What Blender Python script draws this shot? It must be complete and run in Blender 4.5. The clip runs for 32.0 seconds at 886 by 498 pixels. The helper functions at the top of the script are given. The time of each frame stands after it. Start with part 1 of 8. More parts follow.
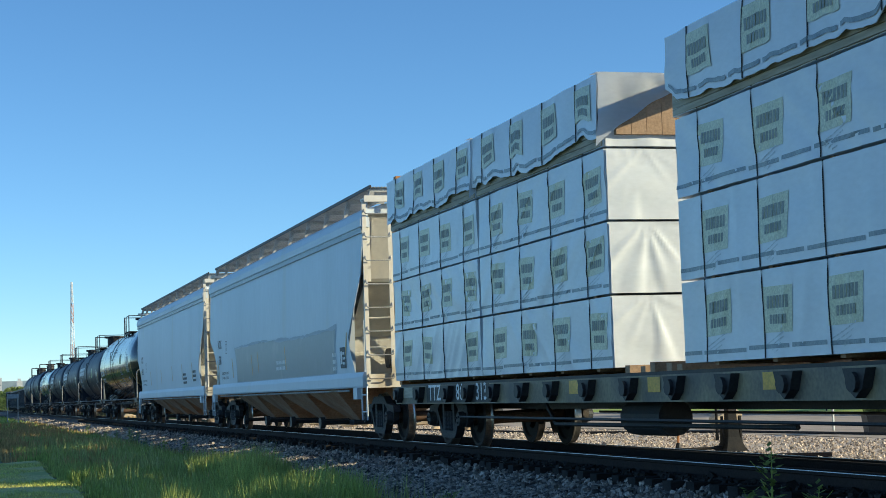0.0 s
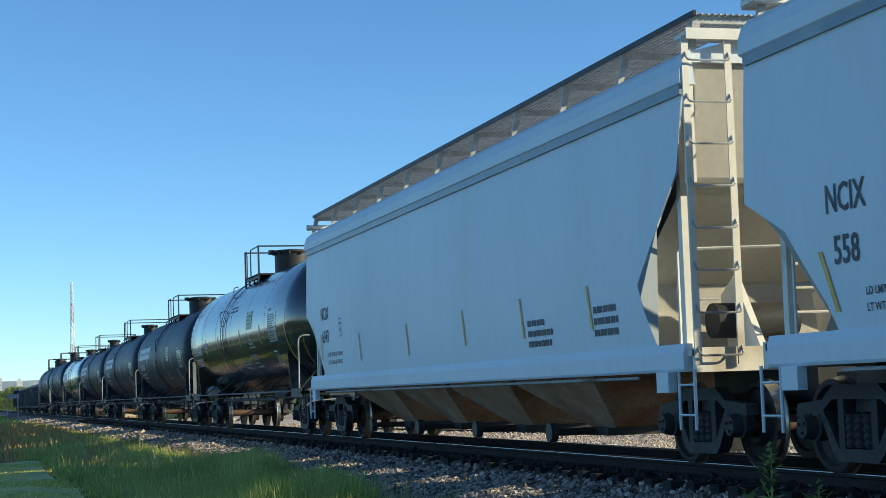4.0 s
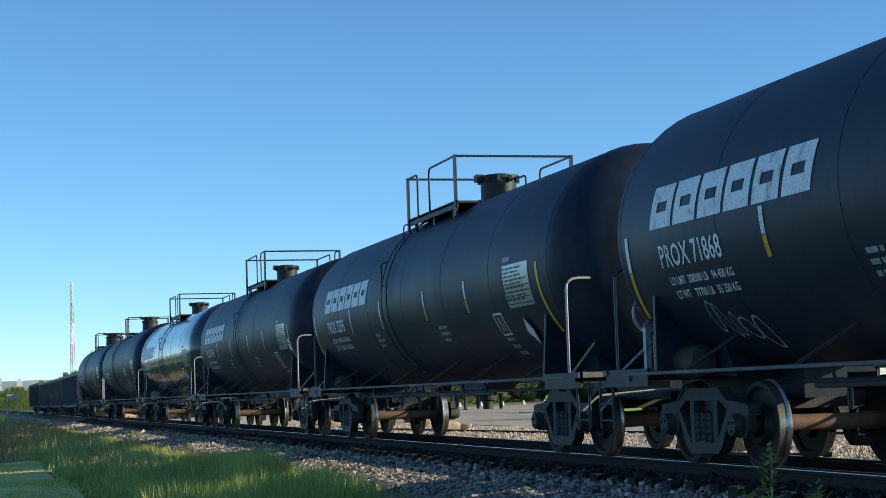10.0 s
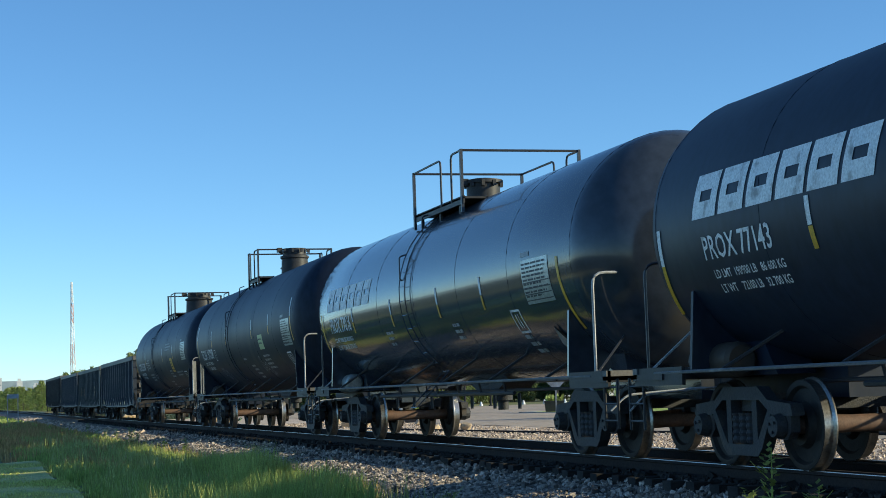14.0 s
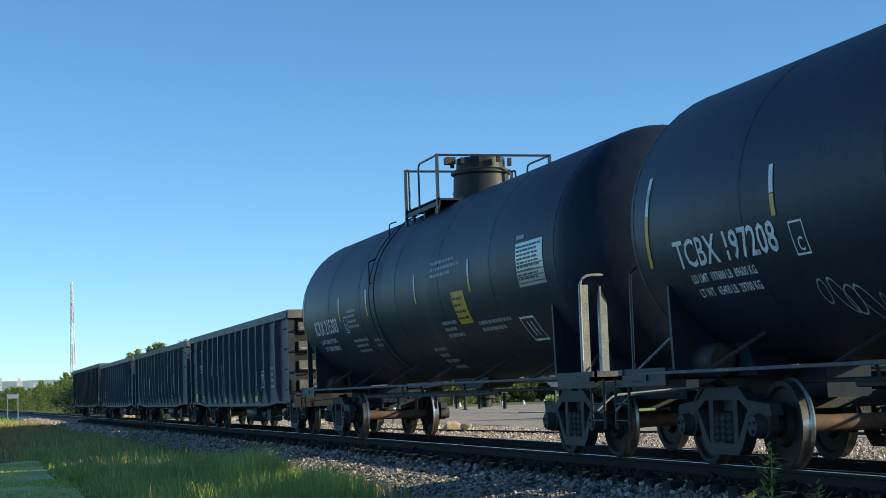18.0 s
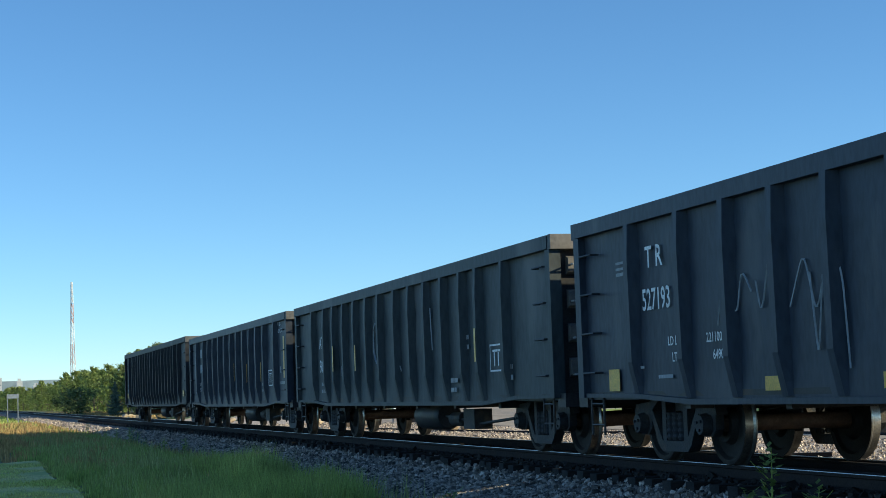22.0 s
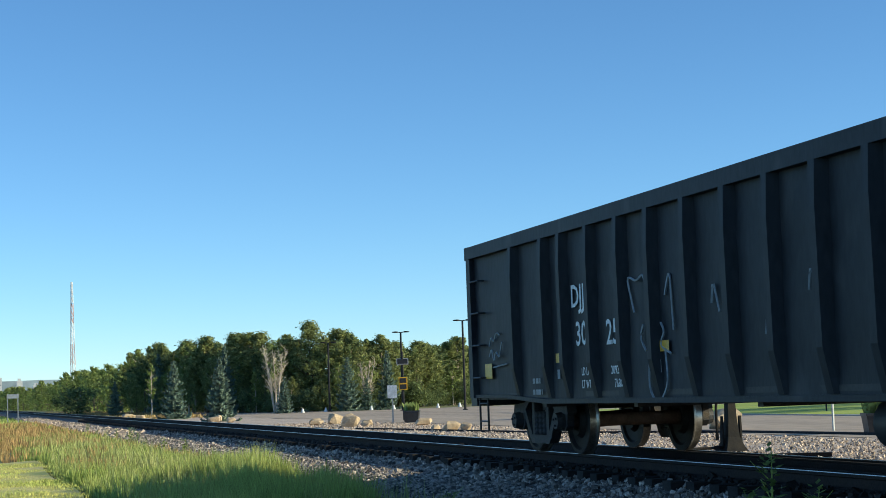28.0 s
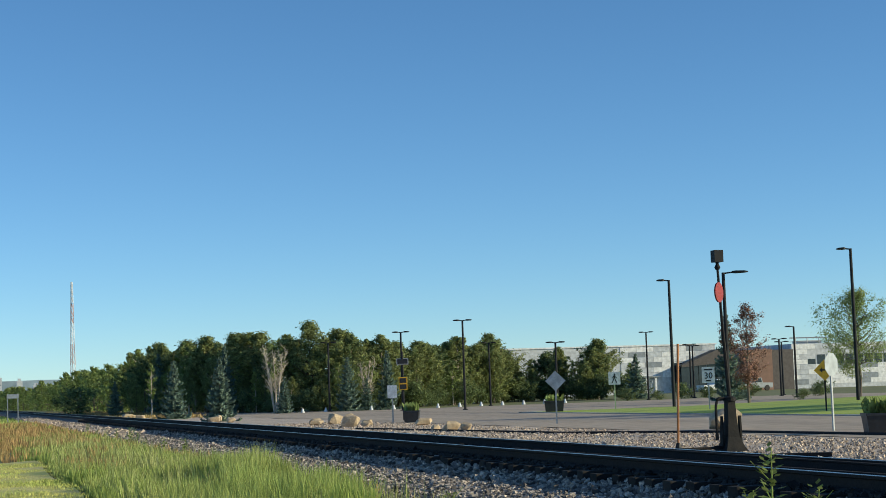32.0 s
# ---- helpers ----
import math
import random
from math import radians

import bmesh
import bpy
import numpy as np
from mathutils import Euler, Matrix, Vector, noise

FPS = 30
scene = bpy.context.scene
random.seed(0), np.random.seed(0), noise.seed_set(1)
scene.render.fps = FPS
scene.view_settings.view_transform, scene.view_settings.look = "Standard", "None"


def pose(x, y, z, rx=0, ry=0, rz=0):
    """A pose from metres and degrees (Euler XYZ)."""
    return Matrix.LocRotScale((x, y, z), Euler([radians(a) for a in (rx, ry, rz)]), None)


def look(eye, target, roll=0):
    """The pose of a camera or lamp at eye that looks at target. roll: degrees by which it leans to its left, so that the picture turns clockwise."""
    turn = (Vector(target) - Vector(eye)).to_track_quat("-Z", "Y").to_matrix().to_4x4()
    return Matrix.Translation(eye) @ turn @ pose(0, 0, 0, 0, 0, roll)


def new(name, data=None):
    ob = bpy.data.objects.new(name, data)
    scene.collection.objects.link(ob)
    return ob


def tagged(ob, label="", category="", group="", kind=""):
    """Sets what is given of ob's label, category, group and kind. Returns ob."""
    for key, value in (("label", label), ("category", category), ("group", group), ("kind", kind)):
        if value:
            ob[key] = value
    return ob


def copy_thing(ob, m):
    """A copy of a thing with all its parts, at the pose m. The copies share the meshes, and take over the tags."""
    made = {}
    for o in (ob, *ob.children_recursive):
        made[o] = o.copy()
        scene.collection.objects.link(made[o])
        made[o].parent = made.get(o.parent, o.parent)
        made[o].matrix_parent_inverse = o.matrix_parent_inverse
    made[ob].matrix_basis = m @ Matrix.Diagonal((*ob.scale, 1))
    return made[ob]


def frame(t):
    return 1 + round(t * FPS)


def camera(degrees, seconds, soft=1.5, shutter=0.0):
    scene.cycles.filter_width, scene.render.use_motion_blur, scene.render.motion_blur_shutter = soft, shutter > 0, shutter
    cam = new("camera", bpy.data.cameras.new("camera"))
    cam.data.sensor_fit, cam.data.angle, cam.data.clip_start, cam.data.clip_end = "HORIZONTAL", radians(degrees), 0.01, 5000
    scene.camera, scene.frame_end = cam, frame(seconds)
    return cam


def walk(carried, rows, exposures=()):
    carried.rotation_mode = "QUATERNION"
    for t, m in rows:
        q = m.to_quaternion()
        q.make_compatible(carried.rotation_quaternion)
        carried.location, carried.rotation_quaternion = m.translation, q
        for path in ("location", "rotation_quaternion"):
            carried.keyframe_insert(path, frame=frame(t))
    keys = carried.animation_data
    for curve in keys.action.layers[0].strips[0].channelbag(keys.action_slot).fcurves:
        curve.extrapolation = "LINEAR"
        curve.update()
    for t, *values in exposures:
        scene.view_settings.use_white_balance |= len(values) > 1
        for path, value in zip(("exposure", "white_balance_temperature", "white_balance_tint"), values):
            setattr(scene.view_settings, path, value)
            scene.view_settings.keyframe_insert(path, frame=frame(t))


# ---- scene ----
# The world: y runs along the track, away from the camera; the near rail is at x = 8.25, z = 0 is the rail's top.
TRACK_X, SPEED = 9.0, 9.2
cam = camera(29.3, 32.0, soft=0.4)
EYE = pose(0, 0, 0.92, 94.798, 1.940, -15.921)
walk(cam, [(0, EYE), (32, EYE)], [(0, 0.42, 5800, -2), (6, 0.5, 5800, -2), (22, 0.44, 5800, -2), (26, 0.44, 5800, -2), (28.8, 0.4, 5800, -2), (29.8, 0.15, 5800, -2), (32, 0.1, 5800, -2)])

# ---- light ----
SUN_ELEV, SUN_AZ = 18.0, -26.0        # the sun stands over the far side of the track, a little behind the camera
world = bpy.data.worlds.new("sky")
scene.world = world
world.use_nodes = True
wn = world.node_tree
sky = wn.nodes.new("ShaderNodeTexSky")
sky.sky_type = "NISHITA"
sky.sun_disc = False
sky.altitude = 1050
sky.sun_elevation = radians(SUN_ELEV)
sky.sun_rotation = radians(90 - SUN_AZ)
sky.air_density, sky.dust_density, sky.ozone_density = 0.8, 0.0, 3.5
vivid = wn.nodes.new("ShaderNodeHueSaturation")
vivid.inputs["Saturation"].default_value = 1.03
wn.links.new(sky.outputs[0], vivid.inputs["Color"])
wn.links.new(vivid.outputs[0], wn.nodes["Background"].inputs[0])
wn.nodes["Background"].inputs[1].default_value = 0.122
sun_dir = Vector((math.cos(radians(SUN_AZ)) * math.cos(radians(SUN_ELEV)), math.sin(radians(SUN_AZ)) * math.cos(radians(SUN_ELEV)), math.sin(radians(SUN_ELEV))))
sun = new("sun", bpy.data.lights.new("sun", "SUN"))
sun.data.energy, sun.data.angle, sun.data.color = 5.0, radians(0.6), (1.0, 0.8, 0.52)
sun.matrix_world = look((60, -60, 60), Vector((60, -60, 60)) - sun_dir)


# ---- materials ----
def mat(name, col, rough=0.6, metal=0.0, col2=None, scale=3.0, fine=40.0, mix=0.5, bump=0.0, bscale=None, stretch=(1, 1, 1), spec=0.5, island=0.0, rand=0.0, dirt=None, dirt_amt=0.0, dirt_scale=1.2, coat=0.0, rvar=0.15, ior=1.5, turn=(0, 0, 0), thru=0.0):
    """A procedural surface: two scales of noise between two colours, dirt patches, roughness variation and relief."""
    m = bpy.data.materials.new(name)
    m.use_nodes = True
    nt = m.node_tree
    N, L = nt.nodes, nt.links
    b = N["Principled BSDF"]
    tc = N.new("ShaderNodeTexCoord")
    mp = N.new("ShaderNodeMapping")
    mp.inputs["Scale"].default_value = stretch
    mp.inputs["Rotation"].default_value = turn
    L.new(tc.outputs["Object"], mp.inputs[0])

    def nz(sc, det=5.0):
        n = N.new("ShaderNodeTexNoise")
        n.inputs["Scale"].default_value, n.inputs["Detail"].default_value = sc, det
        L.new(mp.outputs[0], n.inputs[0])
        return n.outputs[0]

    def ramp(src, a, bb):
        r = N.new("ShaderNodeMapRange")
        r.inputs[1].default_value, r.inputs[2].default_value = a, bb
        L.new(src, r.inputs[0])
        return r.outputs[0]

    def blend(fac, a, bb, kind="MIX"):
        x = N.new("ShaderNodeMix")
        x.data_type, x.blend_type = "RGBA", kind
        for sock, v in ((x.inputs[0], fac), (x.inputs[6], a), (x.inputs[7], bb)):
            if isinstance(v, bpy.types.NodeSocket):
                L.new(v, sock)
            else:
                sock.default_value = v if not isinstance(v, tuple) else (*v, 1) if len(v) == 3 else v
        return x.outputs[2]

    c2 = col2 or tuple(min(1, c * 0.72) for c in col)
    big, small = nz(scale), nz(fine, 3.0)
    f = ramp(big, 0.35, 0.65)
    c = blend(f, tuple(col), tuple(c2))
    g = N.new("ShaderNodeMapRange")
    g.inputs[1].default_value, g.inputs[2].default_value = 0.25, 0.75
    g.inputs[3].default_value, g.inputs[4].default_value = 1 - mix * 0.5, 1 + mix * 0.5
    L.new(small, g.inputs[0])
    cc = N.new("ShaderNodeVectorMath")
    cc.operation = "SCALE"
    L.new(c, cc.inputs[0])
    L.new(g.outputs[0], cc.inputs[3])
    out = cc.outputs[0]
    if island or rand:
        src = N.new("ShaderNodeNewGeometry").outputs["Random Per Island"] if island else N.new("ShaderNodeObjectInfo").outputs["Random"]
        amt = island or rand
        rr = N.new("ShaderNodeMapRange")
        rr.inputs[3].default_value, rr.inputs[4].default_value = 1 - amt, 1 + amt
        L.new(src, rr.inputs[0])
        c3 = N.new("ShaderNodeVectorMath")
        c3.operation = "SCALE"
        L.new(out, c3.inputs[0])
        L.new(rr.outputs[0], c3.inputs[3])
        out = c3.outputs[0]
    if dirt:
        d = ramp(nz(dirt_scale, 8.0), 0.62 - dirt_amt * 0.35, 0.72)
        out = blend(d, out, tuple(dirt))
    L.new(out, b.inputs["Base Color"])
    rv = N.new("ShaderNodeMapRange")
    rv.inputs[3].default_value, rv.inputs[4].default_value = max(0.02, rough - rvar * rough), min(1, rough + rvar * rough)
    L.new(big, rv.inputs[0])
    L.new(rv.outputs[0], b.inputs["Roughness"])
    b.inputs["Metallic"].default_value = metal
    b.inputs["Specular IOR Level"].default_value = spec
    b.inputs["Coat Weight"].default_value = coat
    b.inputs["IOR"].default_value = ior
    if bump:
        bp = N.new("ShaderNodeBump")
        bp.inputs["Strength"].default_value, bp.inputs["Distance"].default_value = bump, 0.03
        L.new(nz(bscale or fine, 4.0), bp.inputs["Height"])
        L.new(bp.outputs[0], b.inputs["Normal"])
    if thru:
        # thin leaves let part of the light through
        tr, ms = N.new("ShaderNodeBsdfTranslucent"), N.new("ShaderNodeMixShader")
        L.new(out, tr.inputs["Color"])
        ms.inputs[0].default_value = thru
        L.new(b.outputs[0], ms.inputs[1])
        L.new(tr.outputs[0], ms.inputs[2])
        L.new(ms.outputs[0], N["Material Output"].inputs["Surface"])
    return m


M = {}
M["tank"] = mat("tank_black_paint", (0.015, 0.022, 0.04), 0.46, col2=(0.02, 0.027, 0.046), scale=0.7, fine=9, dirt=(0.042, 0.046, 0.056), dirt_amt=0.07, dirt_scale=0.9, stretch=(1, 1, 0.5), spec=0.24)
M["tank_gloss"] = mat("tank_gloss_paint", (0.016, 0.018, 0.022), 0.13, col2=(0.022, 0.023, 0.026), scale=0.6, fine=6, dirt=(0.035, 0.032, 0.03), dirt_amt=0.05, dirt_scale=0.8, bump=0.04, bscale=1.2, ior=2.1)
M["tank_satin"] = mat("tank_satin_paint", (0.036, 0.046, 0.064), 0.17, col2=(0.044, 0.052, 0.068), scale=0.6, fine=6, dirt=(0.065, 0.062, 0.06), dirt_amt=0.04, dirt_scale=0.8, bump=0.02, coat=0.3)
M["steel_black"] = mat("dark_steel", (0.028, 0.03, 0.036), 0.5, col2=(0.042, 0.04, 0.04), scale=2.5, fine=30, dirt=(0.08, 0.065, 0.05), dirt_amt=0.15, spec=0.25)
M["rail_pipe"] = mat("painted_pipe", (0.035, 0.04, 0.052), 0.4, scale=4)
M["pipe_white"] = mat("pale_worn_pipe", (0.45, 0.46, 0.47), 0.4, scale=6, dirt=(0.16, 0.13, 0.1), dirt_amt=0.2)
M["side_pipe"] = mat("grey_worn_pipe", (0.14, 0.15, 0.165), 0.45, scale=5, dirt=(0.3, 0.29, 0.28), dirt_amt=0.12, dirt_scale=3)
M["dusty_steel"] = mat("dusty_grey_steel", (0.16, 0.155, 0.15), 0.65, col2=(0.09, 0.088, 0.088), scale=3, fine=25, dirt=(0.3, 0.26, 0.2), dirt_amt=0.15)
M["truck"] = mat("grimy_cast_steel", (0.034, 0.037, 0.044), 0.6, col2=(0.05, 0.049, 0.048), scale=4, fine=50, bump=0.3, dirt=(0.09, 0.075, 0.06), dirt_amt=0.1, dirt_scale=3, spec=0.25)
M["wheel"] = mat("wheel_steel", (0.018, 0.017, 0.017), 0.6, col2=(0.035, 0.03, 0.026), scale=5, fine=30, spec=0.22)
M["tread"] = mat("bright_tread", (0.5, 0.47, 0.43), 0.3, metal=0.9, scale=8)
M["axle"] = mat("rusty_axle", (0.15, 0.085, 0.055), 0.75, col2=(0.1, 0.06, 0.042), scale=8)
M["white"] = mat("white_stencil", (0.84, 0.85, 0.85), 0.5, col2=(0.74, 0.75, 0.76), scale=6, dirt=(0.35, 0.34, 0.33), dirt_amt=0.12, dirt_scale=6)
M["grey_ink"] = mat("grey_stencil", (0.36, 0.37, 0.38), 0.55, scale=8)
M["yellow"] = mat("reflective_yellow", (0.72, 0.42, 0.03), 0.4, col2=(0.6, 0.34, 0.03), scale=5)
M["red"] = mat("red_paint", (0.32, 0.025, 0.015), 0.5, scale=4)
M["lime"] = mat("pale_green_label", (0.55, 0.6, 0.3), 0.45, col2=(0.48, 0.55, 0.3), scale=9)
M["silver"] = mat("worn_foil_panel", (0.5, 0.53, 0.53), 0.35, metal=0.5, col2=(0.4, 0.42, 0.4), scale=6)
M["hopper"] = mat("pale_blue_grey_hopper_paint", (0.69, 0.75, 0.82), 0.45, col2=(0.66, 0.72, 0.78), scale=0.6, fine=8, dirt=(0.66, 0.7, 0.72), dirt_amt=0.05, dirt_scale=0.8, stretch=(1, 1, 0.35), mix=0.06, ior=1.45)
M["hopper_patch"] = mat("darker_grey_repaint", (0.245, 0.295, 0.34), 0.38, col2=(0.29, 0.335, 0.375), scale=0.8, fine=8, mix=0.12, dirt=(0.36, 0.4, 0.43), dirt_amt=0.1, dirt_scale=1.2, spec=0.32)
M["hopper_fade"] = mat("faded_grey_overspray", (0.44, 0.5, 0.56), 0.5, col2=(0.5, 0.55, 0.6), scale=0.9, fine=8, mix=0.1, spec=0.25)
# cream puts the sun's warmth into the hoppers' white paint at their ends
M["hopper_end"] = mat("cream_hopper_paint", (0.8, 0.77, 0.7), 0.5, col2=(0.74, 0.69, 0.6), scale=1.1, fine=9, mix=0.12, dirt=(0.5, 0.42, 0.3), dirt_amt=0.06)
M["hopper_rust"] = mat("rust_stained_chute", (0.36, 0.2, 0.12), 0.75, col2=(0.44, 0.33, 0.24), scale=1.6, fine=20, stretch=(1, 1, 0.4), dirt=(0.24, 0.12, 0.07), dirt_amt=0.3)
M["grate"] = mat("galvanised_grating", (0.5, 0.48, 0.44), 0.5, metal=0.2, scale=8)
M["ink_dark"] = mat("dark_stencil", (0.06, 0.065, 0.08), 0.55, scale=8)
M["gon"] = mat("dark_blue_grey_gondola", (0.034, 0.044, 0.064), 0.5, col2=(0.05, 0.058, 0.075), scale=0.9, fine=14, stretch=(1, 1, 0.4), dirt=(0.1, 0.105, 0.115), dirt_amt=0.12, dirt_scale=1.3, bump=0.12, spec=0.25)
M["gon_green"] = mat("dark_green_grey_gondola", (0.042, 0.053, 0.06), 0.55, col2=(0.066, 0.076, 0.08), scale=0.9, fine=14, stretch=(1, 1, 0.4), dirt=(0.13, 0.13, 0.13), dirt_amt=0.18, dirt_scale=1.1, bump=0.08, spec=0.25)
M["gon_black"] = mat("worn_black_gondola", (0.019, 0.021, 0.026), 0.55, col2=(0.034, 0.036, 0.042), scale=0.8, fine=14, stretch=(1, 1, 0.4), dirt=(0.075, 0.073, 0.073), dirt_amt=0.12, dirt_scale=1.2, bump=0.1, spec=0.22)
# pale tone holds the sunlight that strikes the gondolas' front ends
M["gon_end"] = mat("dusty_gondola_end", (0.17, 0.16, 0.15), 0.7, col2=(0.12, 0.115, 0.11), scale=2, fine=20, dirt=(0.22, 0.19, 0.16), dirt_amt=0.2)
M["chalk"] = mat("chalk_line", (0.42, 0.44, 0.46), 0.8, scale=20)
M["wrap"] = mat("white_lumber_wrap", (0.74, 0.77, 0.81), 0.3, col2=(0.7, 0.74, 0.78), scale=1.5, fine=10, mix=0.08, bump=0.12, bscale=1.6, stretch=(1, 0.9, 2.4), turn=(0.75, 0, 0), ior=1.5)
M["strap"] = mat("black_band", (0.03, 0.03, 0.035), 0.5)
M["print_green"] = mat("pale_yellow_print", (0.6, 0.6, 0.4), 0.35, col2=(0.66, 0.66, 0.48), scale=5, bump=0.1, bscale=1.6)
M["print_ink"] = mat("faded_print_ink", (0.2, 0.22, 0.19), 0.45, col2=(0.3, 0.32, 0.28), scale=8)
M["lumber_pale"] = mat("pale_sawn_boards", (0.5, 0.45, 0.34), 0.7, col2=(0.42, 0.37, 0.28), scale=3, fine=30, stretch=(1, 0.1, 1), island=0.15)
M["print_band"] = mat("blue_grey_print", (0.2, 0.25, 0.28), 0.4, col2=(0.3, 0.35, 0.38), scale=6)
M["smear"] = mat("faint_grey_smear", (0.5, 0.55, 0.58), 0.35, col2=(0.62, 0.66, 0.7), scale=6)
M["field"] = mat("dark_green_field", (0.06, 0.085, 0.03), 0.95, col2=(0.09, 0.1, 0.04), scale=0.05, fine=1)
M["lumber"] = mat("sawn_lumber", (0.42, 0.28, 0.17), 0.75, col2=(0.34, 0.22, 0.13), scale=3, fine=30, island=0.2)
M["flat_yellow"] = mat("weathered_yellow_sill", (0.3, 0.25, 0.15), 0.6, col2=(0.17, 0.15, 0.115), scale=1.5, fine=20, dirt=(0.13, 0.115, 0.1), dirt_amt=0.3)
M["orange"] = mat("orange_bulkhead", (0.5, 0.22, 0.06), 0.6, scale=2)
M["rail"] = mat("rusty_rail", (0.03, 0.027, 0.027), 0.9, metal=0.0, col2=(0.042, 0.034, 0.03), scale=3, fine=40, spec=0.1)
M["railhead"] = mat("polished_rail_head", (0.5, 0.49, 0.47), 0.35, metal=1.0, scale=5)
M["tie"] = mat("creosoted_timber", (0.022, 0.021, 0.021), 0.95, col2=(0.034, 0.031, 0.028), scale=4, fine=25, stretch=(0.3, 3, 3), rand=0.3, bump=0.3, spec=0.2)
M["stone"] = mat("ballast_stone", (0.43, 0.365, 0.305), 0.85, col2=(0.175, 0.152, 0.133), scale=7, fine=60, island=0.85, mix=0.7)
M["gravel_stone"] = mat("pale_gravel_stone", (0.54, 0.43, 0.33), 0.85, col2=(0.34, 0.28, 0.225), scale=9, fine=60, island=0.6)
M["ballast"] = mat("ballast_bed", (0.17, 0.147, 0.125), 0.9, col2=(0.09, 0.078, 0.068), scale=14, fine=70, mix=0.9, bump=0.6, bscale=18)
M["stone_dark"] = mat("oil_stained_stone", (0.045, 0.041, 0.038), 0.9, col2=(0.026, 0.024, 0.022), scale=9, fine=60, island=0.5, spec=0.2)
M["gravel"] = mat("pale_gravel", (0.58, 0.475, 0.375), 0.9, col2=(0.44, 0.36, 0.29), scale=1.5, fine=25, mix=0.9)
M["asphalt"] = mat("dusty_pale_asphalt", (0.46, 0.37, 0.275), 0.85, col2=(0.35, 0.285, 0.22), scale=0.35, fine=6, mix=0.7, stretch=(1.6, 0.12, 1))
M["lawn"] = mat("mown_lawn", (0.42, 0.5, 0.07), 0.9, col2=(0.27, 0.36, 0.055), scale=0.35, fine=12, mix=0.7, stretch=(0.5, 1.6, 1))
M["ground"] = mat("meadow_ground", (0.18, 0.185, 0.065), 0.95, col2=(0.14, 0.155, 0.055), scale=0.4, fine=8, mix=0.5, dirt=(0.24, 0.2, 0.11), dirt_amt=0.15, dirt_scale=0.25)
M["mown"] = mat("short_yellowing_grass", (0.6, 0.54, 0.2), 0.95, col2=(0.5, 0.48, 0.16), scale=1.2, fine=18, mix=0.9, dirt=(0.34, 0.38, 0.1), dirt_amt=0.35, dirt_scale=0.7)
M["mown_blade"] = mat("yellowing_grass_blades", (0.64, 0.6, 0.22), 0.8, col2=(0.48, 0.53, 0.15), scale=0.8, fine=4, island=0.4, spec=0.0, thru=0.25)
M["seedhead"] = mat("pale_seed_stems", (0.5, 0.48, 0.22), 0.8, col2=(0.36, 0.42, 0.13), scale=0.7, fine=3, island=0.4, spec=0.0, thru=0.3)
M["grass"] = mat("green_grass_blades", (0.32, 0.4, 0.095), 0.6, col2=(0.42, 0.46, 0.145), scale=0.5, fine=3, island=0.35, spec=0.2, thru=0.35)
M["drygrass"] = mat("dry_grass_blades", (0.5, 0.33, 0.15), 0.8, col2=(0.38, 0.29, 0.12), scale=0.7, fine=3, island=0.35, spec=0.0, thru=0.25)
M["bark"] = mat("grey_bark", (0.16, 0.13, 0.1), 0.9, scale=6, bump=0.4)
M["birch"] = mat("pale_bark", (0.6, 0.52, 0.42), 0.85, col2=(0.45, 0.38, 0.3), scale=6)
M["leaf"] = mat("green_leaves", (0.23, 0.275, 0.1), 0.6, col2=(0.3, 0.32, 0.13), scale=0.6, fine=2, island=0.5, spec=0.1, thru=0.45)
M["leaf_light"] = mat("light_green_leaves", (0.26, 0.33, 0.1), 0.6, col2=(0.31, 0.36, 0.13), scale=0.5, fine=2, island=0.4, spec=0.1, thru=0.45)
M["leaf_dark"] = mat("deep_green_leaves", (0.135, 0.18, 0.08), 0.65, col2=(0.175, 0.215, 0.09), scale=0.5, fine=2, island=0.45, spec=0.1, thru=0.42)
M["leaf_red"] = mat("purple_red_leaves", (0.3, 0.17, 0.13), 0.6, scale=0.6, fine=2, island=0.5, spec=0.0)
M["needle"] = mat("blue_green_needles", (0.17, 0.235, 0.185), 0.7, col2=(0.22, 0.28, 0.22), scale=0.8, fine=4, island=0.4, spec=0.0, thru=0.2)
M["lamp_post"] = mat("black_lamp_paint", (0.018, 0.019, 0.022), 0.6, scale=5, spec=0.25)
M["galv"] = mat("galvanised_steel", (0.42, 0.43, 0.43), 0.45, metal=0.6, scale=6)
M["alu"] = mat("bare_sign_back", (0.4, 0.43, 0.46), 0.45, metal=0.4, scale=5)
M["sign_white"] = mat("white_sign_face", (0.78, 0.79, 0.8), 0.4, scale=6)
M["sign_yellow"] = mat("yellow_sign_face", (0.75, 0.42, 0.02), 0.4, scale=6)
M["ink"] = mat("black_sign_ink", (0.02, 0.02, 0.02), 0.5)
M["orange_stake"] = mat("orange_marker", (0.5, 0.2, 0.06), 0.55, scale=6)
M["rock"] = mat("tan_boulder", (0.55, 0.43, 0.28), 0.85, col2=(0.38, 0.29, 0.19), scale=2, fine=14, bump=0.6, bscale=5)
M["planter"] = mat("black_planter", (0.03, 0.03, 0.033), 0.5, scale=5)
M["wall_white"] = mat("white_wall_panel", (0.84, 0.84, 0.84), 0.5, scale=2, mix=0.08)
M["wall_grey"] = mat("grey_wall_panel", (0.28, 0.31, 0.34), 0.5, scale=2, mix=0.1)
M["wall_light"] = mat("light_grey_wall_panel", (0.58, 0.6, 0.63), 0.5, scale=2, mix=0.1)
M["wall_brown"] = mat("brown_brick_cladding", (0.24, 0.14, 0.1), 0.8, col2=(0.2, 0.12, 0.09), scale=2, fine=20)
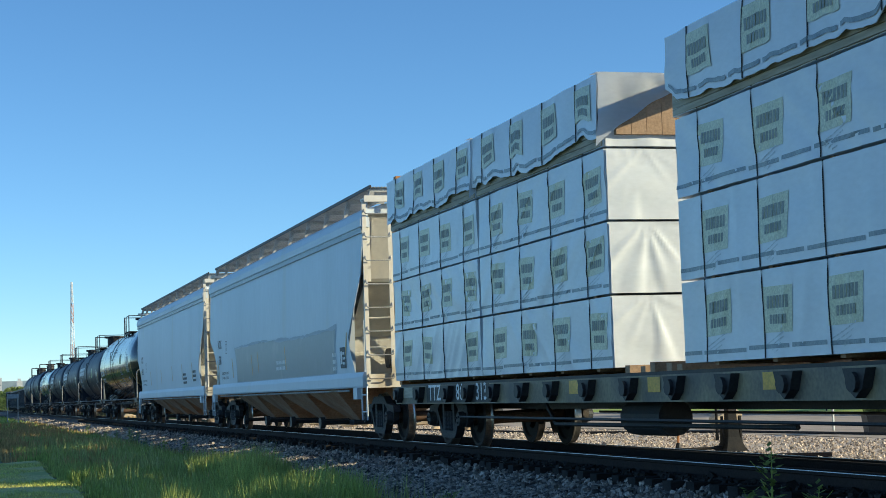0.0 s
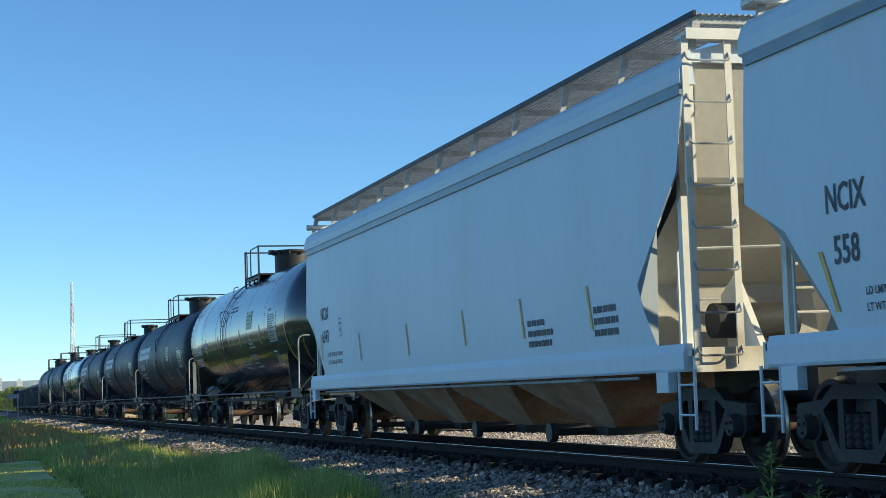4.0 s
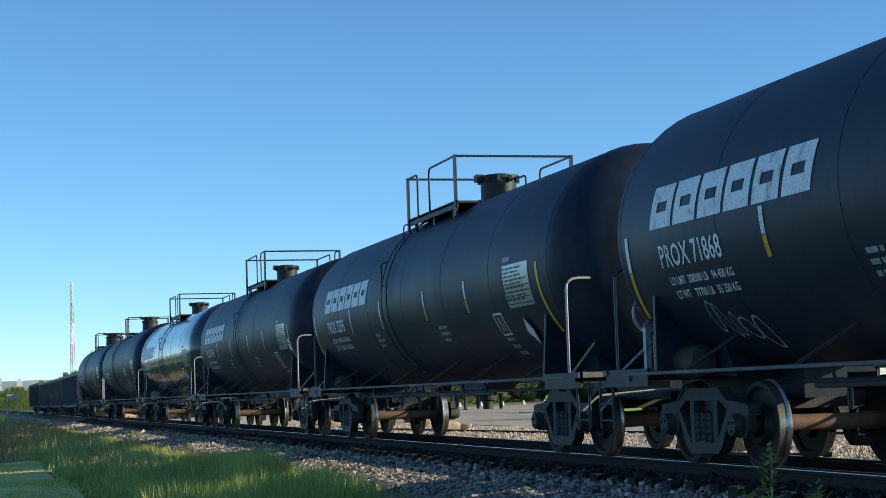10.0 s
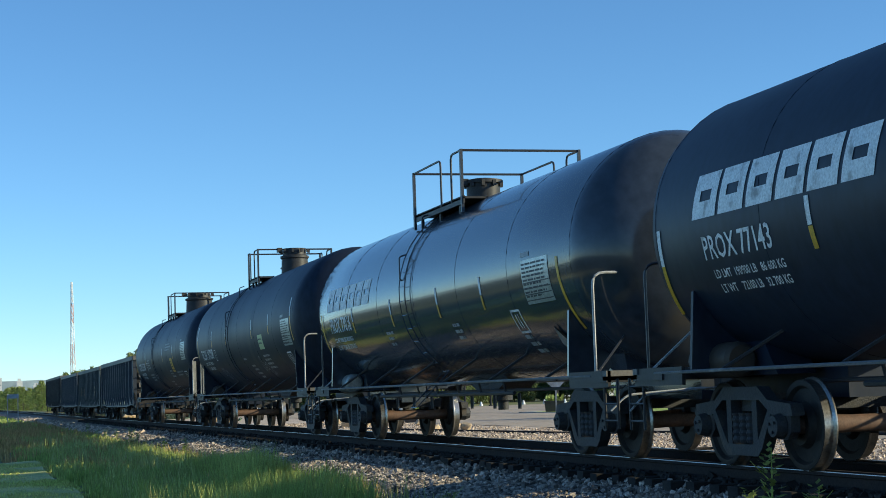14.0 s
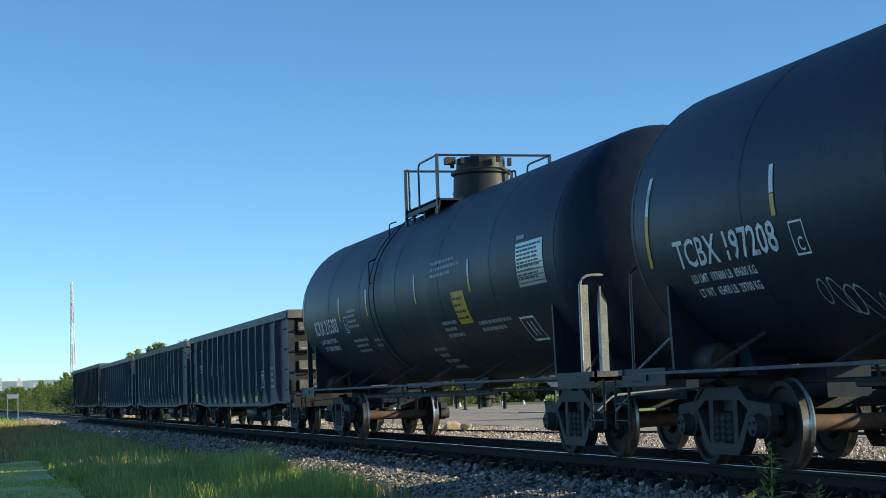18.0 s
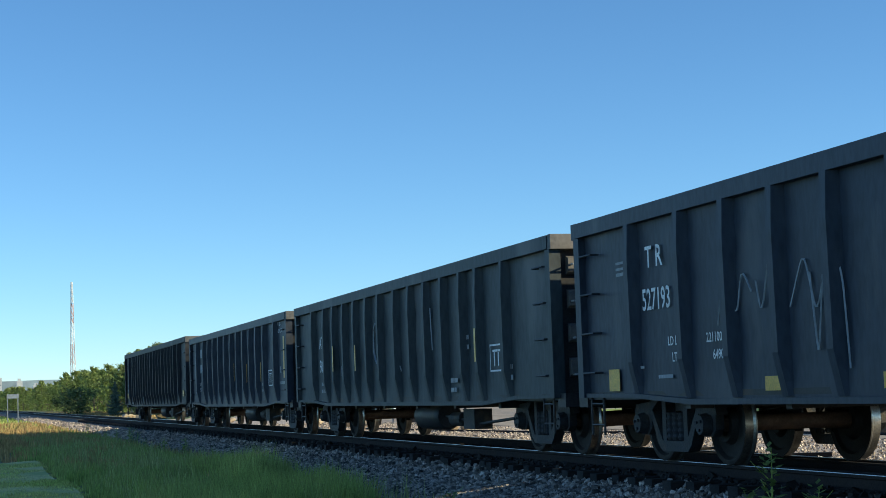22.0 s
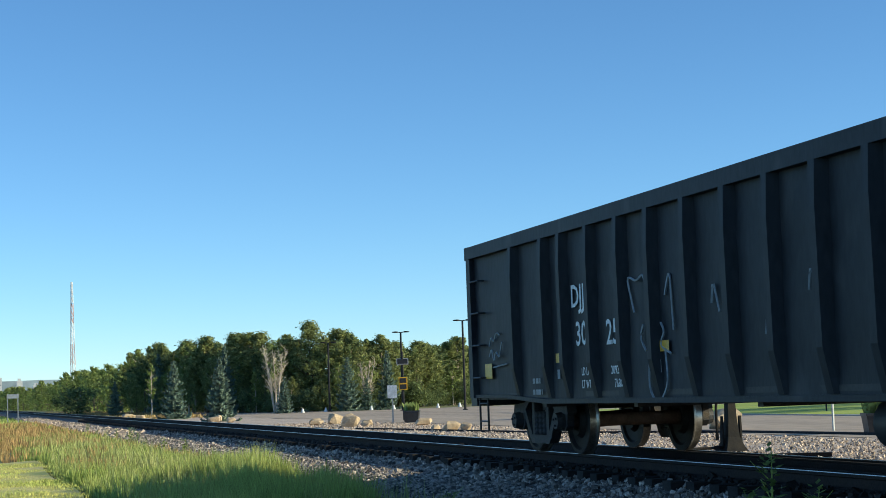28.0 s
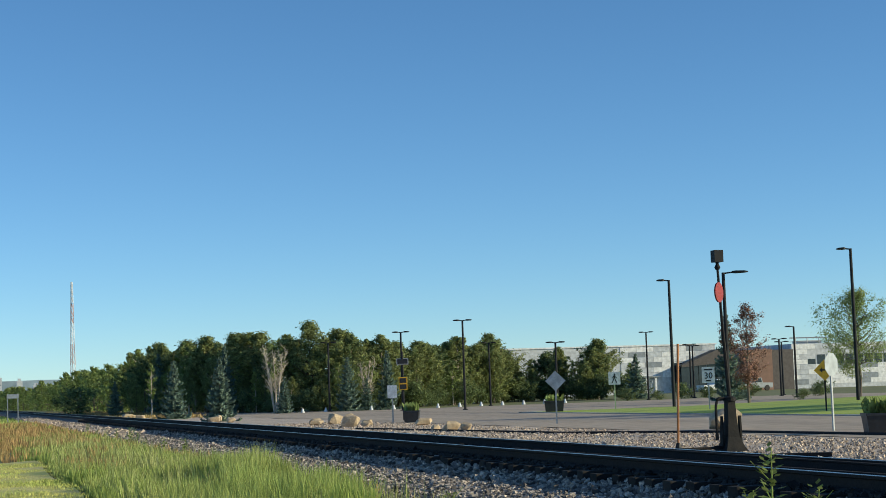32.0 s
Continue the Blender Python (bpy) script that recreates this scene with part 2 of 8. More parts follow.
M["wall_mesh"] = mat("dark_screen_cladding", (0.09, 0.075, 0.07), 0.6, scale=3)
M["glass"] = mat("dark_window_glass", (0.03, 0.04, 0.05), 0.08, scale=2)
M["tower_red"] = mat("tower_red", (0.62, 0.45, 0.43), 0.6)
M["tower_white"] = mat("tower_white", (0.8, 0.82, 0.85), 0.6)
M["car_white"] = mat("white_car_paint", (0.75, 0.76, 0.78), 0.25, coat=0.5)
M["rubber"] = mat("black_rubber", (0.02, 0.02, 0.02), 0.8)
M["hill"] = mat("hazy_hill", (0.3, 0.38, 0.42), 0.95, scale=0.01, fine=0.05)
M["castiron"] = mat("weathered_cast_iron", (0.012, 0.012, 0.013), 0.75, col2=(0.028, 0.025, 0.022), scale=5, bump=0.2, spec=0.2)


# ---- mesh helpers ----
def bm_new():
    return bmesh.new()


def box(bm, x0, x1, y0, y1, z0, z1):
    v = [bm.verts.new(p) for p in ((x0, y0, z0), (x1, y0, z0), (x1, y1, z0), (x0, y1, z0), (x0, y0, z1), (x1, y0, z1), (x1, y1, z1), (x0, y1, z1))]
    for f in ((3, 2, 1, 0), (4, 5, 6, 7), (0, 1, 5, 4), (1, 2, 6, 5), (2, 3, 7, 6), (3, 0, 4, 7)):
        bm.faces.new([v[i] for i in f])
    return v


def loft(bm, rings, close=True, caps=True):
    """Skin a list of rings (equal counts of points)."""
    vs = [[bm.verts.new(p) for p in r] for r in rings]
    n = len(vs[0])
    for a, b in zip(vs, vs[1:]):
        for i in range(n if close else n - 1):
            j = (i + 1) % n
            bm.faces.new((a[i], a[j], b[j], b[i]))
    if caps and close:
        bm.faces.new(vs[0][::-1])
        bm.faces.new(vs[-1])
    return vs


def tube(bm, pts, r, n=6, caps=True):
    """A round bar along a polyline; r a number or one radius for each point."""
    pts = [Vector(p) for p in pts]
    rings = []
    for i, p in enumerate(pts):
        d = (pts[min(i + 1, len(pts) - 1)] - pts[max(i - 1, 0)]).normalized()
        a = d.cross(Vector((0.31, 0.17, 0.93)) if abs(d.z) < 0.9 else Vector((1, 0.1, 0))).normalized()
        b = d.cross(a)
        rr = r[i] if isinstance(r, (list, tuple)) else r
        rings.append([p + (a * math.cos(t) + b * math.sin(t)) * rr for t in (2 * math.pi * k / n for k in range(n))])
    loft(bm, rings, True, caps)


def arc_path(pts, r=0.12, n=4):
    """Round the inner corners of a polyline."""
    pts = [Vector(p) for p in pts]
    out = [pts[0]]
    for a, p, b in zip(pts, pts[1:], pts[2:]):
        u, w = (a - p), (b - p)
        k = min(r, u.length * 0.45, w.length * 0.45)
        u, w = p + u.normalized() * k, p + w.normalized() * k
        out += [u * (1 - t) ** 2 + p * 2 * t * (1 - t) + w * t * t for t in (i / n for i in range(n + 1))]
    return out + [pts[-1]]


def lathe(bm, prof, axis="z", at=(0, 0, 0), n=24, caps=True):
    """Turn a profile of (along, radius) about an axis through at."""
    rings = []
    for a, r in prof:
        ring = []
        for k in range(n):
            c, s = math.cos(2 * math.pi * k / n) * r, math.sin(2 * math.pi * k / n) * r
            p = (a, c, s) if axis == "x" else (s, a, c) if axis == "y" else (c, s, a)
            ring.append(Vector(at) + Vector(p))
        rings.append(ring)
    loft(bm, rings, True, caps)


def prism(bm, poly, x0, x1, plane="yz"):
    """A polygon of (a, b) pulled from x0 to x1 along the third axis."""
    f = {"yz": lambda x, a, b: (x, a, b), "xz": lambda x, a, b: (a, x, b), "xy": lambda x, a, b: (a, b, x)}[plane]
    loft(bm, [[f(x0, a, b) for a, b in poly], [f(x1, a, b) for a, b in poly]])


def mesh_of(name, bm, material, smooth=False, bevel=0.0):
    if bevel:
        bmesh.ops.bevel(bm, geom=[e for e in bm.edges if len(e.link_faces) == 2 and e.calc_face_angle(0) > 0.6], offset=bevel, segments=2, affect="EDGES", profile=0.7)
    bmesh.ops.recalc_face_normals(bm, faces=bm.faces[:])
    if any(len(e.link_faces) == 1 for e in bm.edges):
        # open sheets face the camera's side of the track, or up
        n = Vector((0, 0, 0))
        for f in bm.faces:
            n += f.normal * f.calc_area()
        ax = max((abs(n.x), -n.x), (abs(n.y), -n.y), (abs(n.z), n.z))
        if ax[1] < 0:
            bmesh.ops.reverse_faces(bm, faces=bm.faces[:])
    me = bpy.data.meshes.new(name)
    bm.to_mesh(me)
    bm.free()
    for m in material if isinstance(material, (list, tuple)) else [material]:
        me.materials.append(m)
    if smooth:
        for p in me.polygons:
            p.use_smooth = True
        me.set_sharp_from_angle(angle=radians(38))
    return me


def part(name, bm, material, parent, label="", smooth=False, bevel=0.0):
    """Link a bmesh as one mesh object under a thing or a part."""
    ob = new(name, mesh_of(name, bm, material, smooth, bevel))
    ob.parent = parent
    if label:
        ob["label"] = label
    return ob


def share(ob, m, parent=None):
    """Another object on the same mesh, under the same parent."""
    o = new(ob.name.split(".")[0], ob.data)
    o.parent = parent or ob.parent
    o.matrix_basis = m
    if "label" in ob:
        o["label"] = ob["label"]
    return o


def thing(name, label, category, group="", kind="", at=None):
    ob = new(name)
    ob.empty_display_size = 0.2
    tagged(ob, label, category, group, kind)
    if at is not None:
        ob.matrix_basis = at
    return ob


def whole(name, bm, material, label, category, group="", kind="", smooth=False, bevel=0.0, at=None):
    ob = new(name, mesh_of(name, bm, material, smooth, bevel))
    if kind == "structure" and sum(p.normal.z for p in ob.data.polygons) < 0:
        ob.data.flip_normals()
    tagged(ob, label, category, group, kind)
    if at is not None:
        ob.matrix_basis = at
    return ob


def letters(txt, size, shear=0.0, width=1.0):
    """Flat points and faces of a line of built-in lettering, from (0, 0) to the right and up."""
    cu = bpy.data.curves.new("lettering", "FONT")
    cu.body, cu.size, cu.shear, cu.resolution_u = txt, size / 0.7, shear, 2
    cu.offset = size * 0.02
    ob = bpy.data.objects.new("lettering", cu)
    me = bpy.data.meshes.new_from_object(ob)
    pts = [(v.co.x * width, v.co.y) for v in me.vertices]
    faces = [tuple(p.vertices) for p in me.polygons]
    bpy.data.objects.remove(ob)
    bpy.data.curves.remove(cu)
    bpy.data.meshes.remove(me)
    return pts, faces


def lay(bm, pts, faces, place):
    vs = [bm.verts.new(place(u, v)) for u, v in pts]
    for f in faces:
        try:
            bm.faces.new([vs[i] for i in f])
        except ValueError:
            pass


def grid_patch(u0, u1, v0, v1, nu=1, nv=4):
    pts = [(u0 + (u1 - u0) * i / nu, v0 + (v1 - v0) * j / nv) for j in range(nv + 1) for i in range(nu + 1)]
    faces = [(j * (nu + 1) + i, j * (nu + 1) + i + 1, (j + 1) * (nu + 1) + i + 1, (j + 1) * (nu + 1) + i) for j in range(nv) for i in range(nu)]
    return pts, faces


def dash_lines(rng, width, rows, pitch, height):
    """Rows of small dashes in place of unreadable small print."""
    pts, faces = [], []
    for r in range(rows):
        u, v = 0.0, -r * pitch
        end = width * rng.uniform(0.6, 1.0)
        while u < end:
            w = rng.uniform(0.06, 0.22)
            k = len(pts)
            pts += [(u, v), (min(u + w, end), v), (min(u + w, end), v + height), (u, v + height)]
            faces.append((k, k + 1, k + 2, k + 3))
            u += w + 0.035
    return pts, faces


# ---- rolling stock ----
MOVING = []          # (thing, place along the track at the start, height, sideways)
WHEELS = []          # (wheelset, its y on the truck)


def rolling(ob, s, z=0.0, x=TRACK_X):
    MOVING.append((ob, s, z, x))
    ob.matrix_basis = pose(x, s, z)
    return ob


def tint(bm, start, idx):
    for f in list(bm.faces)[start:]:
        f.material_index = idx


def make_truck_meshes():
    # wheelset: two flanged wheels with polished treads on a rusty axle
    bm = bm_new()
    for sgn in (-1, 1):
        k = len(bm.faces)
        lathe(bm, [(sgn * 0.835, 0.10), (sgn * 0.86, 0.13), (sgn * 0.86, 0.2), (sgn * 0.79, 0.24), (sgn * 0.785, 0.37), (sgn * 0.825, 0.4), (sgn * 0.825, 0.452), (sgn * 0.822, 0.457)], "x", (0, 0, 0), 40, False)
        tint(bm, k, 0)
        k = len(bm.faces)
        lathe(bm, [(sgn * 0.822, 0.457), (sgn * 0.73, 0.462), (sgn * 0.705, 0.485), (sgn * 0.69, 0.485)], "x", (0, 0, 0), 40, False)
        tint(bm, k, 1)
        k = len(bm.faces)
        lathe(bm, [(sgn * 0.69, 0.483), (sgn * 0.688, 0.4), (sgn * 0.72, 0.37), (sgn * 0.725, 0.24), (sgn * 0.66, 0.19), (sgn * 0.66, 0.11)], "x", (0, 0, 0), 40, False)
        tint(bm, k, 0)
    k = len(bm.faces)
    lathe(bm, [(-1.08, 0.06), (-1.08, 0.08), (-0.9, 0.08), (-0.68, 0.105), (-0.3, 0.09), (0.3, 0.09), (0.68, 0.105), (0.9, 0.08), (1.08, 0.08), (1.08, 0.06)], "x", (0, 0, 0), 20)
    tint(bm, k, 2)
    wheel = mesh_of("wheelset", bm, [M["wheel"], M["tread"], M["axle"]], True)
    # cast side frame with two windows, spring nest and bearing housings
    bm = bm_new()
    x0, x1 = -0.07, 0.07
    prism(bm, [(-1.16, 0.56), (-1.12, 0.68), (-0.62, 0.72), (-0.4, 0.86), (0.4, 0.86), (0.62, 0.72), (1.12, 0.68), (1.16, 0.56), (0.72, 0.56), (0.44, 0.72), (-0.44, 0.72), (-0.72, 0.56)], x0, x1)
    prism(bm, [(-0.7, 0.6), (-0.46, 0.22), (-0.36, 0.14), (0.36, 0.14), (0.46, 0.22), (0.7, 0.6), (0.62, 0.62), (0.34, 0.26), (-0.34, 0.26), (-0.62, 0.62)], x0, x1)
    for y in (-0.3, 0.3):
        box(bm, x0 + 0.01, x1 - 0.01, y - 0.055, y + 0.055, 0.24, 0.75)
    for y in (-0.89, 0.89):
        prism(bm, [(y - 0.2, 0.62), (y - 0.19, 0.4), (y - 0.1, 0.32), (y + 0.1, 0.32), (y + 0.19, 0.4), (y + 0.2, 0.62)], x0 + 0.02, x1 - 0.02)
        lathe(bm, [(-0.16, 0.06), (-0.16, 0.11), (-0.07, 0.13), (0.05, 0.13)], "x", (0, y, 0.457), 14)
        for b in range(3):
            a = 2.1 * b + 0.4
            lathe(bm, [(-0.18, 0.018), (-0.155, 0.018)], "x", (0, y + 0.06 * math.cos(a), 0.457 + 0.06 * math.sin(a)), 6)
    for y in (-0.16, 0.0, 0.16):
        lathe(bm, [(0.27 + 0.035 * i, 0.07 if i % 2 else 0.055) for i in range(10)], "z", (-0.02, y, 0), 10)
    frame_me = mesh_of("sideframe", bm, M["truck"], False, 0.012)
    bm = bm_new()
    box(bm, -0.95, 0.95, -0.2, 0.2, 0.6, 0.78)
    lathe(bm, [(0.78, 0.22), (0.86, 0.2), (0.9, 0.18)], "z", (0, 0, 0), 16)
    for y in (-0.45, 0.45):
        box(bm, -0.72, 0.72, y - 0.05, y + 0.05, 0.36, 0.46)
        for x in (-0.72, 0.72):
            box(bm, x - 0.05, x + 0.05, y - 0.06, y + 0.06, 0.3, 0.6)
    return wheel, frame_me, mesh_of("bolster", bm, M["truck"], False, 0.015)


WHEEL_ME, FRAME_ME, BOLSTER_ME = make_truck_meshes()


def truck(car, y):
    t = new("truck", BOLSTER_ME)
    t.parent = car
    t.matrix_basis = pose(0, y, 0)
    for sgn in (-1, 1):
        f = new("sideframe", FRAME_ME)
        f.parent = t
        f.matrix_basis = pose(sgn * 1.0, 0, 0, 0, 0, 0 if sgn < 0 else 180)
    for yy in (-0.89, 0.89):
        w = new("wheelset", WHEEL_ME)
        w.parent = t
        w["label"] = "flanged steel wheels with shiny treads on a rusty axle"
        w.matrix_basis = pose(0, yy, 0.457)
        WHEELS.append((w, yy))


def coupler(car, y, sgn):
    bm = bm_new()
    box(bm, -0.09, 0.09, min(y, y - sgn * 0.75), max(y, y - sgn * 0.75), 0.72, 0.86)
    prism(bm, [(-0.17, y - sgn * 0.22), (0.17, y - sgn * 0.22), (0.2, y - sgn * 0.02), (0.05, y + sgn * 0.06), (-0.02, y - sgn * 0.06), (-0.14, y + sgn * 0.1), (-0.2, y)], 0.66, 0.98, "xy")
    part("coupler", bm, M["truck"], car, bevel=0.01)
    bm = bm_new()
    tube(bm, arc_path([(0.35, y - sgn * 0.5, 0.85), (0.4, y - sgn * 0.2, 0.5), (0.33, y + sgn * 0.02, 0.35)], 0.2), 0.03, 6)
    part("air_hose", bm, M["rubber"], car)


def rung(bm, x, y, z, w, axis="y", depth=0.09, sx=-1):
    """A bent grab iron, standing off the sheet."""
    if axis == "y":
        tube(bm, [(x, y - w / 2, z), (x + sx * depth, y - w / 2, z), (x + sx * depth, y + w / 2, z), (x, y + w / 2, z)], 0.014, 5)
    else:
        tube(bm, [(x - w / 2, y, z), (x - w / 2, y + sx * depth, z), (x + w / 2, y + sx * depth, z), (x + w / 2, y, z)], 0.014, 5)


def ladder(bm, x, y, z0, z1, w=0.4, n=8, axis="y", r=0.02):
    for k in (-1, 1):
        p = (x, y + k * w / 2) if axis == "y" else (x + k * w / 2, y)
        tube(bm, [(*p, z0), (*p, z1)], r, 6)
    for i in range(n):
        z = z0 + (i + 0.5) * (z1 - z0) / n
        a, b = ((x, y - w / 2, z), (x, y + w / 2, z)) if axis == "y" else ((x - w / 2, y, z), (x + w / 2, y, z))
        tube(bm, [a, b], r * 0.75, 5)


def brake_wheel(car, x, y, z, r=0.28, material="pipe_white"):
    bm = bm_new()
    n = 20
    ring = [(x + r * math.cos(2 * math.pi * k / n), y, z + r * math.sin(2 * math.pi * k / n)) for k in range(n + 1)]
    tube(bm, ring, 0.022, 6, False)
    for k in range(5):
        a = 2 * math.pi * k / 5 + 0.3
        tube(bm, [(x, y, z), (x + r * math.cos(a), y, z + r * math.sin(a))], 0.02, 5)
    lathe(bm, [(-0.05, 0.05), (0.05, 0.05)], "y", (x, y, z), 10)
    part("brake_wheel", bm, M[material], car)


def tank_car(s0, s1, R, zc, paint, label, rails, dome, marks, rng, uprights, wheel, dome_kind="drum"):
    """A tank car from coupler s0 to coupler s1; marks lays out its lettering and labels."""
    L, c = s1 - s0, (s0 + s1) / 2
    car = rolling(thing("tank_car", label, "tank car", "tank cars of the train"), c)
    h = L / 2 - 1.36
    bm = bm_new()
    prof = []
    for i in range(9):
        a = math.pi / 2 * i / 8
        prof.append((-h - 0.72 * math.cos(a), max(0.02, R * math.sin(a) ** 0.9)))
    n_ring = 6
    for i in range(1, n_ring):
        prof.append((-h + 2 * h * i / n_ring, R))
    for i in range(8, -1, -1):
        a = math.pi / 2 * i / 8
        prof.append((h + 0.72 * math.cos(a), max(0.02, R * math.sin(a) ** 0.9)))
    lathe(bm, prof, "y", (0, 0, zc), 64)
    shell = part("tank", bm, M[paint], car, smooth=True)
    for i in range(7):
        bm = bm_new()
        y = -h + 2 * h * i / 6
        n = 48
        tube(bm, [((R + 0.001) * math.sin(2 * math.pi * k / n), y, zc + (R + 0.001) * math.cos(2 * math.pi * k / n)) for k in range(n + 1)], 0.0035, 4, False)
        w = part("weld_seam", bm, M[paint], shell, smooth=True)

    def on(u0, v0, off=0.006):
        return lambda u, v: (-math.sqrt(max(0.01, (R + off) ** 2 - (v0 + v - zc) ** 2)), u0 - u, v0 + v)

    def stick(name, pf, u0, v0, material, lab="", off=0.006):
        bm = bm_new()
        lay(bm, *pf, on(u0, v0, off))
        o = part(name, bm, M[material], shell, lab)
        if name in ("small_print", "label_print"):
            o["kind"] = "stuff"
        return o

    for kind, y, z, *a in marks:
        if kind == "text":
            stick("lettering", letters(a[0], a[1], 0, a[2] if len(a) > 2 else 1.0), y, z, a[3] if len(a) > 3 else "white", "white stencilled lettering")
        elif kind == "badge":
            # a small framed box with one letter
            for q in (grid_patch(0, 0.27, 0, 0.02, 1, 1), grid_patch(0, 0.27, 0.3, 0.32, 1, 1), grid_patch(0, 0.02, 0.02, 0.3, 1, 2), grid_patch(0.25, 0.27, 0.02, 0.3, 1, 2)):
                stick("badge_frame", q, y, z, "white")
            stick("lettering", letters("C", 0.13, 0, 0.9), y - 0.08, z + 0.04, "white", "white stencilled lettering")
        elif kind == "bars":
            stick("small_print", dash_lines(rng, a[0], a[1], 0.1, 0.05), y, z, "grey_ink", "rows of small pale stencilling")
        elif kind == "strip":
            w, hh = 0.085, 0.49
            stick("reflector", grid_patch(0, w, hh * 0.45, hh, 1, 4), y, z, "white", "white reflective strip")
            stick("reflector", grid_patch(0, w, 0, hh * 0.43, 1, 4), y, z, "yellow", "yellow reflective strip")
        elif kind == "curve":
            bm = bm_new()
            n = 14
            dy = a[0]
            pts, fc = [], []
            for i in range(n + 1):
                v = a[2] * i / n
                u = dy * (1 - math.sin(math.pi / 2 * i / n))
                pts += [(u, v), (u + 0.085, v)]
            fc = [(2 * i, 2 * i + 1, 2 * i + 3, 2 * i + 2) for i in range(8)]
            lay(bm, pts[:18], fc, on(y, z))
            part("reflector", bm, M["yellow"], shell, "yellow reflective strip at the tank's end")
            bm = bm_new()
            lay(bm, pts[16:], fc[:n - 8], on(y, z))
            part("reflector", bm, M[a[1]], shell, "reflective strip at the tank's end")
        elif kind == "panel":
            stick("label_panel", grid_patch(0, a[0], 0, a[1], 2, 6), y, z, a[2], a[3])
            if a[2] == "silver":
                # rows of fine dark print over the whole plate, ruled in its lower half
                stick("label_print", dash_lines(rng, a[0] - 0.08, int(a[1] / 0.055) - 1, 0.055, 0.026), y - 0.04, z + a[1] - 0.07, "ink_dark", off=0.009)
                for k in range(4):
                    v = 0.04 + (a[1] * 0.5 - 0.06) * k / 3
                    stick("label_rule", grid_patch(0.02, a[0] - 0.02, v, v + 0.014, 2, 1), y, z, "ink_dark", off=0.011)
                stick("label_tab", grid_patch(0.0, 0.34, a[1] + 0.05, a[1] + 0.11, 1, 1), y, z, "grey_ink")
                continue
            stick("label_print", dash_lines(rng, a[0] - 0.1, int(a[1] / 0.1) - 1, 0.1, 0.035), y - 0.05, z + a[1] - 0.13, "ink_dark" if a[2] != "tank" else "grey_ink", off=0.011)
        elif kind == "outline":
            w, hh, t = a[0], a[1], 0.03
            bm = bm_new()
            for q in (grid_patch(0, w, 0, t, 2, 1), grid_patch(0, w, hh - t, hh, 2, 1), grid_patch(0, t, t, hh - t, 1, 4), grid_patch(w - t, w, t, hh - t, 1, 4), grid_patch(w * 0.35, w * 0.42, hh * 0.2, hh * 0.8, 1, 3), grid_patch(w * 0.6, w * 0.67, hh * 0.2, hh * 0.8, 1, 3)):
                lay(bm, *q, on(y, z))
            part("card_frame", bm, M["white"], shell, "white outlined card frame")
        elif kind == "logo":
            # six alike slanted plain blocks, each with a slot, in place of the owner's mark
            hh, wl, gap = 0.46, 0.56, 0.07
            for i in range(6):
                u = i * (wl + gap)
                sh = lambda v: 0.22 * v
                t = 0.15
                bm = bm_new()
                for a0, a1, b0, b1 in ((0, t, 0, hh), (wl - t, wl, 0, hh), (t, wl - t, hh * 0.62, hh), (t, wl - t, 0.0, hh * 0.38)):
                    pts, fc = grid_patch(a0, a1, b0, b1, 1, 4)
                    lay(bm, [(u + p + sh(q), q) for p, q in pts], fc, on(y, z))
                part("logo_block", bm, M[a[0]], shell, "plain slanted block of a large logo")
        elif kind == "scrawl":
            for k in range(5):
                bm = bm_new()
                w, hh, du = rng.uniform(0.05, 0.13), rng.uniform(0.07, 0.2), 0.2 * k + rng.uniform(-0.06, 0.06)
                pts, fc = [], []
                for i in range(17):
                    ang = 2 * math.pi * i / 16
                    for q in (1.0, 0.86):
                        pts.append((du + w * q * math.cos(ang) + 0.25 * hh * q * math.sin(ang) * (-1) ** k, hh * q * math.sin(ang) - 0.05 * k))
                lay(bm, pts, [(2 * i, 2 * i + 1, 2 * i + 3, 2 * i + 2) for i in range(16)], on(y, z))
                part("chalk_loop", bm, M["chalk"], shell, "chalked loop")
        elif kind == "diamond":
            d = a[0]
            stick("placard_frame", ([(0, -d), (d * 0.75, 0), (0, d), (-d * 0.75, 0)], [(0, 1, 2, 3)]), y, z, "steel_black", off=0.03)
            bm = bm_new()
            lay(bm, *([(0, -d * 0.85), (d * 0.64, 0), (0, d * 0.85), (-d * 0.64, 0)], [(0, 1, 2, 3)]), on(y, z, 0.045))
            part("placard", bm, M[a[1]], shell, "diamond hazard placard")
            if a[2]:
                stick("placard_number", grid_patch(-0.17, 0.17, -0.07, 0.07, 1, 1), y, z, "white", off=0.052)
                stick("lettering", letters(a[2], 0.1, 0, 1.1), y + 0.15, z - 0.05, "ink_dark", off=0.058)
    # dome in the middle of the top
    bm = bm_new()
    top = zc + R
    d0, dr, dh = dome[0], dome[1], dome[2] - top
    if dome_kind == "drum":
        lathe(bm, [(top - 0.12, dr), (top + dh - 0.06, dr), (top + dh - 0.06, dr * 1.14), (top + dh, dr * 1.14), (top + dh + 0.03, dr * 0.6), (top + dh + 0.03, 0.02)], "z", (0, d0, 0), 28)
    else:
        lathe(bm, [(top - 0.12, dr * 1.05), (top + dh * 0.55, dr), (top + dh * 0.6, dr * 1.1), (top + dh * 0.68, dr * 1.1), (top + dh * 0.72, dr * 0.9), (top + dh, dr * 0.88), (top + dh + 0.02, 0.02)], "z", (0, d0, 0), 28)
    dm = part("manway_dome", bm, M["steel_black"], car, smooth=True)
    bm = bm_new()
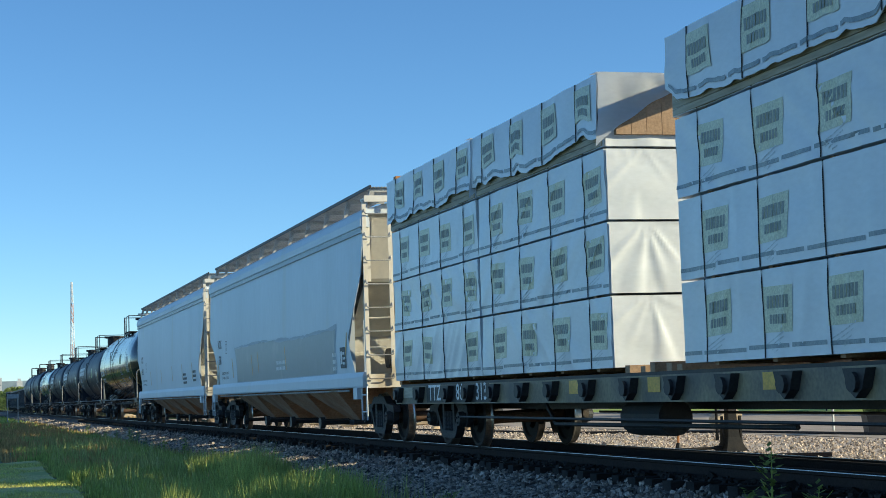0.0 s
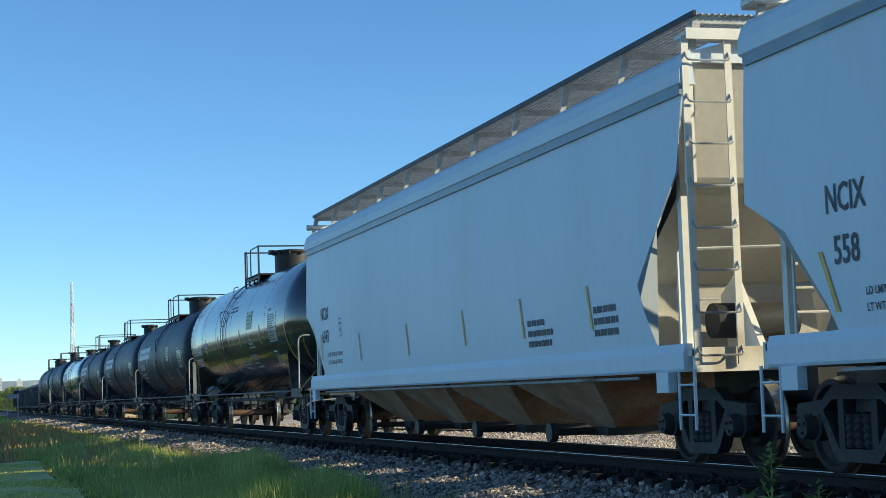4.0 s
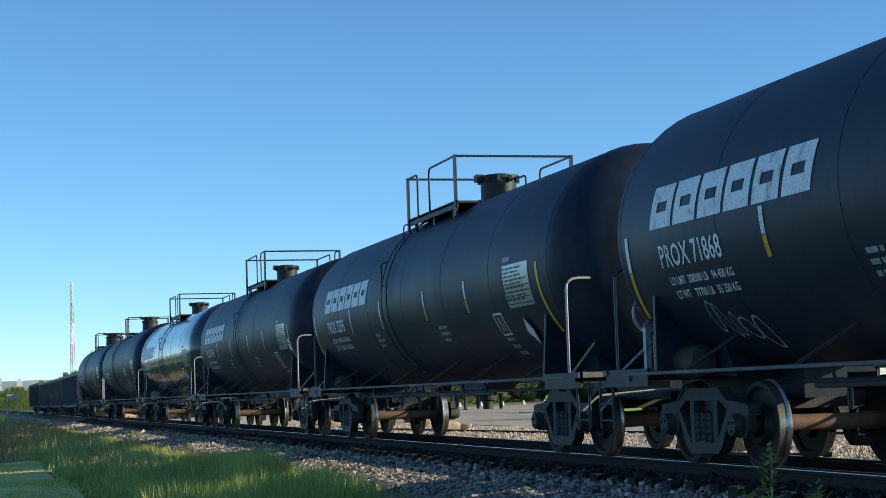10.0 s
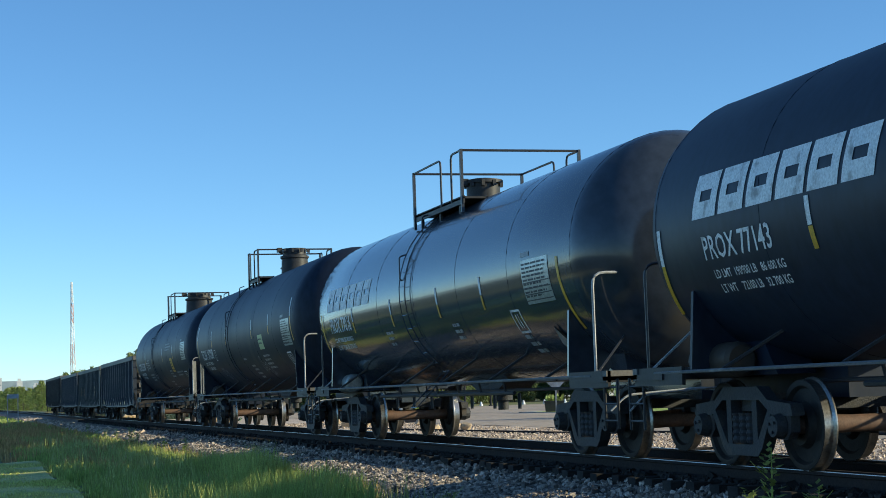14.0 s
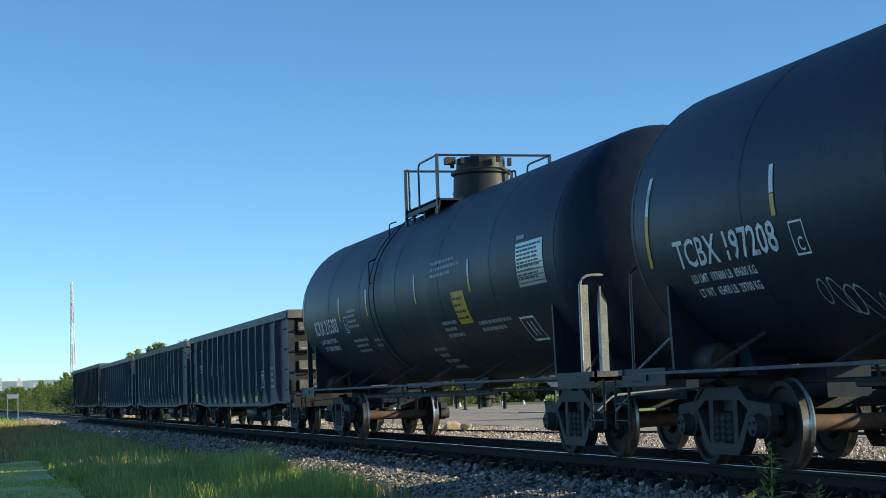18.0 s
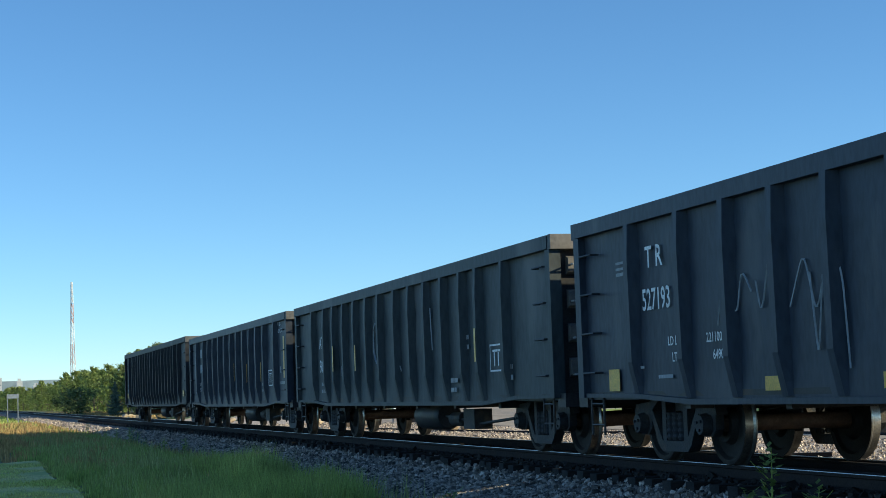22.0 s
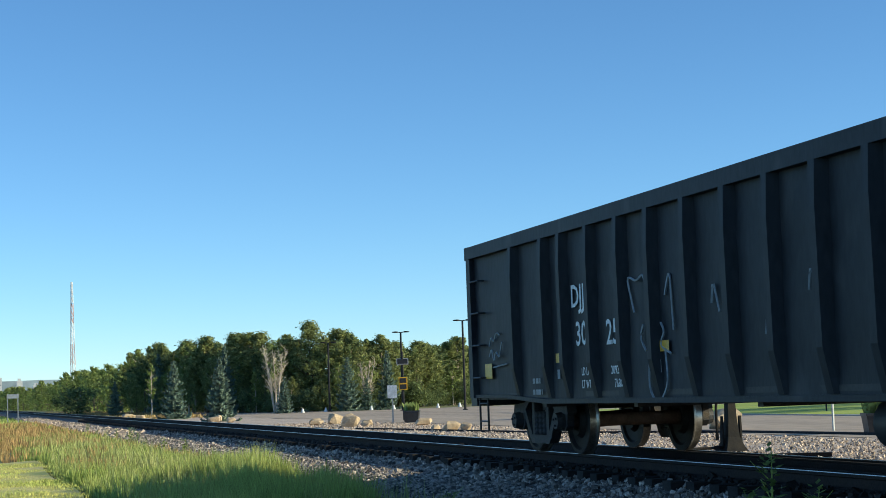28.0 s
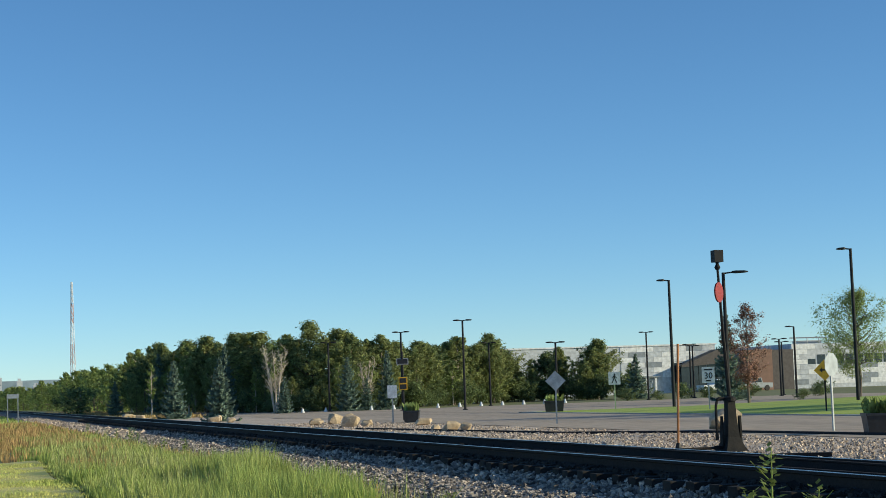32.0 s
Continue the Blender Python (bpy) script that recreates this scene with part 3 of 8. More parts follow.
    for k in range(10):
        a = 2 * math.pi * k / 10
        box(bm, dr * 1.1 * math.cos(a) - 0.03, dr * 1.1 * math.cos(a) + 0.03, d0 + dr * 1.1 * math.sin(a) - 0.03, d0 + dr * 1.1 * math.sin(a) + 0.03, top + dh - 0.12, top + dh - 0.02)
    box(bm, -dr * 1.35, -dr * 1.0, d0 - 0.1, d0 + 0.08, top + dh - 0.1, top + dh + 0.02)
    part("lid_bolts", bm, M["steel_black"], dm)["kind"] = "stuff"
    # walkway grating and its railings
    y0, y1, rz, h0, h1, y_ladder = rails
    pz, wx = top - 0.24, 1.03
    for sgn in (-1, 1):
        bm = bm_new()
        xa, xb = (-wx, -0.6) if sgn < 0 else (0.6, wx)
        box(bm, xa, xb, y0 - 0.05, y1 + 0.05, pz + 0.1, pz + 0.13)
        box(bm, xa, xa + 0.03, y0 - 0.05, y1 + 0.05, pz + 0.02, pz + 0.15)
        box(bm, xb - 0.03, xb, y0 - 0.05, y1 + 0.05, pz + 0.02, pz + 0.15)
        n = int((y1 - y0) / 0.16)
        for i in range(n):
            yy = y0 + (i + 0.5) * (y1 - y0) / n
            box(bm, xa, xb, yy - 0.02, yy + 0.02, pz + 0.13, pz + 0.15)
        part("walkway", bm, M["steel_black"], car)
        for yy in (y0 + 0.3, (y0 + y1) / 2, y1 - 0.3):
            bm = bm_new()
            box(bm, sgn * 0.97 - 0.02, sgn * 0.97 + 0.02, yy - 0.04, yy + 0.04, zc + math.sqrt(R * R - 0.95) - 0.05, pz + 0.05)
            part("walkway_bracket", bm, M["steel_black"], car)
    for yy, yi in ((y0, h0), (y1, h1)):
        bm = bm_new()
        tube(bm, [(-wx, yy, rz), (wx, yy, rz)], 0.021, 6)
        part("end_rail", bm, M["rail_pipe"], car)
        for sgn in (-1, 1):
            x = wx * sgn
            bm = bm_new()
            box(bm, x - 0.022, x + 0.022, yy - 0.035, yy + 0.035, pz - 0.12, rz + 0.02)
            part("rail_post", bm, M["rail_pipe"], car)
            bm = bm_new()
            tube(bm, arc_path([(x, yy, rz), (x, yi, rz), (x, yi, pz + 0.1)], 0.12), 0.019, 6)
            part("rail_hoop", bm, M["rail_pipe"], car)
    if dome_kind == "stack":
        bm = bm_new()
        lathe(bm, [(top - 0.1, 0.22), (top + 0.16, 0.22), (top + 0.16, 0.26), (top + 0.2, 0.26), (top + 0.22, 0.02)], "z", (0, d0 + dr + 0.42, 0), 18)
        box(bm, -0.05, 0.05, d0 + dr + 0.1, d0 + dr + 0.4, top + 0.1, top + 0.3)
        part("valve_cover", bm, M["steel_black"], car, smooth=True)
    # side ladder that follows the shell
    bm = bm_new()
    col = []
    for i in range(15):
        ang = radians(66) - i * radians(66 + 58) / 14
        col.append((-(R + 0.05) * math.cos(ang), zc + (R + 0.05) * math.sin(ang)))
    col.append((-1.45, 0.66))
    for k in (-0.19, 0.19):
        tube(bm, [(x, y_ladder + k, z) for x, z in col], 0.01, 5)
    for x, z in col[2::1]:
        tube(bm, [(x, y_ladder - 0.19, z), (x, y_ladder + 0.19, z)], 0.007, 5)
    part("ladder", bm, M[paint], car)
    for z in (zc + 1.15, zc + 0.45):
        bm = bm_new()
        x = -math.sqrt(R * R - (z - zc) ** 2)
        tube(bm, arc_path([(x, y_ladder + 0.24, z - 0.22), (x - 0.08, y_ladder + 0.24, z - 0.2), (x - 0.08, y_ladder + 0.24, z + 0.2), (x + 0.06, y_ladder + 0.24, z + 0.24)], 0.05), 0.014, 5)
        part("grab_iron", bm, M[paint], car)
    # side grab rail along each flank, braces, saddles and the bottom outlet
    for sgn in (-1, 1):
        bm = bm_new()
        tube(bm, [(sgn * 1.47, -L / 2 + 1.0, 1.04), (sgn * 1.47, L / 2 - 1.0, 1.04)], 0.02, 6)
        part("side_rail", bm, M["side_pipe"], car, "grey worn pipe rail along the side")
        for i in range(6):
            yb = -h * 0.82 + i * h * 1.64 / 5
            bm = bm_new()
            zt = 1.42
            tube(bm, [(sgn * 1.45, yb, 1.05), (sgn * (math.sqrt(R * R - (zt - zc) ** 2) - 0.01), yb - 0.42, zt)], 0.022, 5)
            part("rail_bracket", bm, M["steel_black"], car)
        for e in (-1, 1):
            bm = bm_new()
            prism(bm, [(e * (h - 0.9), zc - 1.0), (e * (h - 0.2), zc - 1.0), (e * (h + 0.1), 0.98), (e * (h - 1.4), 0.98)], sgn * 0.4, sgn * 0.85)
            part("saddle", bm, M[paint], car)
            bm = bm_new()
            ys, zt = e * (h - 0.55), zc - 0.72
            xt = math.sqrt(R * R - (zt - zc) ** 2)
            prism(bm, [(sgn * (xt - 0.12), zt), (sgn * (xt + 0.02), zt), (sgn * 1.44, 1.06), (sgn * 1.0, 1.0), (sgn * 0.72, 1.3)], ys - 0.03, ys + 0.03, "xz")
            part("gusset", bm, M[paint], car, "upright gusset plate over the truck", bevel=0.006)
    bm = bm_new()
    lathe(bm, [(zc - R + 0.1, 0.3), (zc - R - 0.06, 0.3), (zc - R - 0.1, 0.18), (zc - R - 0.34, 0.16), (zc - R - 0.36, 0.09), (zc - R - 0.5, 0.09)], "z", (0, 0.0, 0), 16)
    prism(bm, [(-1.2, zc - R + 0.04), (1.2, zc - R + 0.04), (0.6, zc - R - 0.16), (-0.6, zc - R - 0.16)], -0.28, 0.28)
    part("outlet_valve", bm, M["truck"], car, smooth=True)
    bm = bm_new()
    tube(bm, [(-1.2, -h * 0.55, 0.86), (-1.2, h * 0.5, 0.86)], 0.03, 6)
    tube(bm, [(-0.5, -h * 0.8, 0.9), (-0.5, h * 0.8, 0.9)], 0.025, 6)
    for yy in np.linspace(-h * 0.5, h * 0.45, 7):
        tube(bm, [(-1.2, yy, 0.86), (-1.25, yy, 1.06)], 0.018, 5)
        tube(bm, [(-0.9, yy + 0.3, 0.86), (-0.9, yy + 0.3, 0.62)], 0.03, 5)
    part("brake_rigging", bm, M["steel_black"], car)
    bm = bm_new()
    lathe(bm, [(-0.5, 0.02), (-0.5, 0.15), (-0.45, 0.19), (0.45, 0.19), (0.5, 0.15), (0.5, 0.02)], "y", (-1.05, h - 0.5, 1.15), 16)
    part("brake_cylinder", bm, M["silver"] if paint != "tank" else M["steel_black"], car, smooth=True)
    # ends: stub sill, deck plate, crossover rail, steps
    for e in (-1, 1):
        ye = e * (L / 2 - 0.42)
        bm = bm_new()
        box(bm, -0.26, 0.26, min(e * (h - 1.8), ye), max(e * (h - 1.8), ye), 0.72, 1.06)
        part("stub_sill", bm, M[paint], car, bevel=0.01)
        bm = bm_new()
        box(bm, -1.5, 1.5, min(ye, e * (h + 0.1)), max(ye, e * (h + 0.1)), 0.96, 1.03)
        for x in (-1.48, 1.44):
            box(bm, x, x + 0.04, min(ye, e * (h - 0.4)), max(ye, e * (h - 0.4)), 0.9, 1.1)
        part("end_deck", bm, M["steel_black"], car)
        yh = e * (L / 2 - (0.88 if e < 0 else 0.5))
        xh = 1.45 if e < 0 else 1.33
        bm = bm_new()
        tube(bm, arc_path([(-xh, yh, 1.0), (-xh, yh, 2.32), (xh, yh, 2.32), (xh, yh, 1.0)], 0.16), 0.018, 6)
        part("end_handrail", bm, M["pipe_white" if e < 0 else "rail_pipe"], car, "pale worn pipe handrail" if e < 0 else "dark pipe handrail")
        bm = bm_new()
        tube(bm, [(-xh, yh, 1.05), (-xh + 0.75, yh - e * 0.35, 1.8)], 0.016, 5)
        part("handrail_brace", bm, M["pipe_white" if e > 0 else "rail_pipe"], car)
        bm = bm_new()
        box(bm, -1.5, -0.35, min(ye, ye - e * 0.12), max(ye, ye - e * 0.12), 0.98, 1.1)
        part("uncoupling_platform", bm, M["dusty_steel"], car, "dusty grey end platform edge", bevel=0.01)
        bm = bm_new()
        tube(bm, arc_path([(-1.5, ye + e * 0.12, 0.62), (-1.3, ye + e * 0.14, 0.8), (-0.3, ye + e * 0.14, 0.86), (-0.1, ye + e * 0.3, 0.8)], 0.08), 0.014, 5)
        part("uncoupling_lever", bm, M["pipe_white"], car)
        for x in (-1.45, 1.45):
            bm = bm_new()
            ladder(bm, x, ye + e * 0.02, 0.4, 1.0, 0.42, 3, "y", 0.018)
            part("step", bm, M["steel_black"], car)
        coupler(car, e * (L / 2 - 0.02), e)
        truck(car, e * (L / 2 - 2.3))
        if e < 0:
            for k in range(uprights):
                bm = bm_new()
                x = -1.26 + 0.25 * k - 0.12 * (uprights - 1)
                box(bm, x - 0.055, x + 0.055, yh + 0.04, yh + 0.1, 1.0, 2.2)
                box(bm, x - 0.055, x - 0.035, yh, yh + 0.04, 1.0, 2.18)
                part("end_post", bm, M["galv"], car, "pale upright steel channel", bevel=0.006)
        elif uprights == 2:
            for x in (-1.3, -1.06):
                bm = bm_new()
                box(bm, x - 0.05, x + 0.05, yh - 0.08, yh - 0.02, 1.0, 2.15)
                part("end_post", bm, M["steel_black"], car, "dark upright steel channel", bevel=0.006)
    if wheel:
        yw = L / 2 - 0.62
        brake_wheel(car, -0.9, yw, 1.78, 0.25)
        bm = bm_new()
        for x in (-1.02, -0.78):
            box(bm, x - 0.035, x + 0.035, yw - 0.12, yw - 0.04, 1.03, 1.6)
        box(bm, -1.06, -0.74, yw - 0.14, yw - 0.02, 1.56, 1.6)
        part("brake_stand", bm, M["pipe_white"], car, "pale steel brake stand with a hanging chain")
        bm = bm_new()
        for k in range(9):
            box(bm, -0.912, -0.888, yw - 0.03, yw - 0.006, 1.08 + 0.055 * k, 1.12 + 0.055 * k)
        part("brake_chain", bm, M["galv"], car)
    return car


def weights(y, z, limit, light):
    """The two lines of load limit and light weight under a car's number."""
    return [("text", y, z, limit, 0.085, 0.95), ("text", y - 0.02, z - 0.15, light, 0.085, 0.95)]


def standard_marks(num, owner, lines, extra, ink="white", shift=0.0, size=0.24, rim="white", skip=None):
    m = [("text", 6.6 + shift, 2.19, num, size, 0.84), ("curve", 7.5, 1.68, -0.12, rim, 0.92)] + weights(6.5 + shift, 1.99, *lines)
    if owner:
        m.append(("logo", 6.76 + shift, 2.62, ink))
    for y in (4.1, 1.65, -1.4, -3.8):
        if y == skip:
            continue
        m.append(("strip", y, 2.1))
    m += [("outline", -4.9, 1.7, 0.4, 0.33), ("panel", -5.8, 2.06, 1.1, 0.6, "silver", "silvery data panel with rows of small print"), ("bars", 2.35, 1.98, 0.5, 3), ("bars", -1.9, 1.93, 0.5, 3), ("bars", -4.92, 1.62, 0.45, 3), ("curve", -7.2, 1.66, 0.12, "yellow", 0.95)]
    return m + extra


rng = random.Random(11)
# the tank cars, in the order in which they pass; rails: front and rear end, top, inner ends of the two hoops, ladder
TANKS = [
    (74.4, 93.65, 1.67, 2.74, "tank_gloss", "glossy black tank car with a mirror-like shell and white lettering", (-1.29, 0.92, 5.06, 0.01, 0.61, 1.25), (-0.83, 0.49, 4.96), 0, True, "drum",
     [("text", 7.87, 2.3, "CTCX 718090", 0.23, 0.95), ("bars", 5.2, 2.55, 1.0, 3), ("strip", 4.92, 2.24), ("strip", 2.4, 2.24), ("strip", -1.53, 2.28), ("strip", -4.71, 2.26), ("panel", -2.85, 2.7, 0.75, 0.46, "lime", "pale green label"), ("panel", -5.97, 2.26, 1.1, 0.72, "silver", "silvery data panel"), ("bars", -0.9, 1.9, 1.1, 3), ("bars", -2.6, 2.0, 1.0, 4), ("bars", -2.9, 2.5, 0.9, 4), ("bars", 0.4, 3.4, 1.5, 2), ("outline", -5.99, 1.7, 0.45, 0.35), ("curve", 8.1, 1.75, -0.12, "yellow", 1.0), ("curve", -8.1, 1.7, 0.12, "yellow", 0.95), ("diamond", -7.2, 1.6, 0.2, "silver", "")] + weights(7.7, 2.1, "LD LMT 200000 LB  90700 KG", "LT WT   86000 LB  39000 KG")),
    (93.65, 111.65, 1.58, 2.63, "tank", "black tank car with a large white logo and a yellow-green label", (-2.29, 0.82, 4.83, -0.69, 0.07, 0.38), (-1.14, 0.48, 4.79), 1, True, "drum",
     standard_marks("PROX 71868", True, ("LD LMT  208300 LB   94 450 KG", "LT WT    77700 LB   35 250 KG"), [("scrawl", 6.0, 1.62), ("panel", -2.5, 2.37, 0.68, 0.53, "lime", "yellow-green label"), ("diamond", -6.0, 1.55, 0.26, "steel_black", "")])),
    (111.65, 129.7, 1.54, 2.62, "tank", "black tank car with a large white logo and curved yellow strips", (-1.9, 1.15, 4.81, -0.29, 0.48, 1.02), (-1.05, 0.31, 4.58), 0, False, "drum",
     standard_marks("PROX 72595", True, ("LD LMT  191000 LB   86 650 KG", "LT WT    72000 LB   32 650 KG"), [("diamond", -6.27, 1.72, 0.22, "white", "")], shift=-0.4)),
    (129.7, 147.5, 1.54, 2.62, "tank", "black tank car with a large white logo and white end handrails", (-1.63, 1.36, 4.83, -1.03, -0.4, 0.31), (0.63, 0.29, 4.6), 0, False, "drum",
     standard_marks("PROX 77143", True, ("LD LMT  190900 LB   86 600 KG", "LT WT    72100 LB   32 700 KG"), [("diamond", -6.1, 1.5, 0.24, "steel_black", ""), ("panel", -7.0, 2.0, 0.3, 0.28, "white", "white square label")], shift=-0.2)),
    (147.5, 165.7, 1.56, 2.63, "tank_satin", "dark grey satin tank car with a faded logo, reflecting the meadow", (-1.4, 1.59, 4.85, -0.8, -0.17, 0.5), (0.7, 0.3, 4.62), 0, False, "drum",
     standard_marks("PROX 77016", True, ("LD LMT 190800 LBS  86550 KGS", "LT WT   72200 LBS  32750 KGS"), [("strip", 4.69, 2.11), ("diamond", -6.4, 1.5, 0.26, "silver", ""), ("diamond", 7.62, 1.42, 0.16, "red", "")], "white", shift=0.15, size=0.29, rim="yellow", skip=4.1)),
    (165.7, 184.75, 1.62, 2.71, "tank", "black tank car with chalk scrawls and a white hazard placard", (-0.41, 1.13, 4.97, 0.2, 0.82, 1.46), (-0.37, 0.36, 4.99), 0, False, "stack",
     [("text", 7.16, 2.14, "TCBX 197208", 0.29, 0.97), ("badge", 4.53, 2.06), ("curve", 7.78, 2.2, -0.1, "white", 1.0), ("strip", 4.8, 2.46), ("strip", 2.03, 2.46), ("strip", -2.38, 2.46), ("strip", -4.9, 2.47), ("panel", -3.3, 2.14, 0.66, 0.37, "lime", "pale green label"), ("panel", -6.63, 2.12, 1.05, 0.62, "silver", "silvery data panel"), ("outline", -6.5, 1.68, 0.5, 0.3), ("diamond", -6.3, 1.42, 0.22, "white", ""), ("bars", -3.3, 1.95, 1.0, 4), ("bars", -0.9, 1.75, 0.6, 4), ("curve", -7.79, 2.2, 0.1, "white", 1.0), ("bars", -0.2, 1.95, 0.6, 1), ("scrawl", 4.4, 1.72), ("scrawl", -2.5, 1.8)] + weights(6.95, 1.97, "LD LMT  197600 LB  89600 KG", "LT WT   65400 LB  29700 KG")),
    (184.75, 204.05, 1.61, 2.72, "tank", "black tank car with a bright yellow label and rounded end", (-0.95, 1.18, 4.98, 0.26, 0.93, 1.56), (-0.19, 0.49, 5.02), 2, False, "stack",
     [("text", 7.15, 2.19, "ICRX 215303", 0.29, 0.97), ("badge", 4.28, 2.14), ("bars", 3.94, 2.52, 0.9, 4), ("bars", 4.0, 1.94, 1.2, 3), ("bars", 2.4, 1.9, 0.7, 2), ("strip", 4.61, 2.38), ("strip", 2.25, 2.38), ("strip", -1.28, 2.39), ("strip", -4.42, 2.4), ("panel", -3.42, 1.95, 0.67, 0.5, "yellow", "bright yellow label"), ("bars", -2.33, 2.95, 1.7, 3), ("bars", -2.42, 1.98, 0.9, 3), ("bars", -4.3, 1.9, 1.6, 2), ("outline", -6.18, 1.58, 0.6, 0.34), ("panel", -6.76, 2.3, 1.1, 0.6, "silver", "silvery data panel"), ("curve", 8.2, 2.15, -0.1, "white", 1.0), ("bars", -1.0, 1.6, 0.8, 4)] + weights(6.95, 2.0, "LD LMT  200600 LB  91050 KG", "LT WT   85000 LB  38550 KG")),
]
for s0, s1, R, zc, paint, label, rails, dome, uprights, wheel, dk, marks in TANKS:
    tank_car(s0, s1, R, zc, paint, label, rails, dome, marks, rng, uprights, wheel, dk)


def hopper_car(s0, s1, label, marks, patch, rng):
    """A covered hopper: bowed side sheets, sloping ends, roof walk, chutes, corner ladders."""
    L, c = s1 - s0, (s0 + s1) / 2
    car = rolling(thing("hopper_car", label, "hopper car", "covered hopper cars of the train"), c)
    W = 1.55
    # the end edges of the side sheets, as (distance from the middle, height)
    edges = {-1: [(10.16, 4.22), (9.95, 3.19), (8.72, 2.05), (8.86, 1.75), (9.2, 1.3)], 1: [(10.22, 4.22), (10.3, 2.65), (9.5, 2.3), (8.8, 1.58), (8.6, 1.3)]}

    def y_end(z, e):
        for (ya, za), (yb, zb) in zip(edges[e], edges[e][1:]):
            if zb <= z <= za:
                return yb + (ya - yb) * (z - zb) / (za - zb)
        return edges[e][0][0]

    def x_side(z):
        t = (z - 1.3) / (4.1 - 1.3)
        return W - 0.035 * (2 * t - 1) ** 2

    sheets = {}
    for sgn in (-1, 1):
        bm = bm_new()
        zs = [1.3, 1.45, 1.58, 1.75, 1.9, 2.05, 2.3, 2.48, 2.65, 2.9, 3.19, 3.5, 3.8, 4.12]
        rings = []
        for i in range(13):
            outer = [(sgn * x_side(z), -y_end(z, -1) * (1 - i / 12) + y_end(z, 1) * i / 12, z) for z in zs]
            rings.append(outer + [(x - sgn * 0.02, y, z) for x, y, z in outer[::-1]])
        loft(bm, rings)
        sheets[sgn] = part("side_sheet", bm, M["hopper"], car, smooth=True)
        bm = bm_new()
        prism(bm, [(sgn * W, 4.1), (sgn * (W + 0.02), 4.12), (sgn * (W + 0.02), 4.26), (sgn * (W - 0.03), 4.4), (sgn * (W - 0.12), 4.48), (sgn * (W - 0.16), 4.1)], -10.2, 10.24, "xz")
        part("eave", bm, M["hopper"], car, bevel=0.006)
        # a darker grey strip directly below the eave
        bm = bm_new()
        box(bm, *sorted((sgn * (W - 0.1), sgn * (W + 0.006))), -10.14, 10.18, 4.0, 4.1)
        part("eave_seam", bm, M["hopper_patch"], car, "darker grey strip under the eave")
        bm = bm_new()
        prism(bm, [(sgn * 1.44, 1.04), (sgn * 1.545, 1.04), (sgn * 1.56, 1.07), (sgn * 1.56, 1.24), (sgn * 1.53, 1.34), (sgn * 1.44, 1.34)], -9.95, 9.95, "xz")
        part("side_sill", bm, M["hopper"], car, bevel=0.012)
        bm = bm_new()
        tube(bm, [(sgn * 1.52, -8.6, 0.99), (sgn * 1.52, 8.6, 0.99)], 0.018, 6)
        part("side_pipe", bm, M["pipe_white"], car)
        for e in (-1, 1):
            bm = bm_new()
            box(bm, sgn * 1.55 - 0.05, sgn * 1.55 + 0.05, e * 9.45 - 0.16, e * 9.45 + 0.16, 0.82, 1.04)
            part("jacking_pad", bm, M["hopper"], car, bevel=0.01)
    # roof with its hatches and fine-meshed walkways
    bm = bm_new()
    prism(bm, [(-1.44, 4.46), (-0.9, 4.6), (0, 4.66), (0.9, 4.6), (1.44, 4.46), (1.44, 4.36), (-1.44, 4.36)], -10.1, 10.14, "xz")
    part("roof", bm, M["hopper"], car)
    for i in range(10):
        bm = bm_new()
        y = -9 + 2 * i
        box(bm, -0.3, 0.3, y - 0.7, y + 0.7, 4.62, 4.74)
        part("roof_hatch", bm, M["hopper"], car, bevel=0.03)
    for sgn in (-1, 1):
        bm = bm_new()
        xa, xb = sorted((sgn * 0.55, sgn * 1.34))
        for i in range(260):
            y = -10.15 + 20.3 * i / 259
            box(bm, xa, xb, y - 0.011, y + 0.011, 4.86, 4.875)
        for x in np.linspace(xa, xb, 12):
            box(bm, x - 0.008, x + 0.008, -10.2, 10.2, 4.86, 4.88)
        part("roof_walk", bm, M["grate"], car, "galvanised mesh roof walkway")
        bm = bm_new()
        box(bm, *sorted((sgn * 1.34, sgn * 1.37)), -10.2, 10.2, 4.85, 4.91)
        part("walk_edge", bm, M["steel_black"], car)
        for i in range(11):
            y = -10.1 + 2.02 * i
            bm = bm_new()
            prism(bm, [(sgn * 0.55, 4.855), (sgn * 1.34, 4.855), (sgn * 1.42, 4.48), (sgn * 1.36, 4.48), (sgn * 1.26, 4.78), (sgn * 0.62, 4.78), (sgn * 0.58, 4.6)], y - 0.025, y + 0.025, "xz")
            part("walk_bracket", bm, M["grate"], car)
    for e in (-1, 1):
        ex = 10.02
        # end: upright top sheet, slope sheet inwards, lower sheet flaring out to the deck
        bm = bm_new()
        loft(bm, [[(-1.47, e * y, z), (1.47, e * y, z)] for y, z in ((ex, 4.4), (ex - 0.02, 3.12), (ex - 0.06, 3.06), (8.5, 2.06), (8.62, 1.75), (9.0, 1.28))], False, False)
        bmesh.ops.solidify(bm, geom=bm.faces[:], thickness=0.02)
        part("end_sheet", bm, M["hopper_end"], car)
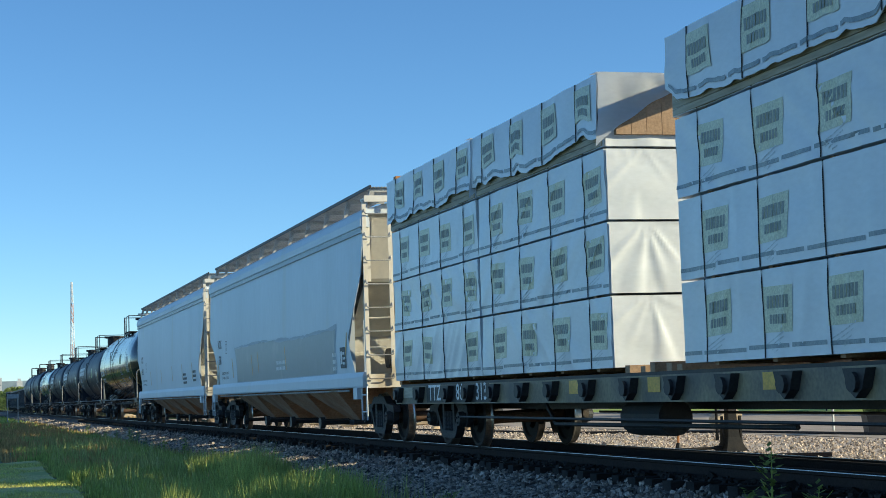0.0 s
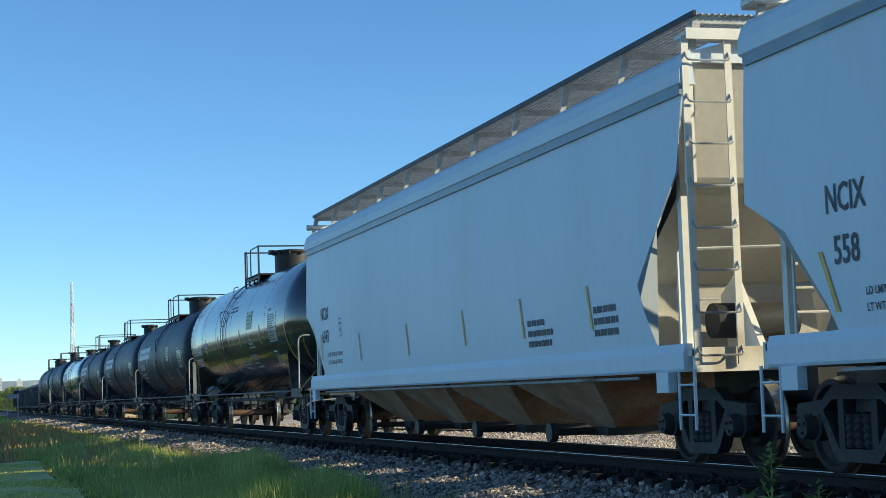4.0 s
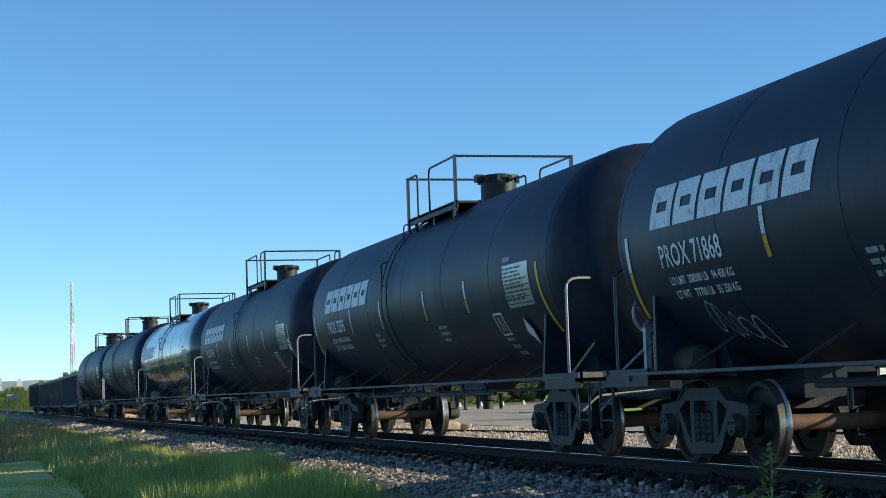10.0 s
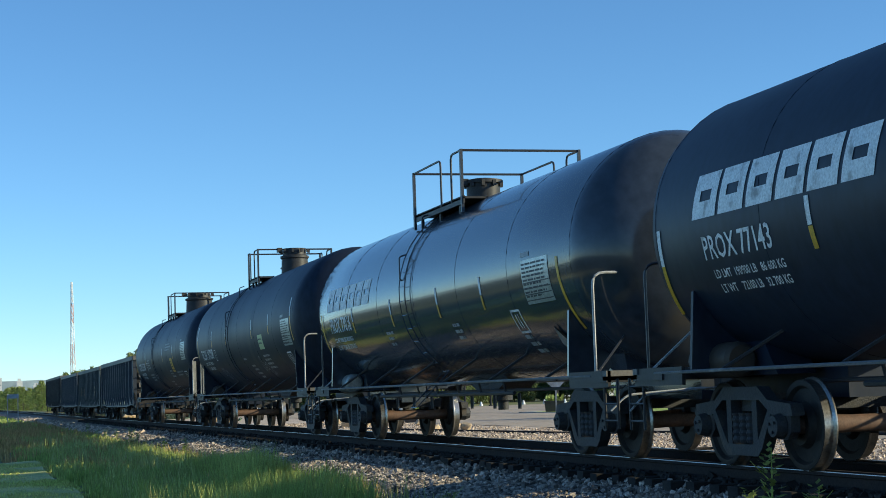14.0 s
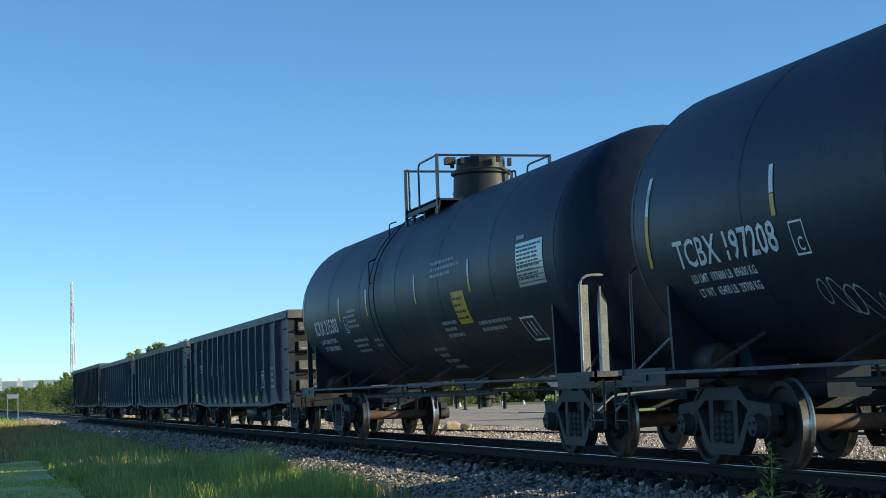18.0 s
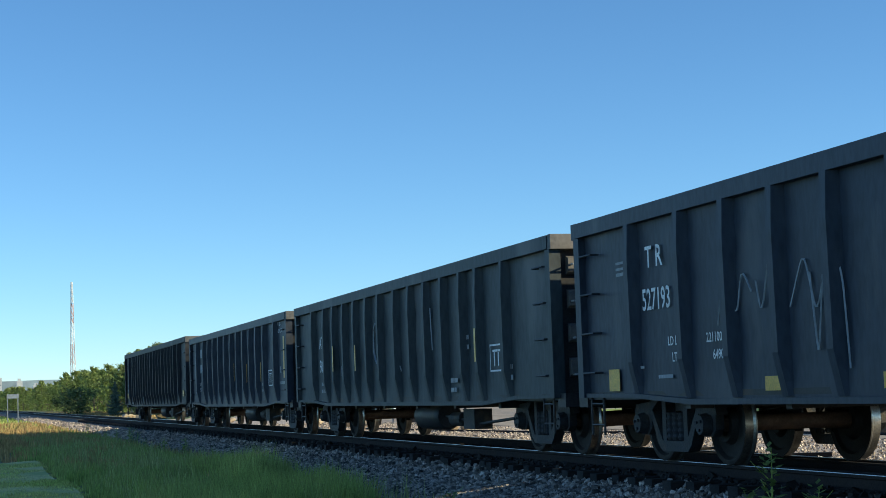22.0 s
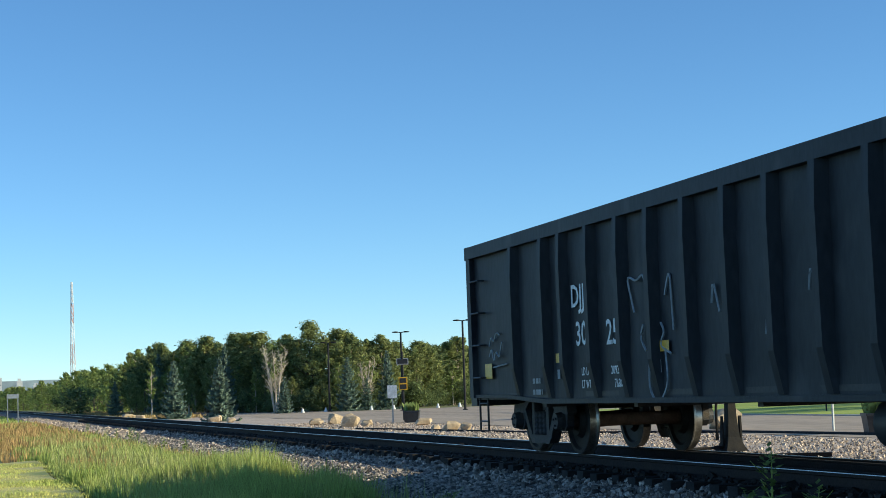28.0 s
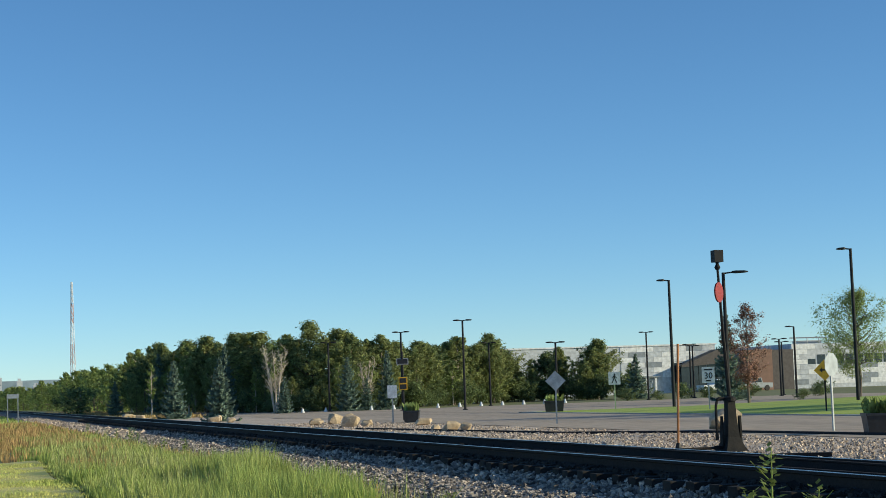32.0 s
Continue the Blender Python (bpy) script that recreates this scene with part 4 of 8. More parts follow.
        for sgn in (-1, 1):
            # flange beside the top sheet and the lower side wing
            bm = bm_new()
            prism(bm, [(sgn * 1.47, e * (ex - 0.02)), (sgn * 1.47, e * (ex + 0.05)), (sgn * 1.36, e * (ex + 0.05)), (sgn * 1.36, e * (ex + 0.02))], 3.06, 4.3, "xy")
            part("end_flange", bm, M["hopper_end"], car)
            bm = bm_new()
            box(bm, sgn * 1.4 - 0.04, sgn * 1.4 + 0.04, e * 9.75 - 0.05, e * 9.75 + 0.05, 1.3, 4.3)
            part("corner_post", bm, M["hopper_end"], car)
        for x in (-0.58, 0.58):
            bm = bm_new()
            prism(bm, [(e * 9.9, 1.28), (e * 9.3, 2.1), (e * 8.95, 1.9), (e * 9.1, 1.28)], x - 0.04, x + 0.04)
            part("end_brace", bm, M["hopper_end"], car)
        bm = bm_new()
        box(bm, -1.5, 1.5, min(e * 8.4, e * 10.1), max(e * 8.4, e * 10.1), 1.2, 1.27)
        box(bm, -1.5, 1.5, min(e * 10.05, e * 10.15), max(e * 10.05, e * 10.15), 1.03, 1.29)
        part("end_deck", bm, M["hopper_end"], car)
        bm = bm_new()
        box(bm, -0.3, 0.3, min(e * 8.0, e * (L / 2 - 0.4)), max(e * 8.0, e * (L / 2 - 0.4)), 0.7, 1.2)
        part("centre_sill", bm, M["steel_black"], car)
        # corner ladder of two flat stiles and bent rungs, and a shorter one of pipe
        yl = e * 10.2
        lx = -1.25 if e < 0 else 1.25
        stile = new("ladder")
        stile.parent = car
        stile["label"] = "sunlit cream corner ladder with flat stiles and bent rungs"
        for k in (-1, 1):
            bm = bm_new()
            box(bm, lx + k * 0.25 - 0.04, lx + k * 0.25 + 0.04, yl - 0.012, yl + 0.012, 1.1, 4.62)
            part("stile", bm, M["hopper_end"], stile)
        for k in range(8):
            bm = bm_new()
            z = 1.2 + 0.45 * k
            tube(bm, arc_path([(lx - 0.25, yl, z + 0.1), (lx - 0.25, yl + e * 0.06, z), (lx + 0.25, yl + e * 0.06, z), (lx + 0.25, yl, z + 0.1)], 0.05), 0.013, 5)
            part("rung", bm, M["pipe_white"], stile)
        bm = bm_new()
        ladder(bm, -0.1 if e < 0 else 0.1, e * 10.1, 1.25, 2.3, 0.5, 4, "x", 0.018)
        part("end_ladder", bm, M["hopper_end"], car)
        bm = bm_new()
        ladder(bm, -1.53, e * 9.95, 0.42, 1.06, 0.4, 2, "y", 0.018)
        part("step", bm, M["hopper"], car)
        bm = bm_new()
        for y in np.linspace(9.98, 10.24, 5):
            box(bm, -1.5, 1.5, e * y - 0.012, e * y + 0.012, 4.6, 4.66)
        for x in np.linspace(-1.5, 1.5, 24):
            box(bm, x - 0.012, x + 0.012, min(e * 9.98, e * 10.25), max(e * 9.98, e * 10.25), 4.61, 4.65)
        box(bm, -1.5, 1.5, e * 10.25 - 0.012, e * 10.25 + 0.012, 4.58, 4.7)
        part("end_walk", bm, M["hopper_end"], car, "sunlit cream grated step across the roof's end")
        bm = bm_new()
        tube(bm, arc_path([(-1.42, e * 9.6, 1.27), (-1.42, e * 9.6, 2.38), (-0.3, e * 9.9, 2.38), (-0.3, e * 9.9, 1.27)], 0.06), 0.018, 5)
        tube(bm, [(-1.42, e * 9.6, 1.82), (-1.0, e * 9.72, 1.82)], 0.014, 5)
        part("end_handrail", bm, M["hopper_end"], car)
        coupler(car, e * (L / 2 - 0.02), e)
        truck(car, e * (L / 2 - 1.7))
    brake_wheel(car, -0.55, 9.95, 2.1, 0.27)
    bm = bm_new()
    lathe(bm, [(-0.2, 0.02), (-0.2, 0.15), (0.12, 0.17), (0.16, 0.02)], "y", (-0.55, 9.75, 2.1), 14)
    box(bm, -0.62, -0.48, 9.72, 9.82, 1.3, 1.95)
    part("brake_gear", bm, M["galv"], car, "pale brake gear housing", smooth=True)
    bm = bm_new()
    lathe(bm, [(-0.5, 0.02), (-0.5, 0.2), (0.5, 0.2), (0.5, 0.02)], "x", (-0.4, -9.3, 1.6), 14)
    part("air_tank", bm, M["steel_black"], car, smooth=True)
    # chutes between the trucks
    for i in range(4):
        yc = -5.1 + 3.4 * i
        bm = bm_new()
        loft(bm, [[(-1.38, yc - 1.68, 1.26), (1.38, yc - 1.68, 1.26), (1.38, yc + 1.68, 1.26), (-1.38, yc + 1.68, 1.26)], [(-1.3, yc - 1.5, 0.95), (1.3, yc - 1.5, 0.95), (1.3, yc + 1.5, 0.95), (-1.3, yc + 1.5, 0.95)], [(-0.6, yc - 0.45, 0.36), (0.6, yc - 0.45, 0.36), (0.6, yc + 0.45, 0.36), (-0.6, yc + 0.45, 0.36)]])
        ch = part("discharge_chute", bm, M["hopper_rust"], car, "rust-stained discharge chute")
        bm = bm_new()
        box(bm, -0.75, 0.75, yc - 0.5, yc + 0.5, 0.26, 0.36)
        tube(bm, [(-1.35, yc, 0.32), (1.35, yc, 0.32)], 0.05, 8)
        lathe(bm, [(-1.4, 0.13), (-1.3, 0.13)], "x", (0, yc, 0.32), 10)
        part("gate", bm, M["steel_black"], ch)
    bm = bm_new()
    box(bm, -0.28, 0.28, -8.3, 8.3, 0.85, 1.2)
    part("centre_sill", bm, M["hopper_rust"], car)

    def on(u0, v0, off=0.008):
        return lambda u, v: (-(x_side(v0 + v) + off), u0 - u, v0 + v)

    if patch:
        y0, y1 = patch
        for name, grow, paint, off, lab in (("faded_rim", 0.13, "hopper_fade", 0.004, "faded grey rim of the repaint"), ("repaint_patch", 0.0, "hopper_patch", 0.007, "darker grey repainted patch")):
            bm = bm_new()
            n = 60
            pts = []
            for i in range(n + 1):
                u = (y0 - y1 + 2 * grow) * i / n - grow
                hi = 2.26 + grow * 0.8 + 0.06 * noise.noise((u * 0.8, 3, grow * 9)) + 0.05 * math.sin(u * 0.5) + 0.03 * noise.noise((u * 4, 5, grow * 7))
                for j in range(5):
                    f = j / 4
                    uu = u + (1 - f) * (0.56 if i == 0 else 0) - (1 - f) * (0.5 if i == n else 0)
                    pts.append((uu, 1.36 - grow * 0.3 + (hi - 1.36) * f))
            fc = [(5 * i + j, 5 * i + 5 + j, 5 * i + 6 + j, 5 * i + 1 + j) for i in range(n) for j in range(4)]
            lay(bm, pts, fc, on(y0, 0, off))
            part(name, bm, M[paint], sheets[-1], lab)
    for kind, y, z, *a in marks:
        bm = bm_new()
        if kind == "text":
            lay(bm, *letters(a[0], a[1], 0, a[2]), on(y, z))
            part("lettering", bm, M["ink_dark"], sheets[-1], "dark stencilled lettering")
        elif kind == "bars":
            lay(bm, *dash_lines(rng, a[0], a[1], 0.14, 0.08), on(y, z))
            part("small_print", bm, M["ink_dark" if len(a) < 3 else a[2]], sheets[-1])["kind"] = "stuff"
        elif kind == "strip":
            lay(bm, [(0, 0), (0.07, 0), (0.2 * 0 + 0.07 - a[0], 0.55), (-a[0], 0.55)], [(0, 1, 2, 3)], on(y, z, 0.012))
            part("reflector", bm, M["yellow"], sheets[-1], "yellow reflective strip")
        elif kind == "card":
            for q in (grid_patch(0, 0.24, 0, 0.015, 1, 1), grid_patch(0, 0.24, 0.35, 0.365, 1, 1), grid_patch(0, 0.015, 0.015, 0.35, 1, 1), grid_patch(0.225, 0.24, 0.015, 0.35, 1, 1), grid_patch(0.05, 0.19, 0.25, 0.28, 1, 1), grid_patch(0.09, 0.15, 0.1, 0.16, 1, 1)):
                lay(bm, *q, on(y, z, 0.012))
            part("card_frame", bm, M["ink_dark"], sheets[-1])
        elif kind == "dark":
            lay(bm, *grid_patch(0, a[0], 0, a[1], 1, 3), on(y, z, 0.012))
            part("label_panel", bm, M["ink_dark"], sheets[-1], "dark data panel")
            bm = bm_new()
            lay(bm, *grid_patch(0.05, a[0] * 0.4, 0.08, a[1] - 0.08, 1, 2), on(y, z, 0.016))
            lay(bm, *dash_lines(rng, a[0] * 0.5, 3, 0.1, 0.05), on(y - a[0] * 0.48, z + a[1] - 0.15, 0.016))
            part("label_print", bm, M["white"], sheets[-1])["kind"] = "stuff"
    return car


hopper_car(30.7, 52.5, "grey-white covered hopper car with a darker grey repainted patch",
           [("text", 8.7, 2.38, "NCIX", 0.25, 0.8), ("text", 8.6, 1.92, "558", 0.25, 0.85), ("text", 8.1, 1.62, "LD LMT 225300 LB 102200 KG", 0.07, 1.0), ("text", 8.1, 1.48, "LT WT  60700 LB  27500 KG", 0.07, 1.0), ("card", 7.2, 2.2), ("strip", 8.62, 1.5, 0.25), ("strip", 2.75, 1.5, 0.12), ("strip", 1.8, 1.55, 0.12), ("strip", -2.0, 1.55, 0.12), ("strip", 6.02, 1.5, 0.1), ("strip", -8.35, 1.6, -0.25), ("dark", -7.95, 1.45, 0.5, 0.42), ("bars", -7.2, 1.7, 0.5, 3, "white"), ("bars", -0.7, 1.7, 1.4, 2, "white")],
           (5.5, -7.6), rng)
hopper_car(52.5, 74.4, "clean grey-white covered hopper car with dark lettering",
           [("text", 8.75, 2.5, "NCIX", 0.26, 0.85), ("text", 8.66, 2.02, "6343", 0.26, 0.9), ("text", 8.2, 1.72, "LD LMT 225400 LB 102200 KG", 0.08, 1.0), ("text", 8.2, 1.56, "LT WT  60600 LB  27500 KG", 0.08, 1.0), ("card", 7.0, 2.1), ("strip", 8.75, 1.65, 0.1), ("strip", 5.2, 1.55, 0.12), ("strip", 1.6, 1.55, 0.12), ("strip", -1.8, 1.6, 0.12), ("strip", -4.6, 1.6, 0.12), ("strip", -7.2, 1.6, 0.12), ("bars", -4.8, 1.75, 1.0, 3), ("bars", -7.3, 1.8, 0.9, 3)],
           None, rng)


def gondola(s0, s1, front, rear, top, floor, paint, label, ribs, marks, rng):
    """A high-sided gondola: ribbed sides, square top chord, ribbed ends, open inside."""
    L, c = s1 - s0, (s0 + s1) / 2
    car = rolling(thing("gondola_car", label, "gondola car", "open gondola cars of the train"), c)
    y0, y1 = front - c, rear - c
    W = 1.5
    for sgn in (-1, 1):
        bm = bm_new()
        n, mz = 60, 8
        rings = []
        for i in range(n + 1):
            outer = [(sgn * (W - 0.06 + 0.022 * noise.noise((i * 0.37, j * 0.6, c))), y0 + (y1 - y0) * i / n, floor - 0.03 + (top - 0.17 - floor + 0.03) * j / mz) for j in range(mz + 1)]
            rings.append(outer + [(x - sgn * 0.015, y, z) for x, y, z in outer[::-1]])
        loft(bm, rings)
        part("side_sheet", bm, M[paint], car, smooth=True)
        bm = bm_new()
        x0, x1 = sorted((sgn * (W - 0.1), sgn * (W + 0.04)))
        box(bm, x0, x1, y0 - 0.02, y1 + 0.02, top - 0.18, top)
        part("top_chord", bm, M[paint], car, bevel=0.03)
        bm = bm_new()
        prism(bm, [(y0 + 0.1, floor + 0.0), (y0 + 1.6, floor - 0.01), (y0 + 3.2, floor - 0.09), (y1 - 3.2, floor - 0.09), (y1 - 1.6, floor - 0.01), (y1 - 0.1, floor + 0.0), (y1 - 0.1, floor + 0.05), (y1 - 1.6, floor + 0.04), (y1 - 3.2, floor - 0.03), (y0 + 3.2, floor - 0.03), (y0 + 1.6, floor + 0.04), (y0 + 0.1, floor + 0.05)], *sorted((sgn * (W - 0.08), sgn * (W + 0.005))))
        part("side_sill", bm, M[paint], car, bevel=0.008)
        base = None
        for i, yy in enumerate(ribs):
            if base is None:
                bm = bm_new()
                loft(bm, [[(sgn * (W - 0.07), -0.115, z), (sgn * (W + d - 0.06), -0.06, z), (sgn * (W + d - 0.06), 0.06, z), (sgn * (W - 0.07), 0.115, z)] for z, d in ((floor - 0.02, 0.03), (floor + 0.12, 0.06), (floor + 0.4, 0.12), (top - 0.6, 0.13), (top - 0.18, 0.11))])
                base = part("side_rib", bm, M[paint], car, bevel=0.012)
                base.matrix_basis = pose(0, yy, 0)
            else:
                share(base, pose(0, yy, 0))
        # grab irons at both ends of the side
        for e, ye in ((-1, y0 + 0.35), (1, y1 - 0.35)):
            for k in range(4):
                bm = bm_new()
                rung(bm, sgn * (W - 0.05), ye, floor + 0.3 + 0.48 * k, 0.42, "y", 0.1, sgn)
                part("grab_iron", bm, M["steel_black"], car)
            bm = bm_new()
            ladder(bm, sgn * 1.45, ye, 0.32, floor + 0.05, 0.4, 2, "y", 0.016)
            part("step", bm, M["steel_black"], car)
    for e, ye in ((-1, y0), (1, y1)):
        bm = bm_new()
        box(bm, -W + 0.1, W - 0.1, ye - 0.02, ye + 0.02, floor + 0.05, top - 0.1)
        part("end_sheet", bm, M["steel_black"], car)
        # ribs and chord: front ones coloured as sunlit, rear ones left dark
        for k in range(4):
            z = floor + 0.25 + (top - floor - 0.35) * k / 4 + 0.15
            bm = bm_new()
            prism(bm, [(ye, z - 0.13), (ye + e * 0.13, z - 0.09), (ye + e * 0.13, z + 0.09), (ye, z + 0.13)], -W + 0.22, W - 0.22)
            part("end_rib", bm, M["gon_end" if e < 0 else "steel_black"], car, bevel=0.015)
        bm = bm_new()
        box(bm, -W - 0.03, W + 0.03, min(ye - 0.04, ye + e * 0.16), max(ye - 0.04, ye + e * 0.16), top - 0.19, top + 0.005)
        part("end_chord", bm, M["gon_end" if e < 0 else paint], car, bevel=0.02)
        for sgn in (-1, 1):
            bm = bm_new()
            box(bm, sgn * (W - 0.06) - 0.09, sgn * (W - 0.06) + 0.07, ye - 0.09, ye + 0.09, floor, top - 0.19)
            part("corner_post", bm, M[paint], car, bevel=0.015)
        for k in range(4):
            bm = bm_new()
            rung(bm, -1.0, ye + e * 0.06, floor + 0.3 + 0.48 * k, 0.5, "x", 0.16, e)
            part("end_grab_iron", bm, M["pipe_white"], car)
        bm = bm_new()
        box(bm, -1.45, 1.45, min(ye, ye + e * 0.3), max(ye, ye + e * 0.3), floor - 0.12, floor + 0.06)
        part("end_sill", bm, M["steel_black"], car, bevel=0.01)
        coupler(car, e * (L / 2 - 0.02), e)
        truck(car, (y0 + 1.75) if e < 0 else (y1 - 1.75))
    bm = bm_new()
    box(bm, -W + 0.06, W - 0.06, y0, y1, floor, floor + 0.06)
    part("floor", bm, M["steel_black"], car)
    bm = bm_new()
    box(bm, -0.3, 0.3, -L / 2 + 0.5, L / 2 - 0.5, 0.68, floor)
    for yy in np.linspace(y0 + 2.8, y1 - 2.8, 6):
        box(bm, -1.35, 1.35, yy - 0.06, yy + 0.06, floor - 0.14, floor)
    part("underframe", bm, M["steel_black"], car)
    bm = bm_new()
    lathe(bm, [(-0.75, 0.02), (-0.75, 0.2), (-0.68, 0.24), (0.68, 0.24), (0.75, 0.2), (0.75, 0.02)], "y", (-0.95, -0.9, 0.5), 16)
    part("air_tank", bm, M["steel_black"], car, smooth=True)
    bm = bm_new()
    box(bm, -1.1, -0.8, -3.6, -3.0, 0.3, 0.62)
    tube(bm, [(-1.0, -6.0, 0.52), (-1.0, -3.2, 0.36)], 0.025, 5)
    tube(bm, [(-1.0, -3.2, 0.42), (-1.0, -1.6, 0.5)], 0.025, 5)
    lathe(bm, [(-0.3, 0.12), (0.3, 0.12)], "y", (-0.95, -2.3, 0.45), 12)
    part("brake_valve", bm, M["truck"], car)
    brake_wheel(car, 0.6, y1 + 0.3, 1.7, 0.26, "steel_black")

    def on(u0, v0, off=0.03):
        return lambda u, v: (-(W - 0.06 + off), u0 - u, v0 + v)

    for kind, y, z, *a in marks:
        bm = bm_new()
        if kind == "text":
            lay(bm, *letters(a[0], a[1], 0, a[2]), on(y, z))
            part("lettering", bm, M["white"], car, "worn white lettering")
        elif kind == "bars":
            lay(bm, *dash_lines(rng, a[0], a[1], 0.15, 0.07), on(y, z))
            part("small_print", bm, M["grey_ink"], car)["kind"] = "stuff"
        elif kind == "yellow":
            lay(bm, *grid_patch(0, a[0], 0, a[1], 1, 1), on(y, z, 0.03))
            part("reflector", bm, M["yellow"], car, "yellow reflective patch")
        elif kind == "rib_yellow":
            lay(bm, *grid_patch(-0.04, 0.04, 0, a[0], 1, 1), on(y, z, 0.136))
            part("reflector", bm, M["yellow"], car, "yellow reflective strip on a rib")
        elif kind == "white":
            lay(bm, *grid_patch(0, a[0], 0, a[1], 1, 1), on(y, z, 0.028))
            part("paint_patch", bm, M["chalk"], car, "faded white paint mark")
        elif kind == "card":
            t = 0.025
            w, hh = a
            for q in (grid_patch(0, w, 0, t, 1, 1), grid_patch(0, w, hh - t, hh, 1, 1), grid_patch(0, t, t, hh - t, 1, 1), grid_patch(w - t, w, t, hh - t, 1, 1), grid_patch(w * 0.2, w * 0.8, hh * 0.72, hh * 0.8, 1, 1), grid_patch(w * 0.3, w * 0.38, hh * 0.2, hh * 0.7, 1, 1), grid_patch(w * 0.6, w * 0.68, hh * 0.2, hh * 0.7, 1, 1)):
                lay(bm, *q, on(y, z))
            part("card_frame", bm, M["white"], car, "white outlined card frame")
        elif kind == "chalk":
            # a loose chalked stroke
            pts = [(-(W - 0.06 + 0.03), y - u, z + v) for u, v in a[0]]
            tube(bm, arc_path(pts, 0.15, 3), 0.011 if len(a) < 2 else a[1], 4)
            part("chalk_stroke", bm, M["chalk"], car, "hand-drawn chalk stroke")
    return car


RIBS_A = [7.21, 5.8, 4.67, 3.59, 2.53, 1.41, 0.28, -0.82, -1.92, -3.05, -4.15, -5.3, -6.85]
RIBS_B = [6.95, 5.71, 4.81, 3.84, 2.87, 1.85, 0.87, -0.32, -1.35, -2.36, -3.39, -4.44, -5.3, -6.56]
RIBS_C = [7.11, 5.61, 4.53, 3.43, 2.34, 1.15, 0.05, -1.05, -2.15, -3.21, -4.25, -5.36, -6.85]
RIBS_D = [8.8, 7.52, 6.8, 5.82, 4.82, 3.9, 2.9, 1.9, 0.95, 0.0, -0.95, -1.95, -2.95, -3.9, -4.95, -5.9, -6.85, -7.6, -8.85]
gondola(204.05, 222.75, 205.0, 222.3, 2.95, 0.78, "gon", "dark blue-grey gondola car with yellow patches along its sill", RIBS_A,
        [("text", 6.85, 2.24, "T R", 0.24, 0.95), ("text", 6.98, 1.76, "527193", 0.24, 0.78), ("text", 6.3, 1.34, "LD LM", 0.1, 0.9), ("text", 6.2, 1.16, "LT WT", 0.1, 0.9), ("text", 5.3, 1.34, "221100", 0.1, 0.9), ("text", 5.15, 1.16, "64900", 0.1, 0.9), ("card", -4.4, 1.17, 0.5, 0.42), ("bars", -5.75, 1.6, 0.45, 4), ("bars", -4.0, 1.1, 0.4, 1), ("white", 7.75, 2.2, 0.5, 0.04), ("white", 7.75, 2.27, 0.5, 0.03), ("white", 7.75, 2.34, 0.5, 0.03), ("white", 7.3, 1.1, 0.3, 0.03), ("white", 6.6, 0.98, 0.4, 0.04), ("chalk", 4.1, 1.9, [(0, 0), (0.1, -0.35), (0.3, 0.2), (0.42, 0.15)], 0.012), ("chalk", 3.0, 1.6, [(0, 0.3), (0.1, -0.5), (0.25, 0.3), (0.5, 0.45), (0.6, 0.2), (0.66, -0.6)], 0.012), ("chalk", 5.0, 1.5, [(0, 0), (0.2, 0.6), (0.45, 0.05), (0.6, 0.55), (0.8, 0.3)]), ("chalk", 3.4, 1.6, [(0, 0), (0.3, 0.5), (0.5, -0.1), (0.75, 0.45)])] + [("yellow", y, 0.82, 0.36, 0.14) for y in (4.0, 1.8, -1.4, -3.4)] + [("yellow", 8.1, 0.85, 0.34, 0.26), ("yellow", -8.15, 0.98, 0.42, 0.32)], rng)
gondola(222.75, 241.1, 223.4, 240.75, 2.92, 0.78, "gon_green", "dark green-grey gondola car streaked with chalk and scratches", RIBS_B ,
        [("text", 6.5, 1.92, "ATV", 0.26, 0.86), ("text", 6.5, 1.41, "5032", 0.26, 0.82), ("bars", 6.35, 1.12, 0.7, 2), ("rib_yellow", 4.7, 1.4, 0.52), ("rib_yellow", 2.66, 1.37, 0.5), ("chalk", 3.12, 1.43, [(0, 0.73), (0.03, 0.3), (0.03, 0)], 0.016), ("chalk", 2.15, 1.48, [(0, 0.78), (0.02, 0.4), (0.05, 0)], 0.018), ("chalk", 4.4, 1.3, [(0, 0), (0.05, 0.25), (0.15, 0.05), (0.25, 0.3), (0.35, 0.0), (0.48, 0.2), (0.5, -0.1)], 0.01), ("card", -5.71, 1.18, 0.62, 0.4), ("rib_yellow", -5.3, 1.34, 0.5), ("bars", -4.45, 1.7, 0.3, 2), ("bars", -3.6, 1.05, 0.4, 2), ("bars", -6.3, 1.2, 0.5, 2), ("chalk", 1.1, 1.75, [(-0.05, 0.42), (-0.25, 0.5), (-0.4, 0.3), (-0.4, -0.1), (-0.2, -0.3), (0.0, -0.2)], 0.02), ("chalk", 3.3, 1.9, [(0, 0.2), (0.03, -0.5)]), ("chalk", 0.0, 2.0, [(0, 0.3), (0.05, -0.4)], 0.016), ("chalk", -1.0, 1.9, [(0, 0.35), (0.02, -0.3), (0.1, -0.7)], 0.018), ("chalk", -2.5, 2.1, [(0, 0.2), (0.08, -0.5)], 0.012), ("chalk", -0.2, 1.2, [(0, 0), (0.1, 0.3), (0.3, 0.1)], 0.012)], rng)
